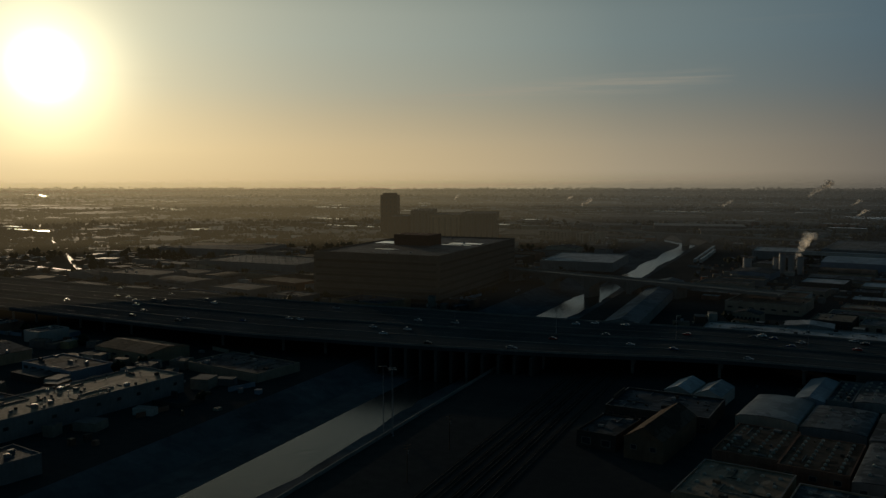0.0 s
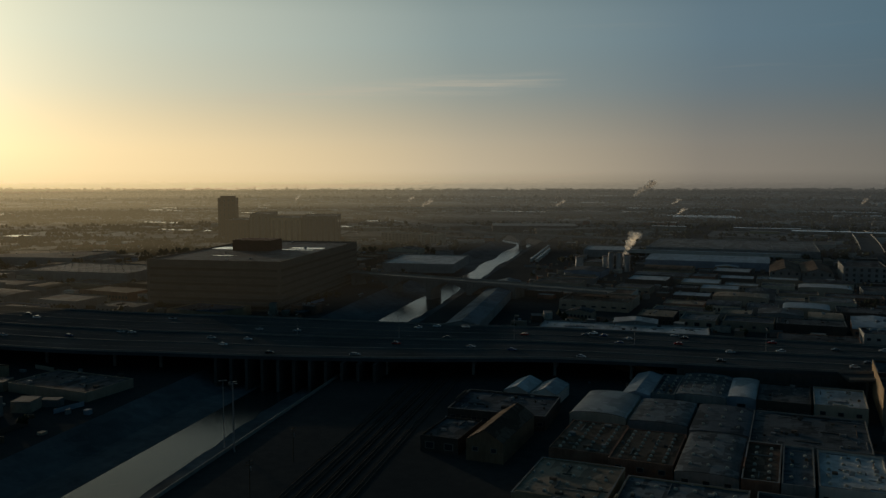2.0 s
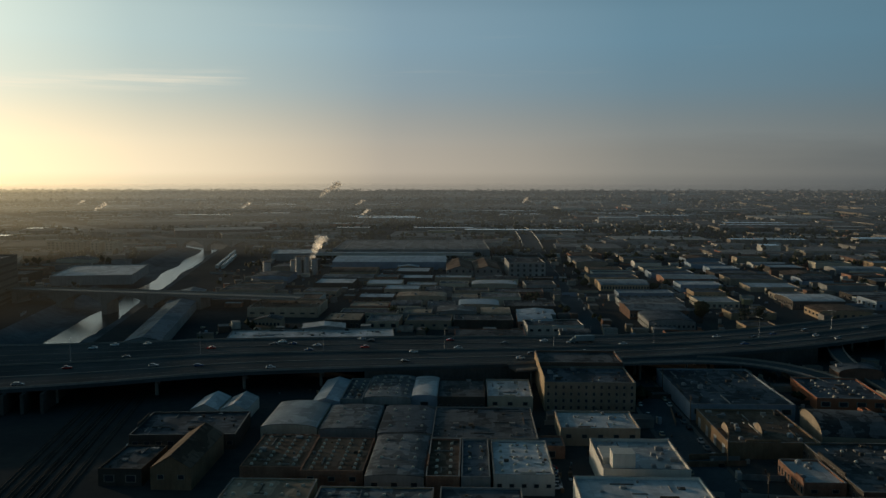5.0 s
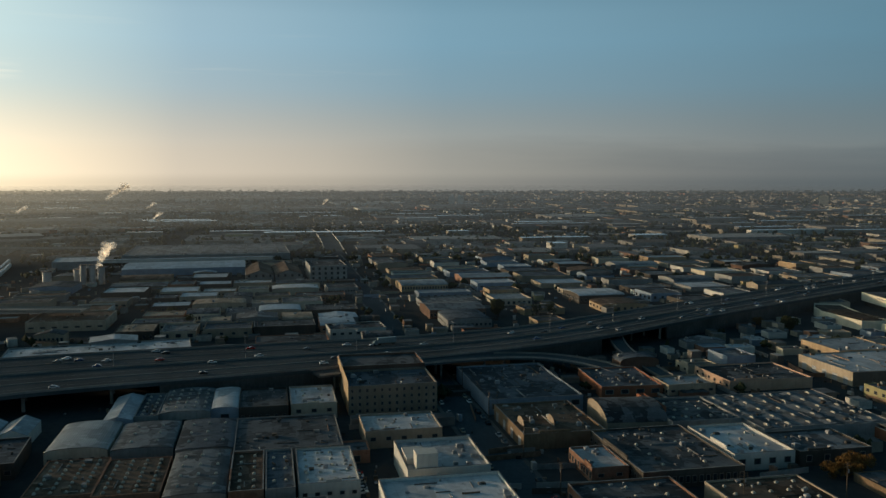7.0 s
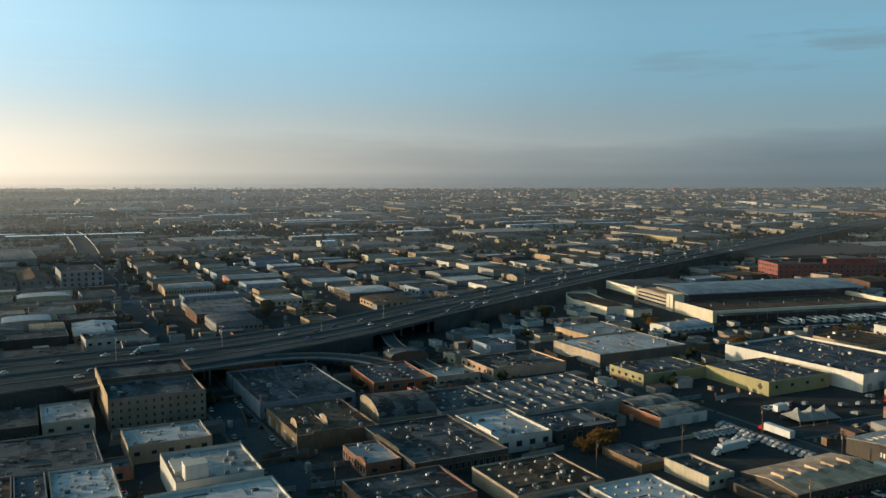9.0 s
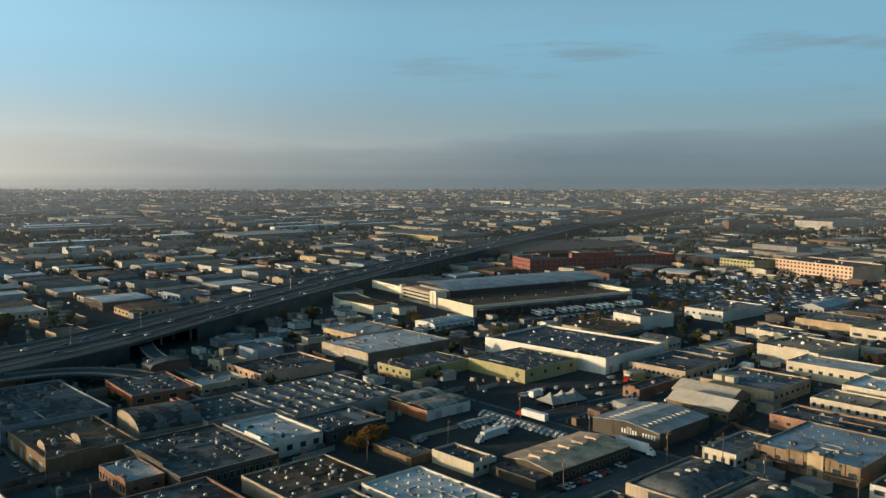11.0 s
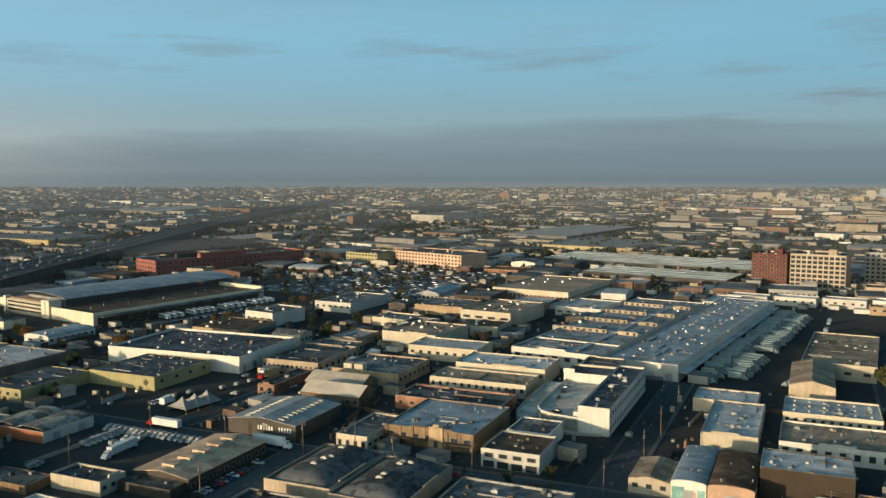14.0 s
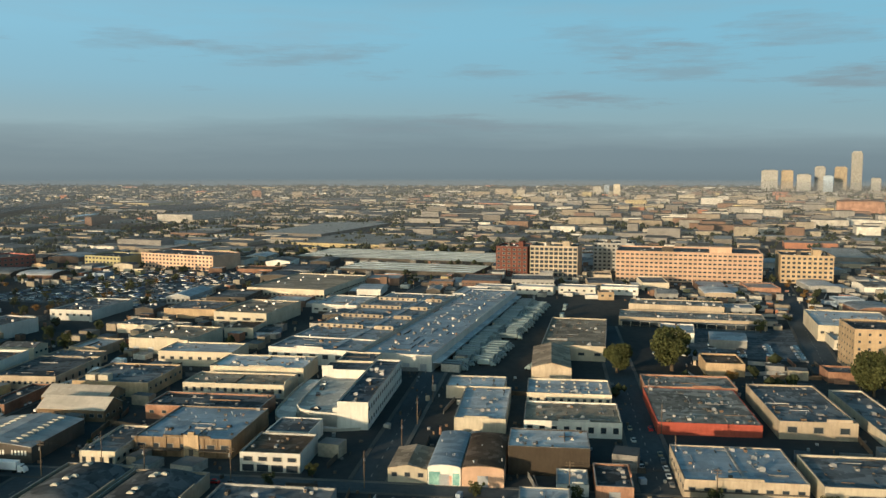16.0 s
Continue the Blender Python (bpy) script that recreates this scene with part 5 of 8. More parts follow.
for i in range(4):
    for y0, y1 in ((20.5, 48.5), (2.0, 13.5)):
        part("clerestory", box_bm(63 + i * 36, y0, 8, 64.4 + i * 36, y1, 10.1), M["tan"], mh, "low sunlit clerestory wall")
        for k in range(int((y1 - y0) / 4)):
            part("clerestory_pane", box_bm(62.9 + i * 36, y0 + 1 + 4 * k, 8.3, 63.05 + i * 36, y0 + 2.6 + 4 * k, 9.7), M["glass"], mh)
pv = building(404, -12, 48, 19, 7.5, "tan", "tan_roof", shape="gable", rise=2.5, along="x", label="open sided hall with tan tiled roof", name="hall")
building(454, -31, 86, 34, 7.5, "cream", "tan_roof", -4, vents=12, units=4, label="tan roofed hall beside the truck yard", name="hall")
row_shop = building(556, -138, 30, 92, 5, "tan", "worn_roof", -6, vents=18, units=6, blank=True, label="long low shop row with grey roof and dark canopy", name="shop_row")
part("canopy", box_bm(-4, 1, 3.3, -0.02, 91, 3.7), M["grey"], row_shop, "grey canopy over the shopfronts")
# one long dark strip paints the shade below the canopy
part("shopfront", box_bm(-0.1, 2, 0.1, -0.01, 90, 3.2), M["glass"], row_shop, "dark strip for the shade under the canopy")
for k in range(16):
    part("canopy_post", box_bm(-3.8, 1.5 + 5.9 * k, 0, -3.5, 1.8 + 5.9 * k, 3.3), M["greycream"], row_shop)
building(600, -120, 26, 64, 7, "tan", "worn_roof", -8, units=8, label="tan shop block behind a car park", name="shop_row")
building(512, -86, 30, 20, 5, "white", "bluezinc", -8, units=3, label="small white hall with blue grey roof")
building(494, -112, 26, 20, 5, "greywall", "bluezinc", -8, shape="gable", rise=1.5, label="small metal shed with blue grey roof")
building(438, -184, 30, 33, 22, "buff", "tar", -4, win="WN", storeys=6, wsize=(1.3, 1.4), pitch=4.6, units=2, name="apartment_building", label="tall buff apartment building with small windows", parapet=1.2)
building(520, -205, 60, 46, 9, "cream", "white_roof", -8, win="W", vents=6, label="tall cream warehouse with blue grey roof")
building(500, -176, 30, 15, 5, "greycream", "bluezinc", -6, win="W", units=3, label="low pale shop with blue grey roof beside the avenue")

# the great factory lofts
def loft(x, y, wx, wy, h, wall, label, rot, storeys, pitch=4.4, ws=(2.8, 2.2), faces="W"):
    b = building(x, y, wx, wy, h, wall, "tar", rot, win=faces, storeys=storeys, wsize=ws, pitch=pitch, units=8, name="loft_building", label=label, parapet=1.4, category="loft building", group="factory lofts")
    part("roof_room", box_bm(wx * 0.3, wy * 0.2, h, wx * 0.6, wy * 0.35, h + 5), M[wall], b)
    part("roof_tank", box_bm(wx * 0.2, wy * 0.6, h, wx * 0.35, wy * 0.68, h + 4), M["darkwall"], b)
    return b


loft(779, -187, 56, 127, 26, "pink", "seven storey factory loft lit pink by the low sun", -8, 7, 4.2, (3.1, 1.6))
loft(809, -27, 40, 45, 28, "tan", "pale tan gridded factory loft with many windows", -8, 7, 4.4, (3.8, 2.9))
loft(812, 20, 40, 30, 27, "darkred", "dark red brick factory loft", -8, 7)
loft(862, -84, 40, 40, 27, "greywall", "dark glazed loft in shade", -8, 7)
loft(790, -250, 46, 44, 24, "buff", "buff brick loft with tall piers", -8, 6)
for i in range(4):
    building(690 + 3 * i, 30 - 34 * i, 16, 30, 6, "white", "white_roof", -8, win="W", pitch=6, label="low white shop with dark windows", name="shop_building", group="white shops")
building(640, 52, 40, 20, 7, "white", "white_roof", -8, label="white block at the end of the market hall")

# bus depot, car park and the coloured lofts behind it
mta = thing("bus_depot", 422, 432, 0, -11, "long white bus depot with dark glazed upper hall", "bus depot")
claim(418, 430, 175, 162, -11)
claim(440, 380, 200, 60, -11)
bm = bmesh.new()
wall_ring(bm, 150, 100, 7, 8.1, 0.5)
part("lower_wall", bm, M["bright_stucco"], mta)
part("lower_roof", box_bm(0.5, 0.5, 6.5, 149.5, 99.5, 7), M["brown_roof"], mta)
bm = bmesh.new()
coping_ring(bm, 150, 100, 8.1, 0.8, 0.2)
part("coping", bm, M["bright_stucco"], mta)
part("roof_band", box_bm(1, 0.9, 7, 149, 5.5, 7.45), M["zinc"], mta, "pale roof band")
part("upper_hall", box_bm(11, 50, 7, 162, 95, 12.4), M["greywall"], mta, "grey upper hall")
for i in range(24):
    part("upper_glazing", box_bm(12 + i * 6.2, 49.6, 7.4, 17.9 + i * 6.2, 49.97, 12.1), M["glass"], mta)
part("eave", box_bm(9, 46.5, 12.4, 164, 50.5, 12.9), M["bluewall"], mta, "long blue-grey eave")
bm = bmesh.new()
shaped_roof(bm, [(46.5, 0.0), (54, 1.2), (64, 2.1), (76, 2.6), (88, 2.2), (97, 1.2)], 155, 13.0, "x")
bmesh.ops.recalc_face_normals(bm, faces=bm.faces)
part("upper_roof", bm, M["bluezinc"], mta, "long curved metal roof", at=pose(9, 0, 0))
part("end_wall", box_bm(149.2, 0, 0, 152, 50, 9.8), M["bright_stucco"], mta, "white end wall above the roof")
for i in range(9):
    roof_vent(mta, 14 + i * 15, 24 + 7 * (i % 2), 6.95, 1.7)
# dark panels paint the shade of the open docks below the canopy
for i in range(18):
    part("dock_door", box_bm(3 + i * 8, -0.14, 0.1, 10.8 + i * 8, 0.2, 5.65), M["darkwall"], mta)
part("dock_canopy", box_bm(3, -7, 5.7, 147, -0.02, 6.2), M["tar"], mta, "long canopy over the bus docks")
part("stair_tower", box_bm(-1.5, 49, 0, 8, 58, 12.6), M["bright_stucco"], mta, "white square stair tower")
part("tower_slot", box_bm(-1.6, 52.8, 2, -1.45, 54, 12), M["greywall"], mta)
part("office_block", box_bm(-0.6, 58.2, 0, 30, 103.8, 10.2), M["cream"], mta, "cream office block with window slots")
for z0, z1 in ((2.2, 3.6), (5.0, 6.2), (7.8, 8.9)):
    part("window_slot", box_bm(-0.75, 60, z0, -0.5, 102, z1), M["glass"], mta)
part("terrace_roof", box_bm(1.5, 60, 10.2, 28, 102, 10.7), M["pink"], mta, "pinkish terrace roof")
part("corner_pillar", box_bm(-1.4, 103.9, 0, 3, 107, 11.8), M["bright_stucco"], mta)
part("rear_wing", box_bm(-0.8, 107.1, 3.6, 60, 158, 9.9), M["bright_stucco"], mta, "white rear wing raised over an open ground floor")
# solid dark box paints the shade under the raised wing
part("wing_ground_floor", box_bm(1.5, 107.5, 0, 58, 157, 3.6), M["darkwall"], mta, "dark box for the shade of the open ground floor")
part("wing_roof", box_bm(0, 108, 9.9, 59, 157, 10.3), M["tar"], mta)
for k in range(9):
    part("sign_bar", box_bm(-0.95, 118.0 + 1.9 * k, 8.0, -0.82, 119.1 + 1.9 * k, 8.9), M["greywall"], mta)


def canteen():
    """A low white building that bends round a corner, with a slatted pergola on its roof."""
    b = thing("canteen_building", 377, 489, 0, 0, "low curved white building with a slatted roof pergola", "building")
    outline = [(0, 42), (0, 0), (20, -3), (22, 30), (34, 68), (18, 76), (8, 62)]
    claim(335, 440, 95, 118)
    bm = bmesh.new()
    prism(bm, outline, 0, 5.4)
    part("body", bm, M["bright_stucco"], b)
    bm = bmesh.new()
    prism(bm, [(0.96 * x + 0.6, 0.97 * y + 0.8) for x, y in outline], 5.4, 5.5)
    part("roof", bm, M["brown_roof"], b, "brown felt roof")
    bm = bmesh.new()
    for (ax, ay), (bx, by) in zip(outline, outline[1:] + outline[:1]):
        d = Vector((bx - ax, by - ay, 0))
        nrm = Vector((-d.y, d.x, 0)).normalized() * 0.4
        prism(bm, [(ax, ay), (bx, by), (bx + nrm.x, by + nrm.y), (ax + nrm.x, ay + nrm.y)], 5.4, 6.4)
    bmesh.ops.recalc_face_normals(bm, faces=bm.faces)
    part("parapet", bm, M["bright_stucco"], b)
    for k in range(13):
        part("pergola_slat", box_bm(2.5, 3 + 3.0 * k, 7.0, 19, 3.6 + 3.0 * k, 7.4), M["steel"], b)
    for x, y in ((3, 4), (3, 20), (3, 38), (18, 4), (18, 20), (18, 38)):
        part("pergola_post", box_bm(x - 0.2, y - 0.2, 5.4, x + 0.2, y + 0.2, 7.0), M["steel"], b)
    for x0, y0, x1, y1, h in ((11.5, -15, 18, -4, 5.2), (20, -13, 30, -5, 4.6)):
        part("side_room", box_bm(x0, y0, 0, x1, y1, h), M["bright_stucco"], b, "small white side building")
        part("side_roof", box_bm(x0 + 0.4, y0 + 0.4, h, x1 - 0.4, y1 - 0.4, h + 0.15), M["grey"], b)


canteen()
for hx, hy, hw, hd, wl, rf in ((256, 440, 14, 9, "white", "bluezinc"), (279, 457, 10, 12, "bluewall", "zinc"), (302, 476, 12, 10, "white", "grey"), (316, 458, 15, 9, "bluewall", "bluezinc"), (338, 470, 16, 11, "tan", "tan_roof"), (354, 492, 10, 16, "white", "grey"),
                              (300, 503, 9, 9, "brick", "tar"), (340, 520, 13, 9, "cream", "grey"), (366, 466, 9, 12, "bluewall", "tar"), (364, 515, 12, 10, "greywall", "white_roof"), (282, 430, 12, 8, "cream", "tar"), (345, 446, 18, 10, "white", "tar")):
    building(hx, hy, hw, hd, 3.4, wl, rf, -6, parapet=0.25, coping="", units=1, label="small workshop hut in the yards below the freeway", group="yard huts", name="hut")
building(398, 575, 30, 26, 5, "cream", "grey", -14, win="W", label="low cream building beside the freeway")
loft(652, 585, 175, 42, 13, "dullred", "long faded red warehouse loft", -22, 3, 6.0, (3.0, 2.0), "WS")
building(812, 330, 44, 92, 14.7, "pink", "tar", -17, win="W", storeys=4, wsize=(2.6, 2.0), pitch=4.5, units=8, name="loft_building", label="pink stucco office loft with rows of windows")
building(818, 430, 40, 46, 12, "yellow", "tar", -14, win="W", storeys=3, wsize=(3, 2), pitch=4.5, name="loft_building", label="yellow car park building", units=3)
building(466, 322, 31, 25, 8.4, "white", "grey", -10, label="white box warehouse with grey roof", units=2)
building(534, 302, 52, 31, 6.6, "white", "grey", -3, win="W", label="white warehouse with grey roof", units=4)
building(440, 194, 40, 36, 8, "cream", "tan_roof", -6, units=6, label="cream warehouse with tan roof", doors="W")
building(524, 178, 54, 37, 8.9, "cream", "tan_roof", -7, win="W", wsize=(6, 1.8), pitch=8, units=8, label="cream warehouse with window band and tan roof")
building(643, 172, 96, 66, 7.4, "cream", "tan_roof", -8, units=8, vents=8, label="very wide cream warehouse")
building(581, 132, 44, 34, 6, "white", "white_roof", -8, units=3, label="white walled block with pale roof")
building(404, 232, 18, 26, 5, "tan", "grey", -4, units=2, label="small tan workshop with grey roof")
building(430, 240, 26, 18, 4.6, "tan", "zinc", -4, label="tan metal workshop with roller doors", doors="W")
building(496, 240, 22, 26, 5, "cream", "grey", -6, units=2, label="cream workshop with grey roof")

# beyond the freeway on the river side
building(-137, 476, 95, 26, 6, "greywall", "white_roof", 7, label="long warehouse with bright white roof", sky=(8, 1), coping="")
building(-100, 507, 26, 16, 7, "greywall", "white_roof", 7, shape="gable", rise=1.5, label="grey shed with bright white roof")
building(-192, 468, 20, 215, 6, "greywall", "teal_roof", 10.5, shape="gable", rise=2.4, label="very long teal roofed shed beside the river", coping="")
building(36, 525, 35, 22, 6, "white", "tar", 4, win="SW", label="white shop building with dark window", units=2)
building(38, 822, 35, 60, 13.6, "greywall", "tar", 2, win="S", storeys=3, wsize=(2.4, 2.8), pitch=5.4, label="pale three storey factory with tall windows", units=3)
rgb = random.Random(63)
for j, by in enumerate((545, 578, 612, 648, 690, 728, 770)):
    bx = -92 + rgb.uniform(-8, 8)
    while bx < 34:
        w, d = rgb.uniform(16, 40), rgb.uniform(20, 31)
        if is_free(bx + w / 2, by + d / 2, min(w, d) * 0.45):
            rf = rgb.choice(("tar", "grey", "darktar", "tan_roof", "bluezinc", "white_roof", "grey"))
            building(bx, by, w, d, rgb.uniform(4.2, 6.2), rgb.choice(("greywall", "tan", "cream", "darkwall", "brick")), rf, rgb.uniform(-1, 1), shape=rgb.choice(("flat", "flat", "flat", "gable", "barrel")), rise=1.2, along=rgb.choice("xy"),
                     parapet=rgb.uniform(0.3, 0.8), coping=rgb.choice(("coping", "")), units=rgb.choice((0, 1, 2)), vents=2, label="low workshop beyond the freeway with a weathered roof", group="workshops beyond the freeway")
        bx += w + rgb.uniform(1.5, 5)
building(-154, 588, 49, 43, 6, "tan", "brown_roof", 0, label="low tan warehouse with brown roof", vents=4)
shed = building(-142, 884, 118, 70, 8, "bluewall", "bluezinc", 2, shape="gable", rise=2, along="x", label="long blue grey factory shed")
part("roof_monitor", box_bm(-30, 71, 8, 148, 74, 11.2), M["white"], shed, "long white roof monitor")
part("monitor_roof", box_bm(-31, 70, 11.2, 149, 77, 11.5), M["bluezinc"], shed)
building(-161, 1002, 185, 150, 10, "greywall", "grey", 2, label="huge grey factory shed with skylights", sky=(10, 8))
building(-225, 966, 48, 60, 8, "greywall", "white_roof", 8, label="factory shed with bright white roof")
for k in range(2):
    gh = building(-22 + 27 * k, 826, 26, 84, 6.5, "greywall", "brown_roof", 2, shape="gable", rise=4.2, along="y", label="factory hall with brown gabled roof and grey end wall", group="gabled factory halls")
    window_row(gh, "S", 26, 84, 5.6, 2.2, 2.6, 5.0)
building(-371, 745, 70, 95, 8, "greywall", "white_roof", 12, label="warehouse with bright white roof by the river")
fac = building(-425, 480, 100, 178, 34, "storewall", "darktar", 11, units=6, name="storage_building", label="huge dark cold storage building with blue-grey roof", parapet=1.0, coping="", category="building")
for k in range(6):
    part("string_course", box_bm(-0.25, -0.25, 5.2 * k + 4.2, 100.25, 178.25, 5.2 * k + 4.8), M["storewall"], fac)
for k in range(6):
    for face, ln in (("S", 100), ("E", 178)):
        part("window_band", box_bm(-ln / 2 + 2, -0.12, 5.2 * k + 1.7, ln / 2 - 2, 0.05, 5.2 * k + 3.4), M["darkwall"], fac, at=face_at(face, 100, 178, ln / 2, 0.0))
part("roof_house", box_bm(26, 84, 34, 58, 108, 42.5), M["darkred"], fac, "dark red roof house")
for x0, y0, x1, y1 in ((4, 92, 24, 112), (62, 96, 88, 100), (64, 108, 92, 118), (30, 40, 50, 43)):
    part("roof_panel", box_bm(x0, y0, 34.02, x1, y1, 34.3), M["bright_sheet"], fac, "shining metal roof panel")
building(-640, 452, 60, 40, 8, "greywall", "tar", 6, label="dark flat depot beside the freeway", units=4)
building(-310, 128, 27, 112, 7.4, "greywall", "tan_roof", 2, win="E", pitch=9, wsize=(2.2, 1.4), label="long low warehouse with sunlit tan roof across the river", vents=8, units=6, parapet=0.6, coping="")
building(-340, 120, 40, 60, 7, "darkwall", "grey", 4, label="dark warehouse across the river", units=2)
tw = building(-752, 995, 24, 24, 60, "darkbrick", "tar", 25, win="SE", storeys=9, wsize=(2.2, 3.2), pitch=5.5, name="tower_block", label="tall dark brick tower with stepped top", units=1, category="tower")
part("crown", box_bm(3, 3, 60, 21, 21, 63.5), M["darkbrick"], tw)
def brick_store(x, y, wx, wy, h, wall, label):
    """A tall store with columns of windows on its two near sides."""
    b = building(x, y, wx, wy, h, wall, "tar", 25, name="storage_building", label=label, units=3, coping="", group="brick stores")
    for face, ln in (("S", wx), ("E", wy)):
        k = max(2, int(ln / 7))
        for i in range(k):
            part("window_column", box_bm(-1.3, -0.25, 3, 1.3, 0.05, h - 3), M["glass"], b, at=face_at(face, wx, wy, ln * (i + 0.5) / k, 0.0))
    return b


brick_store(-700, 940, 30, 70, 33, "darkbrick", "brick store beside the tower")
brick_store(-671, 955, 26, 74, 41, "storewall", "tall brown store with window columns")
brick_store(-646, 966, 40, 70, 36, "buff", "broad buff store with many floors")
brick_store(-608, 984, 46, 66, 38, "storewall", "tall brown store with window columns")
for i, (fx, fy) in enumerate(((-532, 1065), (-520, 1062), (-508, 1060), (-496, 1057), (-470, 1050), (-452, 1050))):
    building(fx, fy, 10, 40, 13, "tan", "tan_roof", 5, win="S", storeys=4, pitch=4, name="apartment_building", label="narrow apartment block with sunlit end wall", group="apartment blocks", coping="")
building(-640, 560, 110, 70, 9, "greywall", "grey", 8, sky=(14, 3), label="long grey depot with row of roof lights")
building(-800, 640, 120, 80, 8, "greywall", "tar", 14, units=8, label="dark depot across the freeway")
building(-560, 660, 80, 60, 9, "greywall", "white_roof", 16, label="grey depot with pale flat roof")


building(-820, 560, 12, 24, 5, "greywall", "gloss_sheet", 20, parapet=0.1, label="low shed with shiny metal roof", coping="", group="shiny roofed sheds")
building(-775, 540, 22, 18, 5, "greywall", "gloss_sheet", 20, parapet=0.1, label="low shed with shiny metal roof", coping="", group="shiny roofed sheds")
building(-860, 600, 34, 6, 5, "greywall", "gloss_sheet", 20, parapet=0.1, label="low shed with shiny metal roof", coping="", group="shiny roofed sheds")
building(-740, 560, 40, 5, 5, "greywall", "gloss_sheet", 20, parapet=0.1, label="low shed with shiny metal roof", coping="", group="shiny roofed sheds")
building(-690, 580, 60, 4, 5, "greywall", "gloss_sheet", 20, parapet=0.1, label="low shed with shiny metal roof", coping="", group="shiny roofed sheds")
# flat metal roofs far off that mirror the bright horizon
def shining_roofs():
    rg2 = random.Random(55)
    verts, faces, idx = [], [], []
    for _ in range(150):
        a, d = radians(rg2.uniform(-64, 62)), rg2.uniform(1150, 4200)
        x, y = d * math.sin(a), d * math.cos(a)
        if abs(x - river_x(y)) < 110 or near_freeway(x, y, 90):
            continue
        w, dd, h = rg2.choice((30, 50, 90, 140)) * rg2.uniform(0.7, 1.2), rg2.uniform(8, 26), rg2.uniform(7, 9)
        claim(x, y, w, dd)
        k = len(verts)
        verts += [(x + u * w, y + v * dd, z) for z in (0, h) for u, v in ((0, 0), (1, 0), (1, 1), (0, 1))]
        faces += [tuple(k + i for i in f) for f in ((4, 5, 6, 7), (0, 1, 5, 4), (1, 2, 6, 5), (2, 3, 7, 6), (3, 0, 4, 7))]
        idx += [0, 1, 1, 1, 1]
    tagged(new("metal_roofs", mesh_of("metal_roofs", verts, faces, [M["bright_sheet"], M["far_wall"]], idx)), "long sheds with shining metal roofs in the far city", "sheds", kind="stuff")


shining_roofs()

# ---- steam plant ----
def steam_material():
    m = bpy.data.materials.new("steam")
    m.use_nodes = True
    n = Net(m.node_tree)
    n.nodes.clear()
    geo = n.add("ShaderNodeNewGeometry")
    nz = n.noise(geo.outputs["Position"], 0.16, 5.0, 0.65)
    d = n.add("ShaderNodeBsdfDiffuse", {"Color": (0.46, 0.45, 0.44, 1)})
    t = n.add("ShaderNodeBsdfTranslucent", {"Color": (0.74, 0.71, 0.67, 1)})
    mx = n.add("ShaderNodeAddShader", {0: d.outputs[0], 1: t.outputs[0]})
    clear = n.add("ShaderNodeBsdfTransparent")
    out = n.add("ShaderNodeMixShader", {0: n.ramp(nz, [(0.36, 0.02), (0.66, 0.38)]), 1: clear.outputs[0], 2: mx.outputs[0]})
    n.add("ShaderNodeOutputMaterial", {"Surface": out.outputs[0]})
    return m


M["steam"] = steam_material()


def plume(x, y, z, height, lean, size, seed, label, puffs=60):
    """Drifting steam: many soft puffs that widen as they rise."""
    rng = random.Random(seed)
    bm = bmesh.new()
    for i in range(puffs):
        f = (i + rng.random()) / puffs
        r = size * (0.3 + 0.75 * f) * rng.uniform(0.4, 0.8)
        sway = size * 0.5 * math.sin(5.0 * f + seed)
        c = Vector((lean[0] * f + sway + rng.gauss(0, size * (0.12 + 0.32 * f)), lean[1] * f + rng.gauss(0, size * (0.12 + 0.32 * f)), height * f + rng.gauss(0, size * 0.25)))
        g = bmesh.ops.create_icosphere(bm, subdivisions=2, radius=r, matrix=Matrix.Translation(c) @ Matrix.Diagonal((1.15, 1.15, 0.85, 1)))
        for v in g["verts"]:
            k = noise.noise(v.co * (1.2 / size) + Vector((seed, 0, 0)))
            v.co += (v.co - c) * 0.35 * k
    for f in bm.faces:
        f.smooth = True
    me = bpy.data.meshes.new("steam_plume")
    bm.to_mesh(me)
    bm.free()
    me.materials.append(M["steam"])
    ob = new("steam_plume", me)
    ob.location = (x, y, z)
    ob.visible_shadow = False
    tagged(ob, label, "steam", kind="stuff")


def cooling_stack(x, y, r, h):
    s = thing("factory_stack", x, y, 0, 0, "round steel factory stack", "stack", group="factory stacks")
    bm = bmesh.new()
    tube(bm, 0, 0, 0, h, r, r * 0.95, 16)
    part("shaft", bm, M["metal"], s)
    bm = bmesh.new()
    tube(bm, 0, 0, h, h + 0.6, r * 1.1, r * 1.1, 16)
    part("rim", bm, M["steel"], s)
    claim(x - r, y - r, 2 * r, 2 * r)


for sx, sy, sr, sh in ((-196, 824, 4, 14), (-168, 838, 3, 18), (-160, 838, 3, 18), (-152, 838, 3, 16), (-178, 860, 3, 12)):
    cooling_stack(sx, sy, sr, sh)
plume(-156, 850, 4, 34, (7, -2), 5.2, 3, "bright steam plume rising from a factory stack")
plume(-515, 2900, 20, 45, (75, 0), 12, 8, "white steam plume far off over the city")
for k, (px, py, size) in enumerate(((-1480, 2350, 5), (-1130, 2450, 4), (-905, 2050, 6), (-600, 2250, 5), (-330, 2500, 5), (-240, 1900, 4), (160, 2700, 5))):
    plume(px, py, 8, size * 3, (size * 4, 0), size, 20 + k, "small wisp of white steam far off")


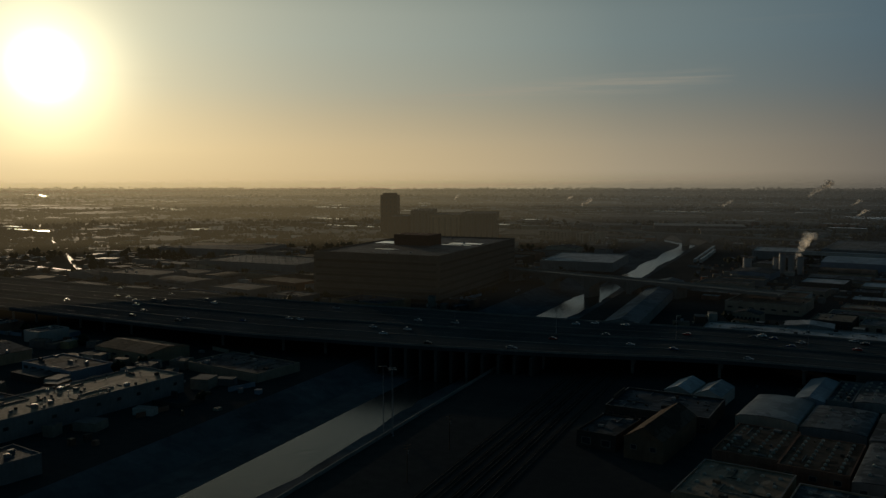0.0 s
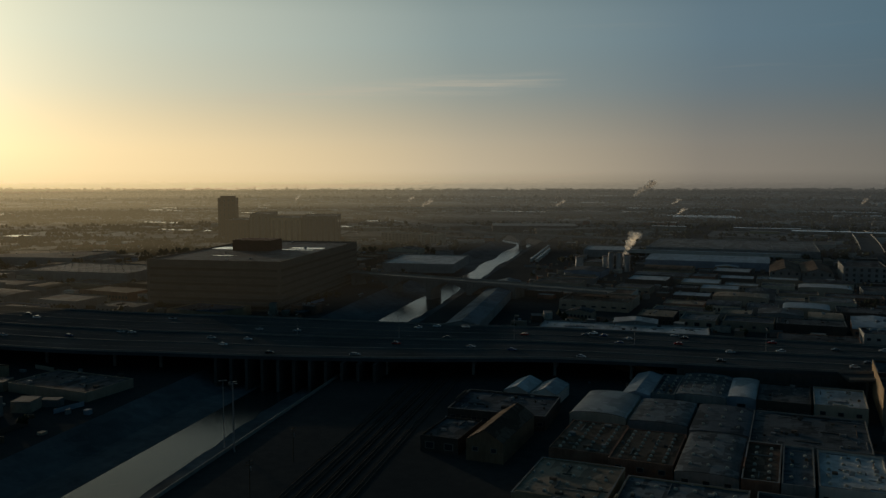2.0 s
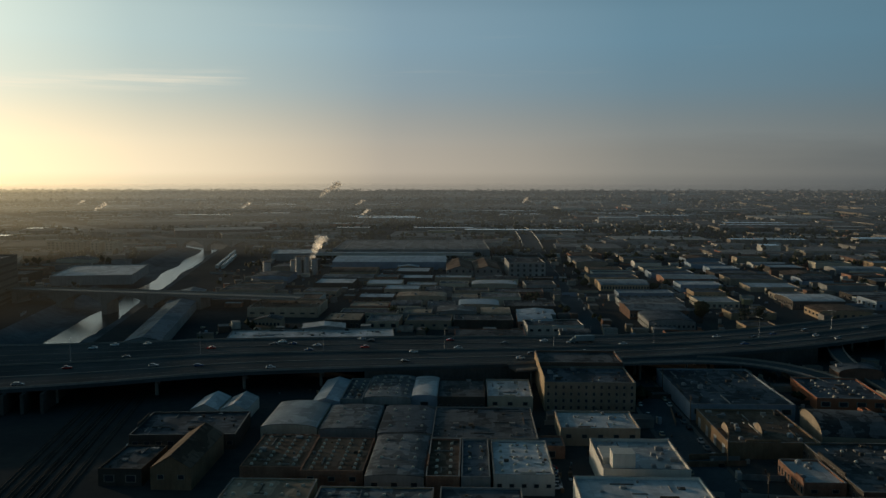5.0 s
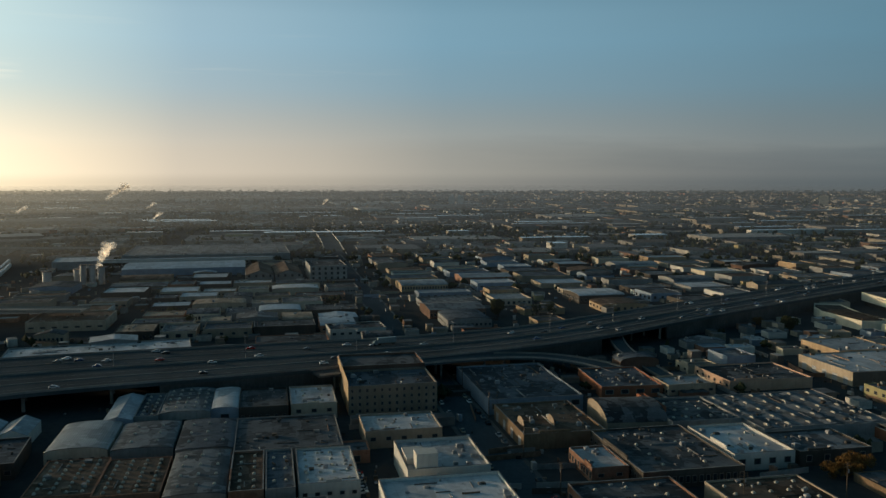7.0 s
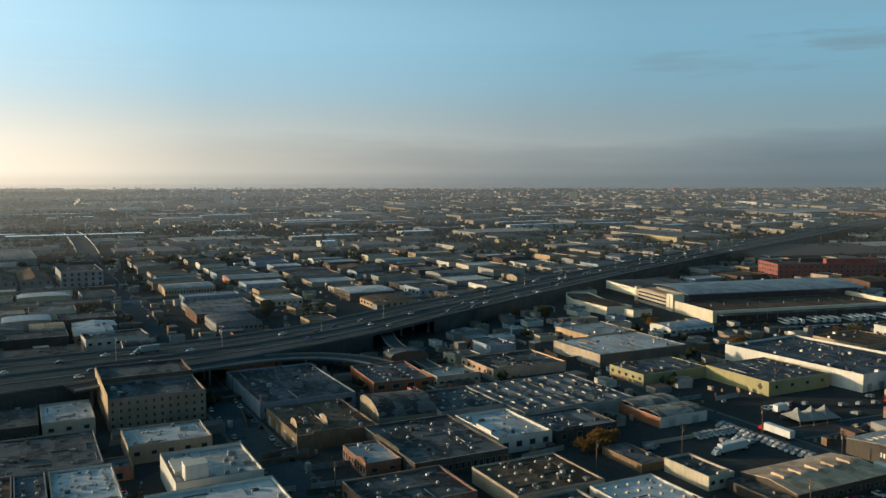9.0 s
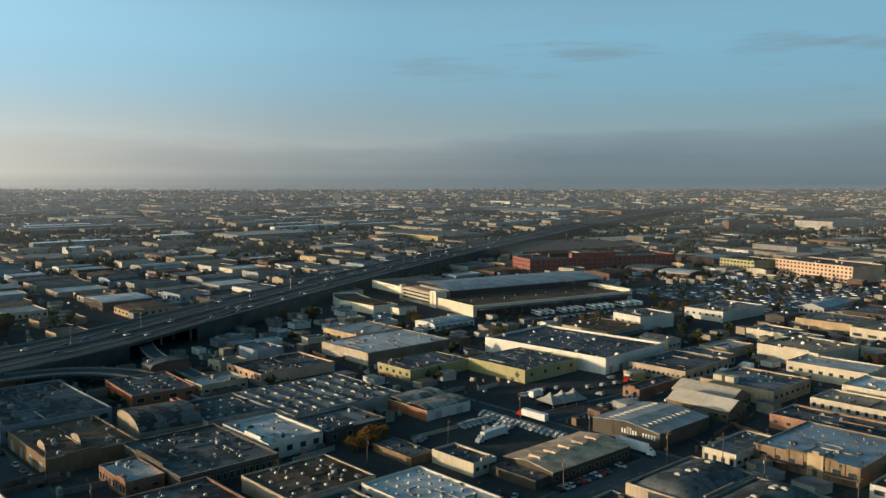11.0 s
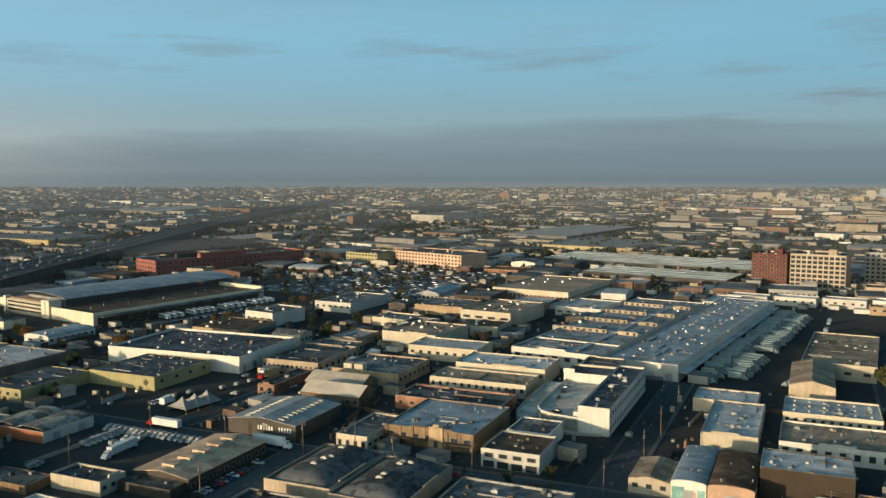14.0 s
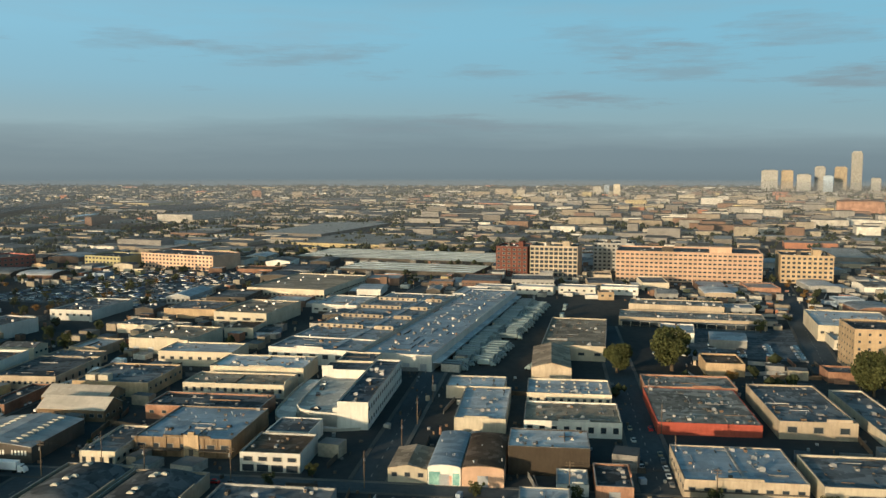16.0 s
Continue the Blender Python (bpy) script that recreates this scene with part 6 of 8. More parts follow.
# ---- vehicles ----
def hull(bm, rings):
    """Joins rings of points, one after another, and closes both ends."""
    rows = [[bm.verts.new(p) for p in r] for r in rings]
    for a, b in zip(rows, rows[1:]):
        for k in range(len(a)):
            j = (k + 1) % len(a)
            bm.faces.new((a[k], a[j], b[j], b[k]))
    bm.faces.new(rows[0][::-1])
    bm.faces.new(rows[-1])
    bmesh.ops.recalc_face_normals(bm, faces=bm.faces)


def car_body_bm():
    bm = bmesh.new()
    rings = []
    for x, w, top in ((-2.2, 0.72, 0.78), (-2.05, 0.84, 0.9), (-1.0, 0.88, 0.95), (0.9, 0.88, 0.93), (1.9, 0.82, 0.8), (2.2, 0.68, 0.66)):
        rings.append([(x, -w, 0.3), (x, w, 0.3), (x, w, top - 0.12), (x, w - 0.12, top), (x, -w + 0.12, top), (x, -w, top - 0.12)])
    hull(bm, rings)
    return bm


def car_cabin_bm():
    bm = bmesh.new()
    rings = []
    for x, w, top in ((-1.75, 0.72, 0.92), (-1.15, 0.66, 1.42), (0.2, 0.66, 1.45), (1.0, 0.72, 0.92)):
        rings.append([(x, -0.76, 0.88), (x, 0.76, 0.88), (x, w, top), (x, -w, top)])
    hull(bm, rings)
    return bm


def gear_bm(axles):
    """Axles with a wheel at each end, for vehicles far off."""
    bm = bmesh.new()
    for x in axles:
        for side in (-0.8, 0.8):
            rim = [[bm.verts.new((x + 0.32 * math.cos(math.pi * k / 4), side + dy, 0.32 + 0.32 * math.sin(math.pi * k / 4))) for k in range(8)] for dy in (-0.1, 0.1)]
            for k in range(8):
                bm.faces.new((rim[0][k], rim[0][(k + 1) % 8], rim[1][(k + 1) % 8], rim[1][k]))
            bm.faces.new(rim[0])
            bm.faces.new(rim[1][::-1])
        add_box(bm, x - 0.06, -0.7, 0.26, x + 0.06, 0.7, 0.38)
    return bm


def make_car(paint_name, paint):
    c = thing("car", 0, 0, -50, 0, f"{paint_name} saloon car with dark windows", "car", "cars")
    part("body", car_body_bm(), paint, c)
    bm = car_cabin_bm()
    add_box(bm, -1.1, -0.62, 1.42, 0.2, 0.62, 1.475)
    cab = part("cabin", bm, M["glass"], c)
    cab.data.materials.append(paint)
    cab.data.polygons.foreach_set("material_index", [0] * (len(cab.data.polygons) - 6) + [1] * 6)
    part("running_gear", shared("running_gear", lambda: gear_bm((-1.35, 1.35)), M["rubber"]), None, c, kind="stuff")
    return c


CARS = [make_car(*p) for p in CAR_PAINTS]
MASTERS_FREE = list(range(len(CARS)))


def put_car(x, y, z, rot, kind):
    m = pose(x, y, z, 0, 0, rot)
    if kind in MASTERS_FREE:
        MASTERS_FREE.remove(kind)
        CARS[kind].matrix_basis = m
        return CARS[kind]
    return copy_thing(CARS[kind], m)


def make_truck(name, cab, box, length, label, group, cat="truck"):
    """Cab in front (+x), box body behind, wheels below."""
    t = thing(name, 0, 0, -60, 0, label, cat, group)
    bm = bmesh.new()
    rings = []
    for x, top in ((0.1, 2.9), (1.2, 2.9), (1.7, 2.2), (2.6, 1.6), (2.8, 1.0)):
        rings.append([(x, -1.1, 0.55), (x, 1.1, 0.55), (x, 1.05, top), (x, -1.05, top)])
    hull(bm, rings)
    part("cab", bm, cab, t)
    part("windscreen", box_bm(1.25, -0.95, 1.95, 1.62, 0.95, 2.65), M["glass"], t)
    bm = box_bm(-length, -1.25, 1.15, -0.25, 1.25, 3.95)
    bmesh.ops.bevel(bm, geom=bm.edges[:], offset=0.08, segments=1, affect="EDGES")
    part("box_body", bm, box, t)
    part("chassis", box_bm(-length + 0.2, -0.5, 0.7, 2.2, 0.5, 1.14), M["darkwall"], t)
    axles = (1.9, -length + 1.6, -1.2)[:2 if length < 8 else 3]
    part("running_gear", shared("running_gear_%d" % int(length * 10), lambda: gear_bm([x / 1.5 for x in axles]), M["rubber"]), None, t, at=scaled(0, 0, 0, 1.5, 1.3, 1.5), kind="stuff")
    return t


WHITE, RED = CAR_PAINTS[0][1], CAR_PAINTS[4][1]
semi = make_truck("semi_truck", RED, WHITE, 13.6, "red cabbed lorry with long white trailer", "lorries")
semi.matrix_basis = pose(263, 239, 0.04, 0, 0, 88)
semi2 = make_truck("semi_truck", WHITE, WHITE, 13.6, "white lorry with long white trailer", "lorries")
semi2.matrix_basis = pose(260, 175, 0.04, 0, 0, -92)
PALE = material("pale_van_paint", (0.27, 0.28, 0.29), 0.4, 0.15, 1.0, 0.3, spec=0.5)
van = make_truck("box_truck", WHITE, WHITE, 6.2, "white box delivery truck", "delivery trucks")
van.matrix_basis = pose(292, 256, 0.04, 0, 0, 10)
small = make_truck("delivery_van", CAR_PAINTS[1][1], PALE, 3.4, "pale delivery van in a parking yard", "delivery vans", "van")
small.scale = (0.72, 0.76, 0.5)
small.location = (208, 242, 0.03)
TEAL = material("teal_grey_paint", (0.19, 0.25, 0.265), 0.4, 0.12, 1.5, 0.3, spec=0.5)
semi3 = make_truck("semi_truck", TEAL, TEAL, 10.5, "lorry with teal grey trailer at the docks", "lorries")
dock_van = make_truck("box_truck", TEAL, TEAL, 6.8, "pale grey box truck at the loading docks", "dock trucks")
dock_van.matrix_basis = pose(430, 8, 0.03, 0, 0, 82)
semi3.matrix_basis = pose(424, 42, 0.03, 0, 0, -98)
def make_rail_car(paint, label):
    c = thing("rail_car", 0, 0, -70, 0, label, "rail car", "freight cars")
    part("box_body", box_bm(-7.4, -1.5, 1.1, 7.4, 1.5, 4.2), paint, c)
    bm = bmesh.new()
    shaped_roof(bm, roof_profile("barrel", 3.1, 0.35, 6), 14.8, 4.2, "x", 0.05, 0.1)
    part("roof", bm, M["metal"], c, at=pose(-7.4, -1.55, 0.12))
    part("underframe", box_bm(-7.0, -1.0, 0.7, 7.0, 1.0, 1.08), M["darkwall"], c)
    for x in (-5.4, 5.4):
        part("bogie", box_bm(x - 1.3, -1.1, 0.05, x + 1.3, 1.1, 0.68), M["rubber"], c)
    return c


boxcar = make_rail_car(M["white"], "pale boxcar standing in a rail yard")
RAIL_AT = [(-263 + 6 * j - 0.165 * 16 * i, 888 + 16 * i, 99.4) for j in range(2) for i in range(11 - 3 * j)]
boxcar.matrix_basis = pose(RAIL_AT[0][0], RAIL_AT[0][1], 0.02, 0, 0, 99.4)
for cx, cy, ca in RAIL_AT[1:]:
    copy_thing(boxcar, pose(cx, cy, 0.02, 0, 0, ca))
claim(-300, 870, 60, 220)


def make_bus():
    t = thing("bus", 0, 0, -75, 0, "white city bus with a dark window band", "bus", "city buses")
    bm = box_bm(-6, -1.27, 0.35, 6, 1.27, 3.1)
    bmesh.ops.bevel(bm, geom=bm.edges[:], offset=0.18, segments=2, affect="EDGES")
    part("body", bm, WHITE, t)
    part("window_band", box_bm(-5.6, -1.3, 1.5, 6.02, 1.3, 2.5), M["glass"], t)
    part("roof_box", box_bm(-4.2, -0.8, 3.1, -1.2, 0.8, 3.4), PALE, t)
    part("running_gear", shared("running_gear_bus", lambda: gear_bm((-2.5, 2.6)), M["rubber"]), None, t, at=scaled(0, 0, 0, 1.5, 1.4, 1.5), kind="stuff")
    return t


bus = make_bus()
BUS_AT = [(464 + 5.6 * k, 409.5 - 1.15 * k) for k in range(18) if k % 5 != 3]
bus.matrix_basis = pose(*BUS_AT[0], 0.03, 0, 0, 72)
for bx, by in BUS_AT[1:]:
    copy_thing(bus, pose(bx, by, 0.03, 0, 0, 72))
rng = random.Random(11)
# truck yard with parked vans
for i in range(16):
    copy_thing(small, pose(252 + rng.uniform(-0.4, 0.4), 252 - i * 2.9, 0.03, 0, 0, 180 + rng.uniform(-4, 4)))
for i in range(7):
    copy_thing(small, pose(233 + i * 2.8, 244 + rng.uniform(-0.4, 0.4), 0.03, 0, 0, -90 + rng.uniform(-5, 5)))
for i in range(7):
    copy_thing(small, pose(239 + (i % 2) * 5.5, 236 - (i // 2) * 3.0, 0.03, 0, 0, 180 * (i % 2) + rng.uniform(-5, 5)))
copy_thing(semi2, pose(226, 226, 0.03, 0, 0, 184))
copy_thing(small, pose(211, 243, 0.03, 0, 0, 8))
# loading docks: long ranks of trailers along the market hall
for i in range(44):
    a = radians(-8)
    px, py = 424 + i * 5.2 * math.cos(a), 44 + i * 5.2 * math.sin(a)
    copy_thing(dock_van if rng.random() < 0.35 else semi3, pose(px + rng.uniform(-0.5, 0.5), py - rng.uniform(0, 4), 0.03, 0, 0, -98 + rng.uniform(-2, 2)))
for i in range(6):
    a = radians(-8)
    px, py = 456 + i * 33 * math.cos(a), 2 + i * 19 * math.sin(a)
    copy_thing(dock_van if rng.random() < 0.6 else semi3, pose(px, py - rng.uniform(0, 5), 0.03, 0, 0, -8 + rng.choice((0, 180)) + rng.uniform(-4, 4)))
for i in range(34):
    a = radians(-8)
    px, py = 436 + i * 6.0 * math.cos(a), 30 + i * 6.0 * math.sin(a)
    if rng.random() < 0.8:
        copy_thing(dock_van if rng.random() < 0.5 else semi3, pose(px + rng.uniform(-0.6, 0.6), py - rng.uniform(0, 3), 0.03, 0, 0, -98 + rng.uniform(-4, 4)))
for px, py, r in ((309, 259, 20), (315, 239, 85), (300, 262, 95), (322, 250, 0), (330, 248, 10), (338, 246, 0), (345, 255, 80), (318, 34, 90), (318, 28, 90), (316, 22, 90), (372, 205, 5), (392, 222, 80), (414, 222, 80)):
    copy_thing(van if px > 345 else small, pose(px, py, 0.03, 0, 0, r))
copy_thing(semi, pose(346, 246, 0.03, 0, 0, 200))
for px, py, r in ((330, 92, 80), (352, 97, 10), (362, 98, 5), (371, 99, 0)):
    put_car(px, py, 4.72, r, rng.choice((0, 1, 2)))


FAR_PARKED = []


def rank(x, y, n, dx, dy, rot, skip=0.12):
    """A rank of parked cars."""
    for i in range(n):
        if rng.random() > skip:
            if math.hypot(x, y) > 430:
                FAR_PARKED.append((x + dx * i, y + dy * i, 0.03, radians(rot + rng.uniform(-3, 3) + rng.choice((0, 180)))))
                continue
            put_car(x + dx * i, y + dy * i, 0.04, rot + rng.uniform(-3, 3) + rng.choice((0, 180)), rng.choice((0, 0, 1, 1, 2, 2, 3, 3, 4, 5, 6)))


part("asphalt", box_bm(0, 0, -0.1, 96, 84, 0.02), M["lot"], thing("car_park", 466, -146, 0, -8, "blue-grey asphalt car park with faded bays", "car park", kind="structure"))
rank(206, 174, 17, 2.8, 0.0, 90, 0.3)
rank(184, 198, 5, 2.6, -4.6, 30)
rank(258.6, 100, 6, 0, 6.5, 90)
rank(275, -33, 9, 7.5, 0, 0, 0.4)
rank(275, -41, 9, 7.5, 0, 0, 0.4)
rank(300, 226, 14, 3.0, -0.2, 90)
rank(288, 262, 7, 2.8, 0.2, 70)
rank(74, 240, 18, 0, 8.5, 90, 0.35)
rank(86.5, 240, 18, 0, 8.5, 90, 0.35)
rank(20, 240, 6, 0, 3, 0, 0.1)
rank(28, 264, 8, 0, 3, 0, 0.1)
for k in range(6):
    rank(476 - 2 * k, -60 - k * 15, 14, 2.9, -0.4, 80, 0.2)
rank(-118, 280, 18, -0.65, 3.5, 10, 0.45)
rank(440, 395, 30, 3.2, -0.6, 80, 0.2)
claim(560, 330, 200, 110, -17)
claim(465, -150, 90, 100, -8)
# traffic on the freeway
dline, sline = side_vectors(FWY)
FAR_TRAFFIC = []
for k in range(430):
    i = rng.randrange(len(FWY))
    if not -520 < FWY[i, 0] < 900:
        continue
    frac = rng.choice((-0.87, -0.72, -0.57, -0.42, -0.27, -0.12, 0.12, 0.27, 0.42, 0.57, 0.72, 0.87))
    px, py = FWY[i, :2] + sline[i] * FWY[i, 2] * frac + dline[i] * rng.uniform(-8, 8)
    ang = math.degrees(math.atan2(dline[i, 1], dline[i, 0])) + (180 if frac < 0 else 0)
    if math.hypot(px, py) > 520:
        FAR_TRAFFIC.append((px, py, radians(ang)))
    elif k % 23 == 0:
        copy_thing(dock_van if k % 2 else semi3, pose(px, py, DECK_Z + 0.02, 0, 0, ang))
    else:
        put_car(px, py, DECK_Z + 0.02, ang, rng.choice((0, 0, 0, 1, 1, 2, 3, 4, 5)))


def small_cars(name, label, spots):
    """Cars too far off to be told apart: a body and a cabin each, in one mesh. spots: x, y, z, heading."""
    verts, faces, idx = [], [], []
    paints = [CAR_PAINTS[k][1] for k in (0, 1, 3, 2, 3, 5, 1, 2)] + [M["glass"]]
    for n, (x, y, z0, a) in enumerate(spots):
        c, s = math.cos(a), math.sin(a)
        for (l0, l1, w, b0, b1), m in (((-2.2, 2.2, 0.88, 0.25, 0.85), (n * 5) % 8), ((-1.3, 0.9, 0.75, 0.85, 1.42), 8)):
            k = len(verts)
            for z in (b0, b1):
                for u, v in ((l0, -w), (l1, -w), (l1, w), (l0, w)):
                    verts.append((x + u * c - v * s, y + u * s + v * c, z0 + z))
            faces += [tuple(k + i for i in f) for f in ((3, 2, 1, 0), (4, 5, 6, 7), (0, 1, 5, 4), (1, 2, 6, 5), (2, 3, 7, 6), (3, 0, 4, 7))]
            idx += [m] * 6
    tagged(new(name, mesh_of(name, verts, faces, paints, idx)), label, "cars", kind="stuff")


small_cars("rows_of_cars", "rows of small parked cars far off", FAR_PARKED)
small_cars("far_traffic", "small far cars on the elevated freeway", [(x, y, DECK_Z + 0.02, a) for x, y, a in FAR_TRAFFIC])
part("asphalt", box_bm(0, 0, -0.1, 215, 150, 0.02), M["lot"], thing("car_park", 590, 300, 0, -8, "wide grey asphalt car park full of cars", "car park", kind="structure"))
LOT = []
for row in range(17):
    for col in range(70):
        u, v = 4 + col * 3.0, 5 + row * 8.6 + (row % 2) * 1.6
        px, py = 590 + u * math.cos(radians(-8)) - v * math.sin(radians(-8)), 300 + u * math.sin(radians(-8)) + v * math.cos(radians(-8))
        if rng.random() < 0.42 and all(not (-2 < (px - q[0]) * q[2] + (py - q[1]) * q[3] < q[4] + 2 and -2 < (py - q[1]) * q[2] - (px - q[0]) * q[3] < q[5] + 2) for q in PLACED if q[4] < 180 and q[5] < 105):
            LOT.append((px, py, 0.03, radians(82 + rng.choice((0, 180)) + rng.uniform(-3, 3))))
small_cars("parked_cars", "hundreds of small parked cars in a wide car park", LOT)

# ---- trees, poles, tents ----
def crown_bm(r, h, z, n, seed, lobes=13):
    """A crown of many small leaf clumps gathered in lobes, with gaps between."""
    rg2 = random.Random(seed)
    bm = bmesh.new()
    cs = [(Vector((rg2.gauss(0, r * 0.45), rg2.gauss(0, r * 0.45), z + h * rg2.uniform(0.15, 0.9))), r * rg2.uniform(0.22, 0.5)) for _ in range(lobes)]
    for _ in range(n):
        c, rad = rg2.choice(cs)
        d = Vector((rg2.gauss(0, 1), rg2.gauss(0, 1), rg2.gauss(0, 1))).normalized()
        p = c + d * rad * rg2.uniform(0.7, 1.05)
        s = r * rg2.uniform(0.045, 0.1)
        vs = [bm.verts.new(p + Vector((rg2.uniform(-s, s), rg2.uniform(-s, s), rg2.uniform(-s, s)))) for _ in range(4)]
        for f in ((0, 1, 2), (0, 2, 3), (0, 3, 1), (1, 3, 2)):
            bm.faces.new([vs[i] for i in f])
    return bm


def trunk_bm(h, r, seed):
    rg2 = random.Random(seed)
    bm = bmesh.new()
    tube(bm, 0, 0, 0, h, r, r * 0.55, 8)
    for _ in range(5):
        a, l = rg2.uniform(0, 6.28), h * rg2.uniform(0.35, 0.6)
        x1, y1, z1 = math.cos(a) * l * 0.7, math.sin(a) * l * 0.7, h + l * 0.6
        b0 = [bm.verts.new((math.cos(t) * r * 0.4, math.sin(t) * r * 0.4, h * 0.85)) for t in (0, 2.1, 4.2)]
        b1 = [bm.verts.new((x1 + math.cos(t) * r * 0.15, y1 + math.sin(t) * r * 0.15, z1)) for t in (0, 2.1, 4.2)]
        for i in range(3):
            bm.faces.new((b0[i], b0[(i + 1) % 3], b1[(i + 1) % 3], b1[i]))
    return bm


def make_tree(leaf, r, h, seed, label, n=2000):
    t = thing("tree", 0, 0, -80, 0, label, "tree", "street trees")
    part("trunk", trunk_bm(h * 0.35, r * 0.09, seed), M["bark"], t)
    part("crown", crown_bm(r, h * 0.84, h * 0.16, n, seed), M[leaf], t)
    return t


TREES = [make_tree("leaf", 4.2, 9, 1, "broad green street tree"), make_tree("leaf_dark", 3.0, 12, 2, "tall dark green tree"), make_tree("leaf_warm", 3.4, 5.2, 3, "autumn coloured street tree"), make_tree("leaf", 6.5, 11, 4, "wide spreading green tree", 9000)]
FREE_TREES = list(range(len(TREES)))


def put_tree(k, x, y, s=1.0):
    claim(x - 3.5 * s, y - 3.5 * s, 7 * s, 7 * s)
    m = pose(x, y, 0, 0, 0, (x * 37 + y * 17) % 360)
    if k in FREE_TREES:
        FREE_TREES.remove(k)
        TREES[k].matrix_basis = m @ Matrix.Scale(s, 4)
        return
    o = copy_thing(TREES[k], m)
    o.scale = (s, s, s)


put_tree(1, 444, 276, 1.4)
put_tree(0, 441, 266, 1.15)
put_tree(3, 331, 498, 0.8)
put_tree(2, 322, 520, 1.0)
put_tree(0, 380, 450, 0.8)
put_tree(2, 375, 440, 1.2)
put_tree(2, 296, 520, 1.1)
put_tree(3, 430, -35, 1.25)
put_tree(3, 438, -63, 1.75)
put_tree(3, 398, -146, 1.6)
put_tree(2, 420, -88, 0.9)
put_tree(2, 414, -76, 0.8)
put_tree(0, 548, -132, 0.9)
put_tree(0, 258, 21, 0.55)
put_tree(0, 257, -10, 0.55)
put_tree(2, 25, 299, 0.9)
put_tree(2, 376, 362, 1.3)
put_tree(2, 190, 251, 1.4)
put_tree(2, 197, 254, 1.15)
put_tree(2, 184, 249, 1.0)
put_tree(0, 268, 76, 0.5)
put_tree(0, 258, 88, 0.5)
put_tree(0, 259, -52, 0.6)
put_tree(0, 258, -84, 0.6)
put_tree(0, -52, 590, 0.9)
put_tree(1, 190, 565, 1.3)
put_tree(1, 182, 570, 1.1)
put_tree(3, 160, 590, 1.0)
rng = random.Random(5)
for k in range(26):
    put_tree(rng.choice((0, 0, 2)), 470 + k * 11 + rng.uniform(-3, 3), 372 - k * 1.5 + rng.uniform(-5, 5), rng.uniform(0.5, 0.8))
for k in range(26):
    put_tree(rng.choice((0, 1, 2)), rng.uniform(560, 800), rng.uniform(250, 480), rng.uniform(0.5, 0.9))
for k in range(14):
    put_tree(rng.choice((0, 2)), 400 + k * 30 + rng.uniform(-4, 4), -150 - k * 5 + rng.uniform(-6, 6), rng.uniform(0.5, 0.8))


def make_pole():
    p = thing("utility_pole", 0, 0, -90, 0, "weathered wooden utility pole with crossarms", "utility pole", "utility poles")
    bm = bmesh.new()
    tube(bm, 0, 0, 0, 12, 0.2, 0.13, 8)
    part("shaft", bm, M["wood"], p)
    for z in (10.4, 11.3):
        bm = box_bm(-1.3, -0.08, z, 1.3, 0.08, z + 0.18)
        for x in (-1.1, 1.1):
            tube(bm, x, 0, z + 0.18, z + 0.42, 0.07, 0.05, 6)
        part("crossarm", bm, M["wood"], p)
    bm = bmesh.new()
    tube(bm, 0.35, 0, 8.6, 9.7, 0.26, 0.26, 8)
    part("transformer", bm, M["metal"], p)
    return p


pole = make_pole()
pole.matrix_basis = pose(258.5, 166, 0, 0, 0, 90)
for px, py, r in ((259, 130, 90), (260, 101, 90), (270, 151, 0), (209, 172, 90), (261, 57, 0), (297, 51, 0), (330, 50.5, 0), (365, 49, 0), (258, 200, 90), (258, 236, 90), (176, 232, 0), (214, 232, 0), (140, 231, 0), (88.5, 250, 90), (88.5, 290, 90), (88.5, 340, 90), (88.5, 390, 90), (260, -8, 90), (259, -52, 90), (290, -44, 0), (330, -44.5, 0), (370, -44, 0), (-152, 238, 70), (-146, 205, 70)):
    copy_thing(pole, pose(px, py, 0, 0, 0, r))


def make_mast(h, arm, label, group):
    """A tall steel lamp mast: tapered pole, one or two arms and lamp heads."""
    p = thing("street_lamp", 0, 0, -95, 0, label, "street lamp", group)
    bm = bmesh.new()
    tube(bm, 0, 0, 0, h, 0.16, 0.08, 8)
    tube(bm, 0, 0, 0, 0.5, 0.3, 0.26, 8)
    part("pole", bm, M["metal"], p)
    for s in (-1, 1):
        a, b = sorted((0, s * arm))
        part("arm", box_bm(a, -0.05, h - 0.25, b, 0.05, h - 0.13), M["metal"], p)
        part("lamp_head", box_bm(s * arm - 0.45, -0.2, h - 0.35, s * arm + 0.45, 0.2, h - 0.16), M["metal"], p)
    return p


mast = make_mast(24, 1.0, "tall twin floodlight mast on the river bank", "floodlight masts")
mast.matrix_basis = pose(-182.6, 242, 0, 0, 0, 40)
copy_thing(mast, pose(-178.4, 241.6, 0, 0, 0, 40))
copy_thing(mast, pose(-176.5, 239.5, 0, 0, 0, 40))
road_lamp = make_mast(11, 2.2, "twin armed steel lamp on the freeway median", "freeway lamps")
LAMPS = [i for i in range(0, len(FWY), 3) if -260 < FWY[i, 0] < 760]
for k, i in enumerate(LAMPS):
    dx, dy = FWY[min(i + 1, len(FWY) - 1), :2] - FWY[i - 1, :2]
    m = pose(FWY[i, 0], FWY[i, 1], DECK_Z + 0.88, 0, 0, math.degrees(math.atan2(dy, dx)) + 90)
    if k == 0:
        road_lamp.matrix_basis = m
    else:
        copy_thing(road_lamp, m)


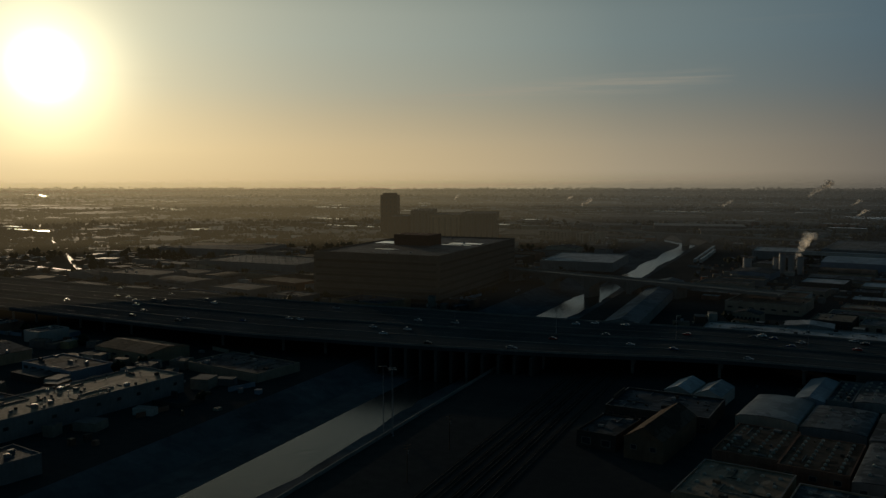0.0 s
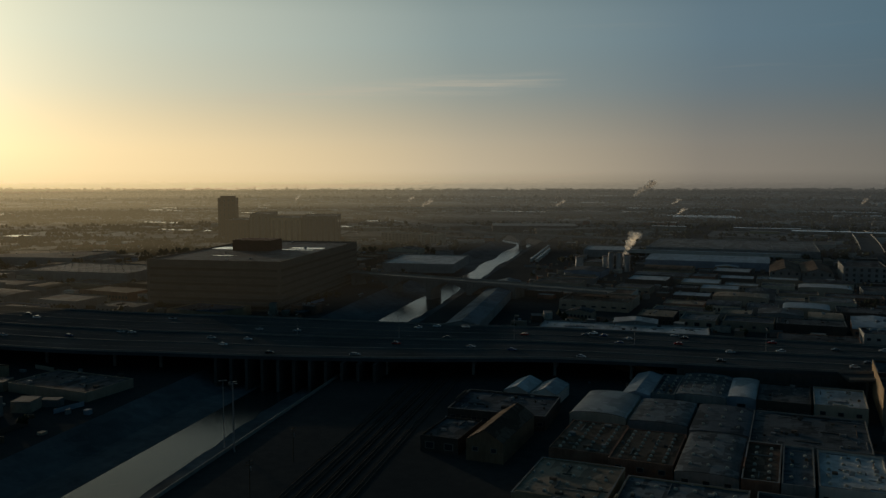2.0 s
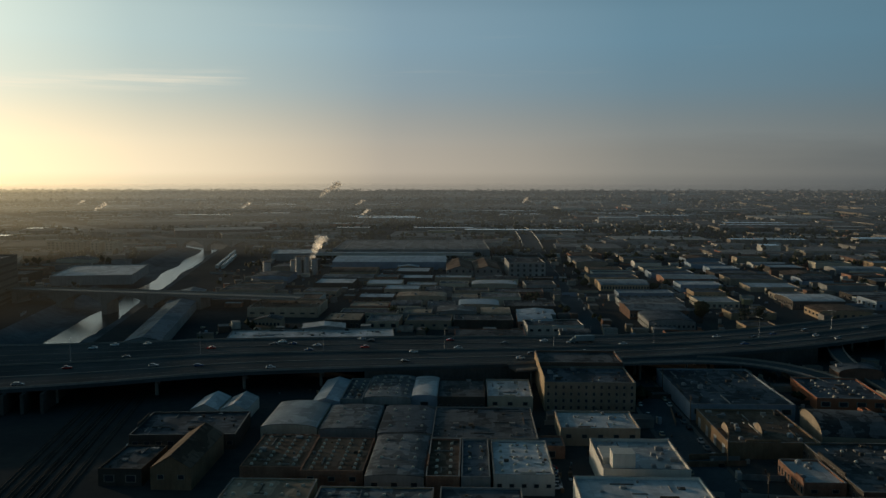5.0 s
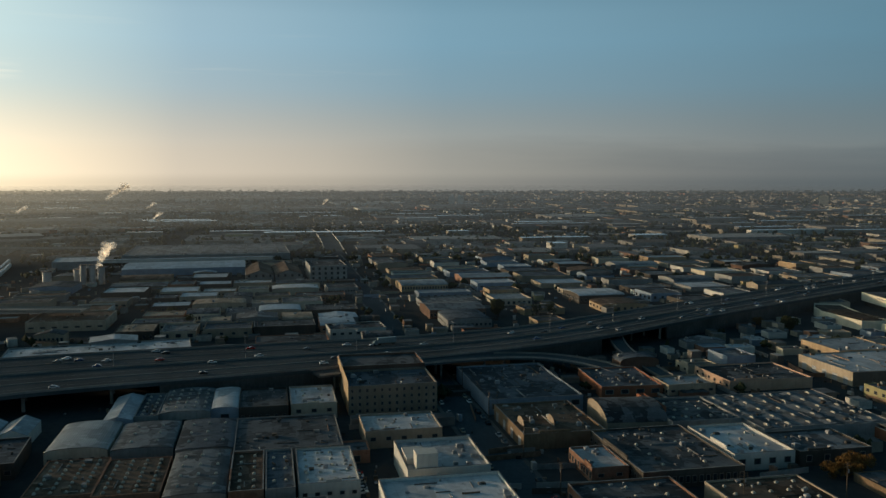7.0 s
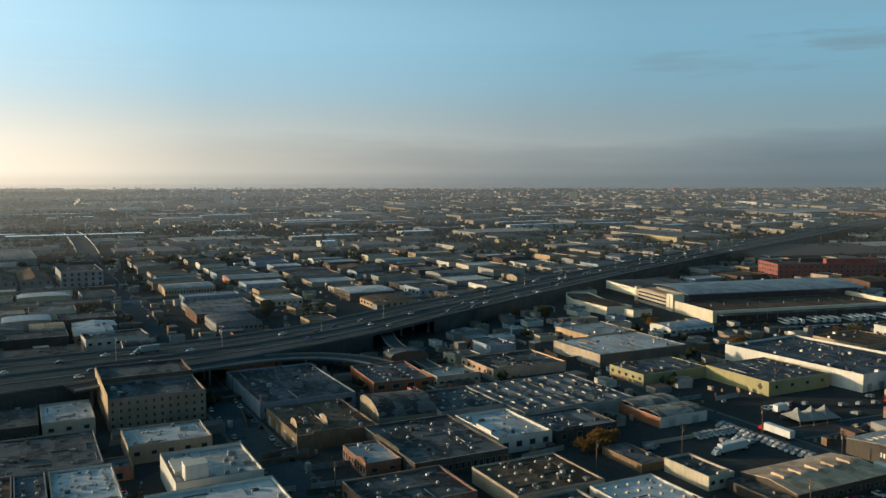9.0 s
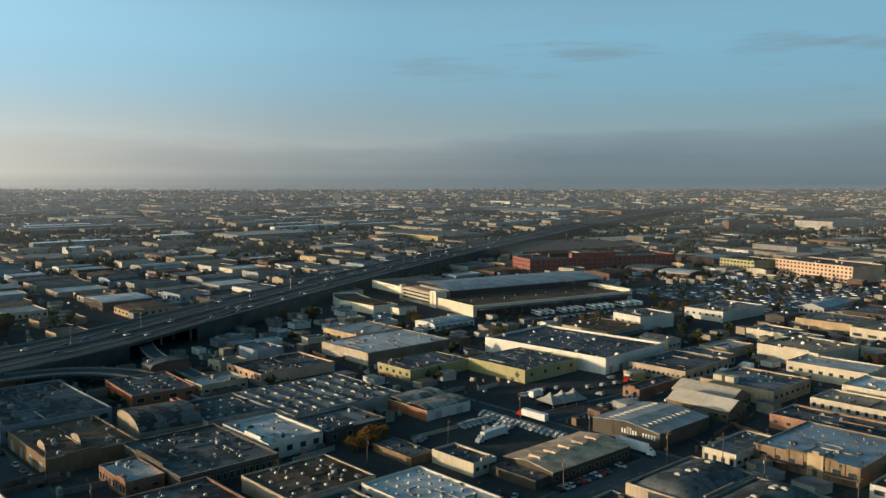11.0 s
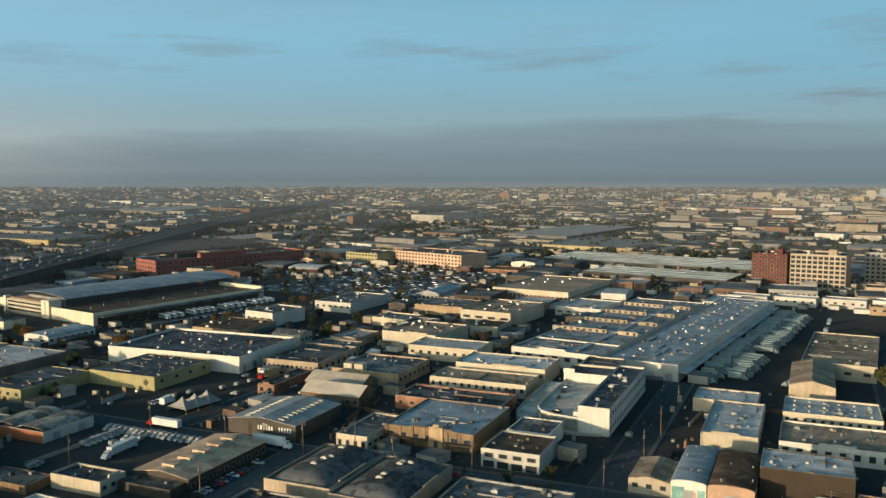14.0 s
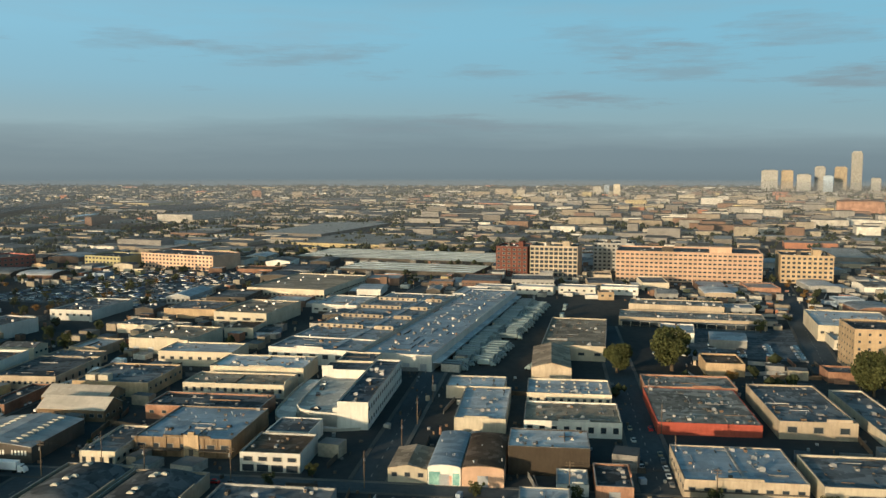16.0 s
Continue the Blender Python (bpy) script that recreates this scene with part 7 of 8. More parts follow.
def wires(x0, y0, x1, y1, z=11.6):
    cu = bpy.data.curves.new("power_line", "CURVE")
    cu.dimensions, cu.bevel_depth, cu.bevel_resolution = "3D", 0.03, 0
    for off in (-1.0, 0.0, 1.0):
        a = Vector((x0, y0, z))
        b = Vector((x1, y1, z))
        s = Vector((-(b - a).y, (b - a).x, 0)).normalized() * off
        sp = cu.splines.new("POLY")
        sp.points.add(8)
        for i in range(9):
            f = i / 8
            p = a.lerp(b, f) + s
            sp.points[i].co = (p.x, p.y, z - 1.2 * math.sin(math.pi * f), 1)
    cu.materials.append(M["rubber"])
    tagged(new("power_line", cu), "black power line hung between poles", "power line", "power lines")


for a, b in (((258.5, 166), (259, 130)), ((259, 130), (260, 101)), ((258.5, 166), (258, 200)), ((258, 200), (258, 236)), ((261, 57), (297, 51)), ((297, 51), (330, 50.5)), ((330, 50.5), (365, 49)), ((260, -8), (259, -52)), ((88.5, 250), (88.5, 290)), ((88.5, 290), (88.5, 340)), ((88.5, 340), (88.5, 390))):
    wires(*a, *b)


def marquee(x, y, w, d, h, rot):
    t = thing("marquee", x, y, 0, rot, "grey canvas marquee with three peaks", "tent")
    cloth = material("canvas", (0.26, 0.255, 0.24), 0.8, 0.1, 2.0, 0.3)
    for i in range(3):
        x0, x1 = w * i / 3, w * (i + 1) / 3
        bm = bmesh.new()
        ring = [(x0, 0, 2.2), (x1, 0, 2.2), (x1, d, 2.2), (x0, d, 2.2)]
        mid = [((p[0] + (x0 + x1) / 2 * 2) / 3, (p[1] + d) / 3, 3.0 + (h - 2.2) * 0.3) for p in ring]
        r0 = [bm.verts.new(p) for p in ring]
        r1 = [bm.verts.new(p) for p in mid]
        tip = bm.verts.new(((x0 + x1) / 2, d / 2, h))
        for k in range(4):
            j = (k + 1) % 4
            bm.faces.new((r0[k], r0[j], r1[j], r1[k]))
            bm.faces.new((r1[k], r1[j], tip))
        part("canopy", bm, cloth, t)
    for x1 in (0, w / 3, 2 * w / 3, w):
        for y1 in (0, d):
            part("tent_pole", box_bm(x1 - 0.06, y1 - 0.06, 0, x1 + 0.06, y1 + 0.06, 2.3), M["metal"], t)
    part("side_cloth", box_bm(0, d - 0.05, 0, w, d, 2.25), cloth, t)


marquee(280, 237, 20, 12, 6.5, -10)

# ---- the rest of the city ----
rng = random.Random(21)


def blocked(x, y, r):
    return near_freeway(x, y, r + 6) or abs(x - river_x(y)) < 52 + r or not is_free(x, y, r)


def in_sector(x, y, wide=36):
    a = math.degrees(math.atan2(x, y))
    return -33 - wide < a < 83 + wide


WALLS = ("tan", "cream", "greywall", "darkbrick", "brick", "buff", "darkwall", "greywall", "bluewall", "tan", "white", "darkwall")
ROOFS = ("tar", "grey", "darktar", "tar", "white_roof", "brown_roof", "grey", "zinc", "bluezinc", "grey")
LOOKS = {"tan": "tan stucco", "cream": "cream stucco", "white": "white stucco", "greywall": "grey block", "brick": "red brick", "darkbrick": "dark brick", "buff": "buff brick", "darkwall": "dark walled", "bluewall": "blue grey"}
ROOFLOOKS = {"tar": "dark tar roof", "grey": "grey roof", "darktar": "blackish roof", "white_roof": "white roof", "brown_roof": "brown roof", "zinc": "sheet metal roof", "bluezinc": "blue-grey sheet roof"}


def annex(b, wx, wy, rg):
    """A lower wing against one side, with a roof of its own."""
    w, d, h = rg.uniform(0.3, 0.8) * wx, rg.uniform(5, 11), rg.uniform(2.6, 3.6)
    u = rg.uniform(0, wx - w)
    y0, y1 = rg.choice(((-d, -0.02), (wy + 0.02, wy + d)))
    verts = [(px, py, pz) for pz in (0, h) for px, py in ((u, y0), (u + w, y0), (u + w, y1), (u, y1))]
    faces = [(4, 5, 6, 7), (0, 1, 5, 4), (1, 2, 6, 5), (2, 3, 7, 6), (3, 0, 4, 7)]
    part("annex", mesh_of("annex", verts, faces, [M[rg.choice(ROOFS)], M[rg.choice(WALLS)]], [0, 1, 1, 1, 1]), None, b)


claim(-150, 205, 76, 56)
claim(168, 212, 26, 34)
claim(312, -86, 18, 46)
claim(198, 205, 64, 54)
claim(268, 226, 80, 50)
claim(256, 158, 12, 100)
claim(184, 158, 74, 20)
claim(404, -60, 260, 100, -8)
claim(262, 46, 60, 20)
# middle distance: single buildings on their lots
for by in range(-330, 1150, 46):
    for bx in range(-700, 1100, 62):
        x, y = bx + rng.uniform(-6, 6) + 8, by + rng.uniform(-4, 4)
        d = math.hypot(x, y)
        if d < 215 or d > 1020 or not in_sector(x, y, 33):
            continue
        wx, wy = rng.uniform(24, 50), rng.uniform(18, 38)
        if blocked(x + wx / 2, y + wy / 2, 0.42 * max(wx, wy)):
            wx, wy = wx * 0.5, wy * 0.55
            if blocked(x + wx / 2, y + wy / 2, 0.45 * max(wx, wy)):
                continue
        wl, rf = rng.choice(WALLS), rng.choice(ROOFS)
        if x < -140:
            rf = rng.choice(("tar", "darktar", "brown_roof"))
        shp = rng.choice(("flat", "flat", "flat", "flat", "gable", "barrel"))
        mid = building(x, y, wx, wy, rng.uniform(3.6, 6.4), wl, rf, rot=rng.uniform(-2, 2), shape=shp, rise=rng.uniform(1.2, 2.4), along=rng.choice("xy"), parapet=rng.uniform(0.3, 0.9),
                 units=rng.choice((0, 1, 2)) if d < 700 else 0, vents=rng.choice((0, 1, 2)) if d < 350 else 0, coping="coping" if rng.random() < 0.35 else "",
                 label=f"low {LOOKS[wl]} industrial building with {ROOFLOOKS[rf]}", group="industrial buildings", seed=bx)
        if rng.random() < 0.75:
            annex(mid, wx, wy, rng)


def box_cloud(name, x, y, turn, wx, wy, h, label):
    """Many plain low buildings in one mesh: roof and four walls each."""
    n = len(x)
    c, s = np.cos(turn), np.sin(turn)
    corners = np.array([(-1, -1), (1, -1), (1, 1), (-1, 1)]) * 0.5
    verts = np.zeros((n, 8, 3))
    for k, (a, b) in enumerate(corners):
        dx, dy = wx * a, wy * b
        verts[:, k, 0] = verts[:, k + 4, 0] = x + dx * c - dy * s
        verts[:, k, 1] = verts[:, k + 4, 1] = y + dx * s + dy * c
        verts[:, k + 4, 2] = h
    base = np.array(((4, 5, 6, 7), (0, 1, 5, 4), (1, 2, 6, 5), (2, 3, 7, 6), (3, 0, 4, 7)))
    faces = (base[None] + 8 * np.arange(n)[:, None, None]).reshape(-1, 4)
    me = bpy.data.meshes.new(name)
    me.vertices.add(n * 8)
    me.vertices.foreach_set("co", verts.ravel())
    me.loops.add(len(faces) * 4)
    me.loops.foreach_set("vertex_index", faces.ravel())
    me.polygons.add(len(faces))
    me.polygons.foreach_set("loop_start", np.arange(len(faces)) * 4)
    me.materials.append(M["far_roof"])
    me.materials.append(M["far_wall"])
    me.polygons.foreach_set("material_index", np.tile([0, 1, 1, 1, 1], n))
    me.polygons.foreach_set("use_smooth", [False] * len(faces))
    me.update(calc_edges=True)
    tagged(new(name, me), label, "city", kind="stuff")


def city_mesh(name, label, r0, r1, cell, seed, hmax, keep=0.9, small=(0.3, 0.8), wide_share=0.08):
    """Low houses and sheds without number, one mesh; each stands on its own lot between streets."""
    rg2 = np.random.RandomState(seed)
    half = int(r1 / cell) + 1
    ii, jj = np.meshgrid(np.arange(-half, half), np.arange(-half, half))
    ii, jj = ii.ravel(), jj.ravel()
    rows_i, rows_j = rg2.rand(2 * half + 1) > 0.14, rg2.rand(2 * half + 1) > 0.2
    x = ii * cell + rg2.uniform(-0.45, 0.45, len(ii)) * cell
    y = jj * cell + rg2.uniform(-0.45, 0.45, len(ii)) * cell
    turn = np.where(x > 0.9 * y, radians(-11), np.where(x < -0.25 * y, radians(20), 0.0))
    d = np.hypot(x, y)
    az = np.degrees(np.arctan2(x, y))
    # whole neighbourhoods are denser or greener than others
    hood = np.sin(x / 230.0 + 1.3) * np.sin(y / 170.0) + 0.5 * np.sin(x / 90.0 - y / 130.0)
    ok = (d > r0) & (d < r1) & (az > -66) & (az < 116) & (rg2.rand(len(ii)) < keep * (1 + 0.35 * hood)) & rows_i[ii + half] & rows_j[jj + half]
    ok &= np.abs(x - (-165 - 0.165 * y - 0.75 * np.maximum(0, y - 1180))) > 70
    x, y, turn = x[ok], y[ok], turn[ok]
    near = np.array([near_freeway(a, b, cell * 0.7) for a, b in zip(x, y)]) if r0 < 2200 else np.zeros(len(x), bool)
    clash = np.array([not is_free(a, b, cell * 0.4) for a, b in zip(x, y)]) if r0 < 1300 else np.zeros(len(x), bool)
    good = ~(near | clash)
    x, y, turn = x[good], y[good], turn[good]
    n = len(x)
    wx, wy = cell * rg2.uniform(*small, n), cell * rg2.uniform(*small, n)
    h = 2.8 + (hmax - 2.8) * rg2.rand(n) ** 1.6
    wide = rg2.rand(n) < wide_share
    wx[wide] *= rg2.uniform(1.8, 5.0, wide.sum())
    wy[wide] *= rg2.uniform(1.5, 3.0, wide.sum())
    h[wide] += rg2.uniform(0.5, 3.0, wide.sum())
    tall = rg2.rand(n) < 0.015
    h[tall] *= rg2.uniform(1.3, 2.4, tall.sum())
    box_cloud(name, x, y, turn, wx, wy, h, label)


city_mesh("small_sheds", "small sheds and lean-tos packed between the warehouses", 290, 1010, 13, 8, 5.0, 0.6, (0.3, 0.75), 0.0)
city_mesh("far_warehouses", "long low warehouses among the far houses", 1010, 3000, 58, 12, 8.0, 0.85, (0.35, 1.15), 0.10)
city_mesh("far_city", "endless low sheds and houses of the city", 1000, 2100, 25, 3, 5.4, 0.74, (0.25, 0.85), 0.08)
city_mesh("farther_city", "endless low houses towards the horizon", 2100, 3600, 31, 4, 6.0, 0.6, (0.25, 0.95), 0.10)
city_mesh("farthest_city", "hazy low houses at the horizon", 3600, 8800, 46, 5, 7.5, 0.5, (0.25, 0.9), 0.08)


def midtown(n, seed):
    """Taller pale blocks crowd together on the way to the towers."""
    rg2 = np.random.RandomState(seed)
    az, d = np.radians(rg2.triangular(78, 100, 116, n)), rg2.uniform(1250, 3600, n)
    x, y = d * np.sin(az), d * np.cos(az)
    ok = np.array([not near_freeway(a, b, 40) for a, b in zip(x, y)])
    x, y = x[ok], y[ok]
    k = len(x)
    box_cloud("midtown_blocks", x, y, np.full(k, radians(-11)), rg2.uniform(14, 40, k), rg2.uniform(16, 60, k), 6 + 14 * rg2.rand(k) ** 1.7, "crowded pale blocks towards the high-rise towers")


midtown(420, 41)


def tree_mesh(name, label, r0, r1, n, seed, size, clumps=3, sector=(-66, 116)):
    """Far street trees as clumps of uneven leaf masses, one mesh."""
    rg2 = np.random.RandomState(seed)
    az = np.radians(rg2.uniform(*sector, n))
    d = np.sqrt(rg2.uniform(r0 ** 2, r1 ** 2, n))
    x, y = d * np.sin(az), d * np.cos(az)
    # trees stand in rows and groves
    ok = rg2.rand(n) < 0.55 + 0.45 * np.sin(x / 140.0 + np.sin(y / 61.0)) * np.sin(y / 110.0 + 0.7)
    x, y = x[ok], y[ok]
    ok = np.abs(x - (-165 - 0.165 * y - 0.75 * np.maximum(0, y - 1180))) > 60
    if r0 < 2200:
        ok &= np.array([not (near_freeway(a, b, 8) or (math.hypot(a, b) < 1050 and not is_free(a, b, 3))) for a, b in zip(x, y)])
    x, y = x[ok], y[ok]
    n = len(x)
    s = size * rg2.uniform(0.6, 1.4, n)[:, None, None]
    at = np.stack([x, y, np.zeros(n)], 1)[:, None, :] + rg2.normal(0, 0.45, (n, clumps, 3)) * s * (1, 1, 0.5) + s * np.array([0, 0, 1.0]) * rg2.uniform(0.8, 1.5, (n, clumps, 1))
    oct6 = np.array([(1, 0, 0), (0, 1, 0), (-1, 0, 0), (0, -1, 0), (0, 0, 1), (0, 0, -1)], float)
    pts = at[:, :, None, :] + oct6[None, None] * s[:, :, None] * rg2.uniform(0.45, 0.95, (n, clumps, 6, 1))
    tri = np.array(((0, 1, 4), (1, 2, 4), (2, 3, 4), (3, 0, 4), (1, 0, 5), (2, 1, 5), (3, 2, 5), (0, 3, 5)))
    faces = (tri[None] + 6 * np.arange(n * clumps)[:, None, None]).reshape(-1, 3)
    me = bpy.data.meshes.new(name)
    me.vertices.add(n * clumps * 6)
    me.vertices.foreach_set("co", pts.ravel())
    me.loops.add(len(faces) * 3)
    me.loops.foreach_set("vertex_index", faces.ravel())
    me.polygons.add(len(faces))
    me.polygons.foreach_set("loop_start", np.arange(len(faces)) * 3)
    me.materials.append(M["far_leaf"])
    me.polygons.foreach_set("use_smooth", [False] * len(faces))
    me.update(calc_edges=True)
    tagged(new(name, me), label, "trees", kind="stuff")


tree_mesh("city_trees", "dark street trees among the buildings", 330, 1100, 2600, 6, 2.6, 5)
tree_mesh("grove_trees", "dark groves across the river", 760, 2200, 4600, 16, 4.0, 5, (-68, -36))
tree_mesh("far_trees", "dark trees scattered over the far city", 1000, 2400, 30000, 7, 3.3)
tree_mesh("farther_trees", "dark trees scattered over the far city", 2400, 8000, 42000, 9, 5.6, 2)

# ---- yard clutter: crates, skips, pallets and fences too many to count ----
def clutter(name, label, n, seed, area, mats, size):
    rg2 = random.Random(seed)
    verts, faces, idx = [], [], []
    tries = 0
    while n and tries < 60000:
        tries += 1
        x, y = rg2.uniform(area[0], area[2]), rg2.uniform(area[1], area[3])
        if not in_sector(x, y, 30) or math.hypot(x, y) < 200 or near_freeway(x, y, 2) or abs(x - river_x(y)) < 50 or not is_free(x, y, 1.6):
            continue
        n -= 1
        w, d, h = (size * rg2.uniform(0.3, 1.2) for _ in range(3))
        if rg2.random() < 0.16:
            w, d, h = rg2.uniform(8, 26), 0.15, 2.0
        a = rg2.choice((0, 0, 1.571)) + rg2.gauss(0, 0.12)
        c, s = math.cos(a), math.sin(a)
        k = len(verts)
        for z in (0, h):
            for u, v in ((-1, -1), (1, -1), (1, 1), (-1, 1)):
                px, py = u * w / 2, v * d / 2
                verts.append((x + px * c - py * s, y + px * s + py * c, z))
        m = rg2.randrange(len(mats))
        for f in ((4, 5, 6, 7), (0, 1, 5, 4), (1, 2, 6, 5), (2, 3, 7, 6), (3, 0, 4, 7)):
            faces.append(tuple(k + i for i in f))
            idx.append(m)
    tagged(new(name, mesh_of(name, verts, faces, mats, idx)), label, "clutter", kind="stuff")


clutter("yard_clutter", "crates skips pallets and fences scattered in the yards", 1100, 31, (-140, -190, 460, 440), [M["metal"], M["steel"], M["darkwall"], M["steel"], M["darkwall"], M["old_metal"]], 1.2)
clutter("far_yard_clutter", "containers and fences scattered in far yards", 1600, 32, (-500, -260, 980, 1000), [M["metal"], M["steel"], M["tan"], M["bluewall"], M["greywall"], M["darkwall"], M["brick"]], 2.6)


def roof_clutter():
    """Pipes, ducts, hatches, low walls and old plinths on the near roofs."""
    rg2 = random.Random(77)
    verts, faces, idx = [], [], []
    roofs = [o for o in scene.objects if o.name.split(".")[0] == "roof" and o.parent and o.parent.location.length < 640 and len(o.data.polygons) == 6]
    for o in roofs:
        xs = [v.co.x for v in o.data.vertices]
        ys = [v.co.y for v in o.data.vertices]
        z = max(v.co.z for v in o.data.vertices)
        m = o.parent.matrix_basis
        near = o.parent.location.length < 420
        for _ in range(int((max(xs) - min(xs)) * (max(ys) - min(ys)) / (48 if near else 90))):
            kind = rg2.random()
            if kind < 0.28:
                w, d, h = rg2.choice(((0.25, rg2.uniform(2, 9), 0.25), (rg2.uniform(2, 9), 0.25, 0.25)))
            elif kind < 0.36:
                w, d, h = rg2.choice(((0.3, rg2.uniform(5, 16), 0.5), (rg2.uniform(5, 16), 0.3, 0.5)))
            elif kind < 0.8:
                w, d, h = rg2.uniform(0.4, 1.2), rg2.uniform(0.4, 1.2), rg2.uniform(0.3, 0.9)
            else:
                w, d, h = rg2.uniform(1.0, 2.6), rg2.uniform(0.8, 2.0), rg2.uniform(0.4, 1.2)
            x, y = rg2.uniform(min(xs) + 0.6, max(xs) - 1), rg2.uniform(min(ys) + 0.6, max(ys) - 1)
            if x + w > max(xs) - 0.1 or y + d > max(ys) - 0.1:
                continue
            k = len(verts)
            for zz in (z - 0.02, z + h):
                for px, py in ((x, y), (x + w, y), (x + w, y + d), (x, y + d)):
                    verts.append(tuple(m @ Vector((px, py, zz))))
            mi = rg2.choice((0, 0, 0, 1, 2, 2, 3))
            for f in ((4, 5, 6, 7), (0, 1, 5, 4), (1, 2, 6, 5), (2, 3, 7, 6), (3, 0, 4, 7)):
                faces.append(tuple(k + i for i in f))
                idx.append(mi)
    tagged(new("roof_clutter", mesh_of("roof_clutter", verts, faces, [M["old_metal"], M["coping"], M["darkwall"], M["steel"]], idx)), "pipes ducts and boxes on the flat roofs", "clutter", kind="stuff")


roof_clutter()

# ---- distant towers ----
def tower(x, y, w, d, h, mat, rot, label):
    b = thing("skyscraper", x, y, 0, rot, label, "skyscraper", "distant towers")
    part("shaft", box_bm(0, 0, 0, w, d, h), M[mat], b)
    part("crown", box_bm(w * 0.12, d * 0.12, h, w * 0.88, d * 0.88, h * 1.04), M[mat], b)
    k = max(2, int(d / 18))
    for i in range(k):
        part("window_band", box_bm(-0.5, d * (i + 0.2) / k, 8, -0.02, d * (i + 0.75) / k, h * 0.97), M["glass"], b)


def skyline(px, width, height, dist, mat, label):
    """A far tower on the bearing px (degrees from the y axis)."""
    a = radians(px)
    tower(dist * math.sin(a), dist * math.cos(a), width * 0.8, width, height, mat, -px - 0, label)


for bearing, w, h, dist, mt in ((103.15, 90, 94, 4300, "greywall"), (104.3, 66, 93, 4350, "dimtan"), (105.2, 74, 76, 4200, "greywall"), (106.2, 56, 110, 4300, "greywall"), (106.7, 50, 70, 4200, "bluewall"), (107.3, 66, 108, 4350, "dimtan"), (108.2, 58, 176, 4400, "greywall"), (109.3, 50, 60, 4300, "greywall")):
    skyline(bearing, w, h, dist, mt, "pale high-rise tower on the hazy skyline")
for bearing, w, h, dist, mt in ((86.4, 80, 24, 3300, "tan"), (87.8, 34, 30, 2900, "greycream"), (92.8, 36, 34, 3300, "greycream"), (93.5, 24, 40, 3320, "bluewall"), (94.1, 30, 44, 3200, "cream"), (95.6, 50, 22, 2700, "tan"), (98.2, 60, 22, 2700, "cream"), (99.6, 70, 24, 2400, "white"), (101.8, 60, 24, 2300, "tan"), (107.5, 120, 30, 2100, "brick"), (11.8, 26, 28, 2900, "white"), (12.4, 26, 28, 2900, "white"), (35.0, 34, 34, 2900, "cream"), (70.4, 40, 26, 3000, "brick"), (73.0, 40, 24, 2900, "tan")):
    skyline(bearing, w, h, dist, mt, "pale mid-rise block far off in the haze")


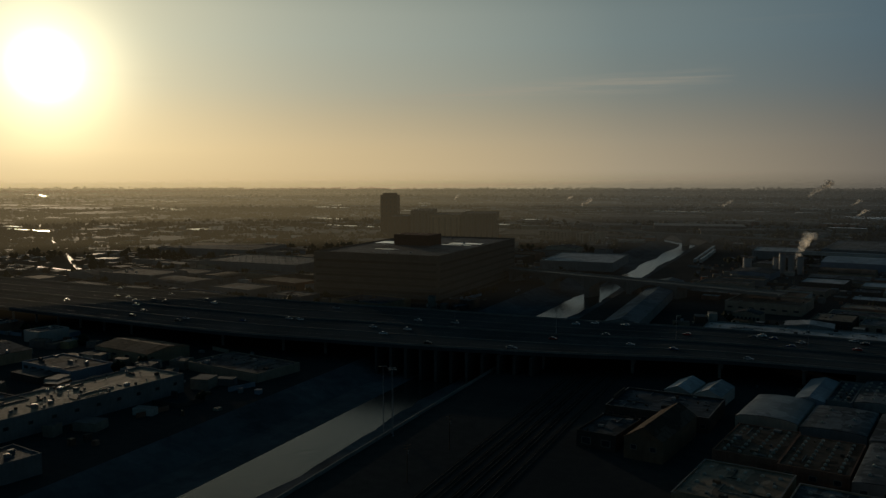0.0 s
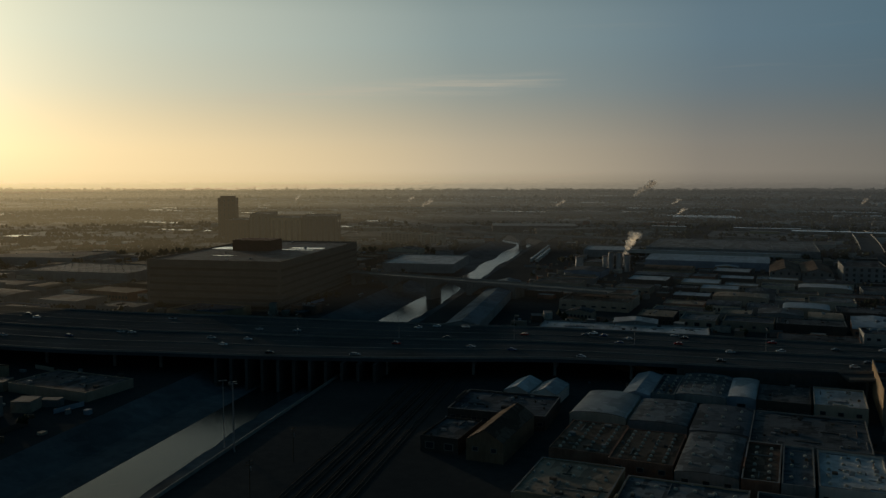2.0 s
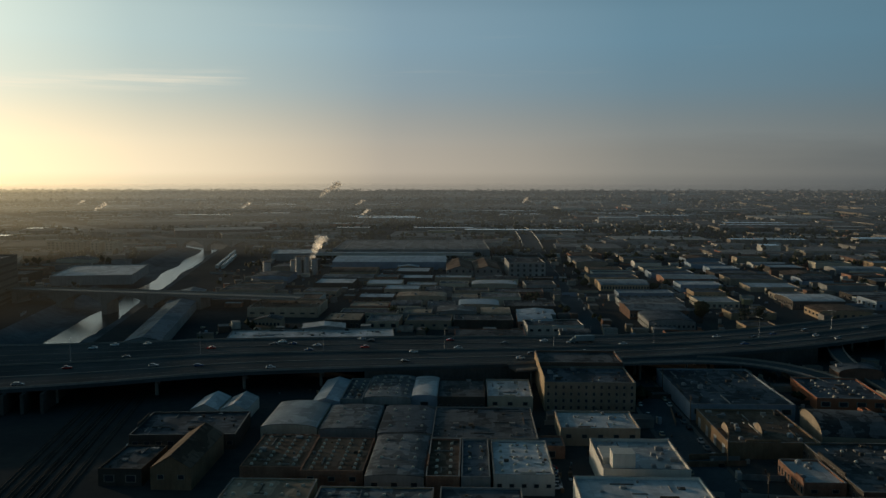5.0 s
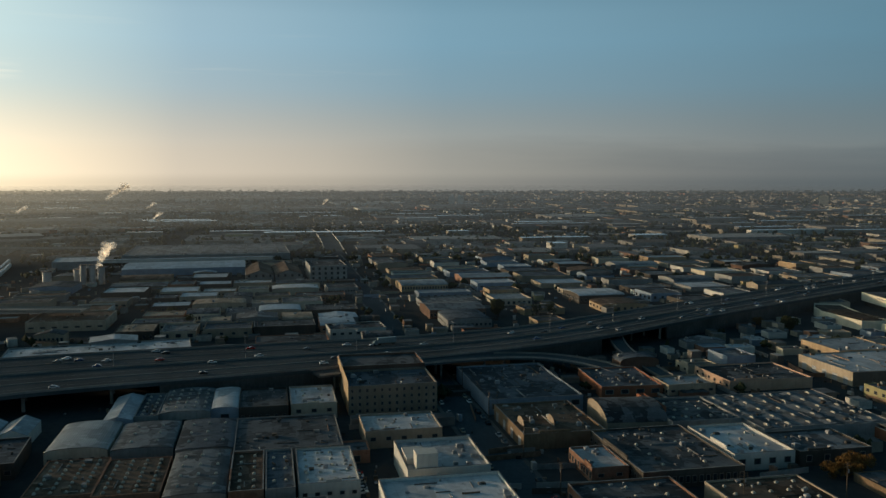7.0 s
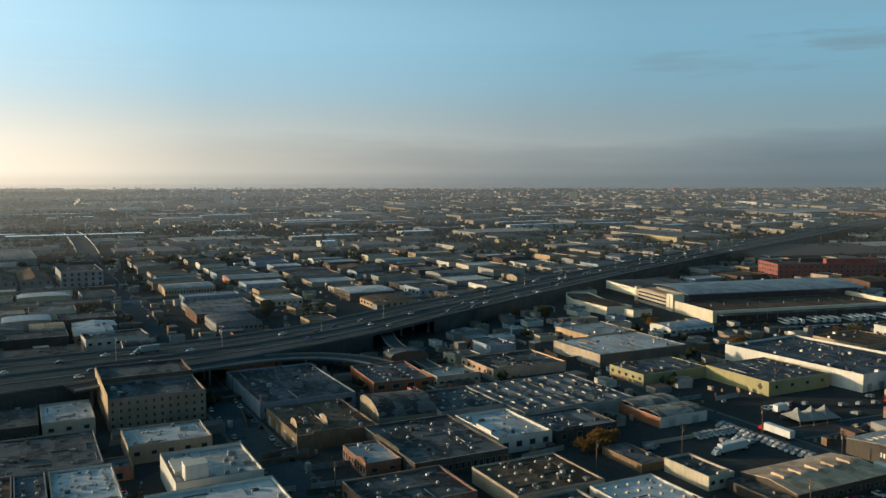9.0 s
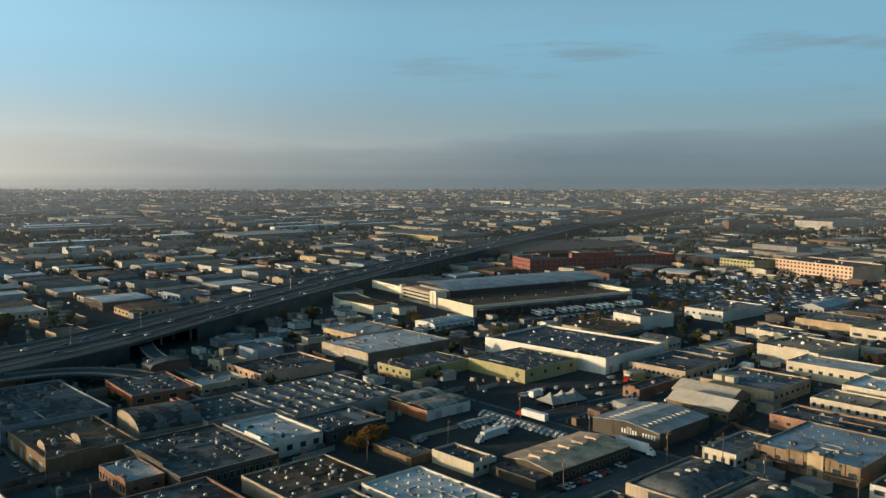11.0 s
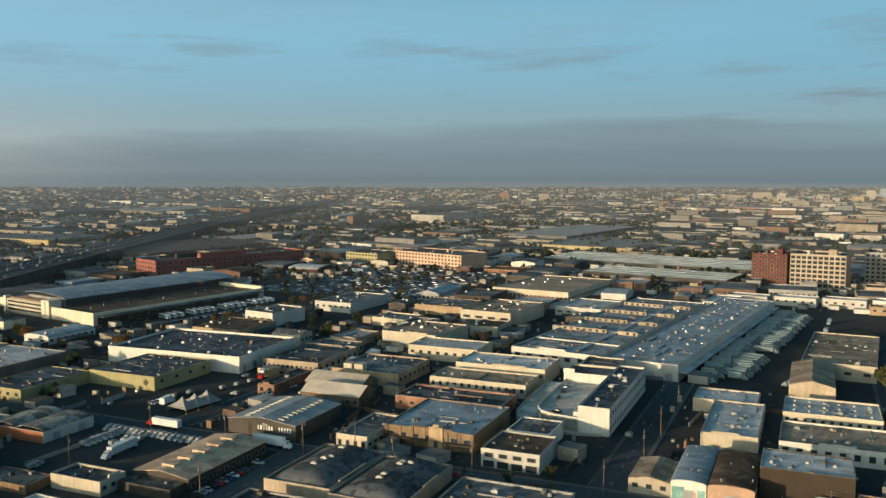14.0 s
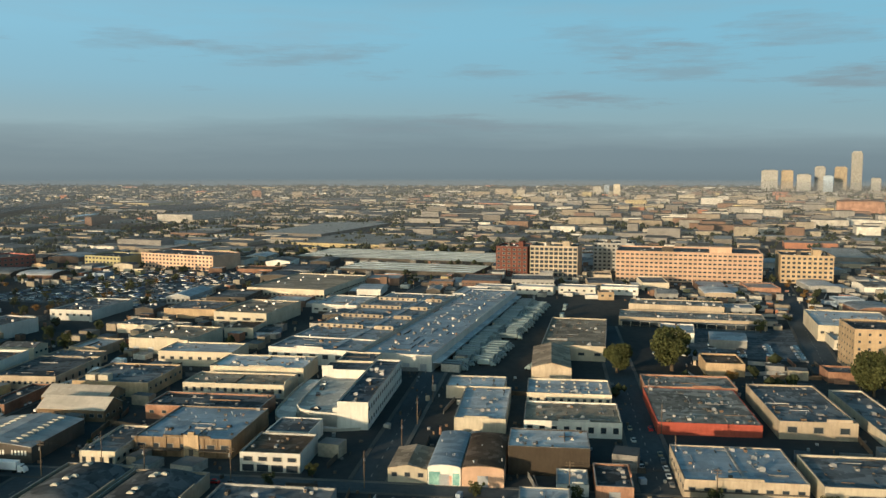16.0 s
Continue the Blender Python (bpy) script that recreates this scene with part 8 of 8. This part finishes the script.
# ---- hazy distance, painted as glowing rings ----
def haze_glow_ring(name, radius, top, amount, label, stops):
    """A glowing ring paints distance haze, thin at its top; warm towards the sun."""
    m = bpy.data.materials.new(name)
    m.use_nodes = True
    n = Net(m.node_tree)
    n.nodes.clear()
    pos = n.add("ShaderNodeNewGeometry").outputs["Position"]
    z = n.add("ShaderNodeSeparateXYZ", {0: pos}).outputs[2]
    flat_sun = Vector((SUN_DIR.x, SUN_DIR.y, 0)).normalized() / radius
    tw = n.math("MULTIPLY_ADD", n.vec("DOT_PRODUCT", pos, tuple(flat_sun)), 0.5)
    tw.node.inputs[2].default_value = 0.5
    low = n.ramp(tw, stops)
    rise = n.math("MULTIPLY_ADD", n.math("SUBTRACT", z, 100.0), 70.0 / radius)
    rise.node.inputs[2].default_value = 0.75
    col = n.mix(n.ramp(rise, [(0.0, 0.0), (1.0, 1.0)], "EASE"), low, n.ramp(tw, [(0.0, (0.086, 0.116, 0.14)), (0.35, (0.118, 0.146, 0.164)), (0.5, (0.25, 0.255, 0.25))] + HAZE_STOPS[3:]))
    # emission stands in for light scattered by the air
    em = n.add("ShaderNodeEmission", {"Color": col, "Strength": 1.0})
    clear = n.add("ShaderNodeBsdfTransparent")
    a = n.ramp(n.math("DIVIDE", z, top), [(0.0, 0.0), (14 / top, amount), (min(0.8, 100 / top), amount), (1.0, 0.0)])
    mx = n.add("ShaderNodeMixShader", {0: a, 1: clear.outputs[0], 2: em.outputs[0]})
    n.add("ShaderNodeOutputMaterial", {"Surface": mx.outputs[0]})
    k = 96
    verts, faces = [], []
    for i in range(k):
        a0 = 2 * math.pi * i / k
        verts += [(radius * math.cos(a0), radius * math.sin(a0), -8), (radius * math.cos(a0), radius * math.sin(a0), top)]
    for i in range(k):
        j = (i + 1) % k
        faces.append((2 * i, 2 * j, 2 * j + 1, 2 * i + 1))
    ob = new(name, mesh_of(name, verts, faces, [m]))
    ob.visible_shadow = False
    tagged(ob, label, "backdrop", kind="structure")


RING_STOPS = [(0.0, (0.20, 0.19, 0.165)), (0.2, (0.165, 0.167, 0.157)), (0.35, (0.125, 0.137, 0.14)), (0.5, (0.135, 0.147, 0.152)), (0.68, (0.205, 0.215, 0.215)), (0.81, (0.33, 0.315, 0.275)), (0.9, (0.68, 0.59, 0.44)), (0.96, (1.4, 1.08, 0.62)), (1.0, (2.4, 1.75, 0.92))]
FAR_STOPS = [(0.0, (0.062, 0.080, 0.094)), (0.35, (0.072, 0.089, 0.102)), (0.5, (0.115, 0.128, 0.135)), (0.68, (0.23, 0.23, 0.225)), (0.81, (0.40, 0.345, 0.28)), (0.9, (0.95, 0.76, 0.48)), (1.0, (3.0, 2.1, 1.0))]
# the low ring adds a glowing veil nearer in, brightest towards the sun
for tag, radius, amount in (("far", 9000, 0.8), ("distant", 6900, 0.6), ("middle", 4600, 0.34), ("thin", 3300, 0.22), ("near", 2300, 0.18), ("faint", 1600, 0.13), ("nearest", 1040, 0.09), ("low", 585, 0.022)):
    haze_glow_ring("backdrop_" + tag, radius, 100 + 0.024 * radius if radius > 4000 else 101 * (1 - radius / 9000), amount, "glowing ring painting thin bluish haze over the far city", RING_STOPS if radius < 4000 else FAR_STOPS)
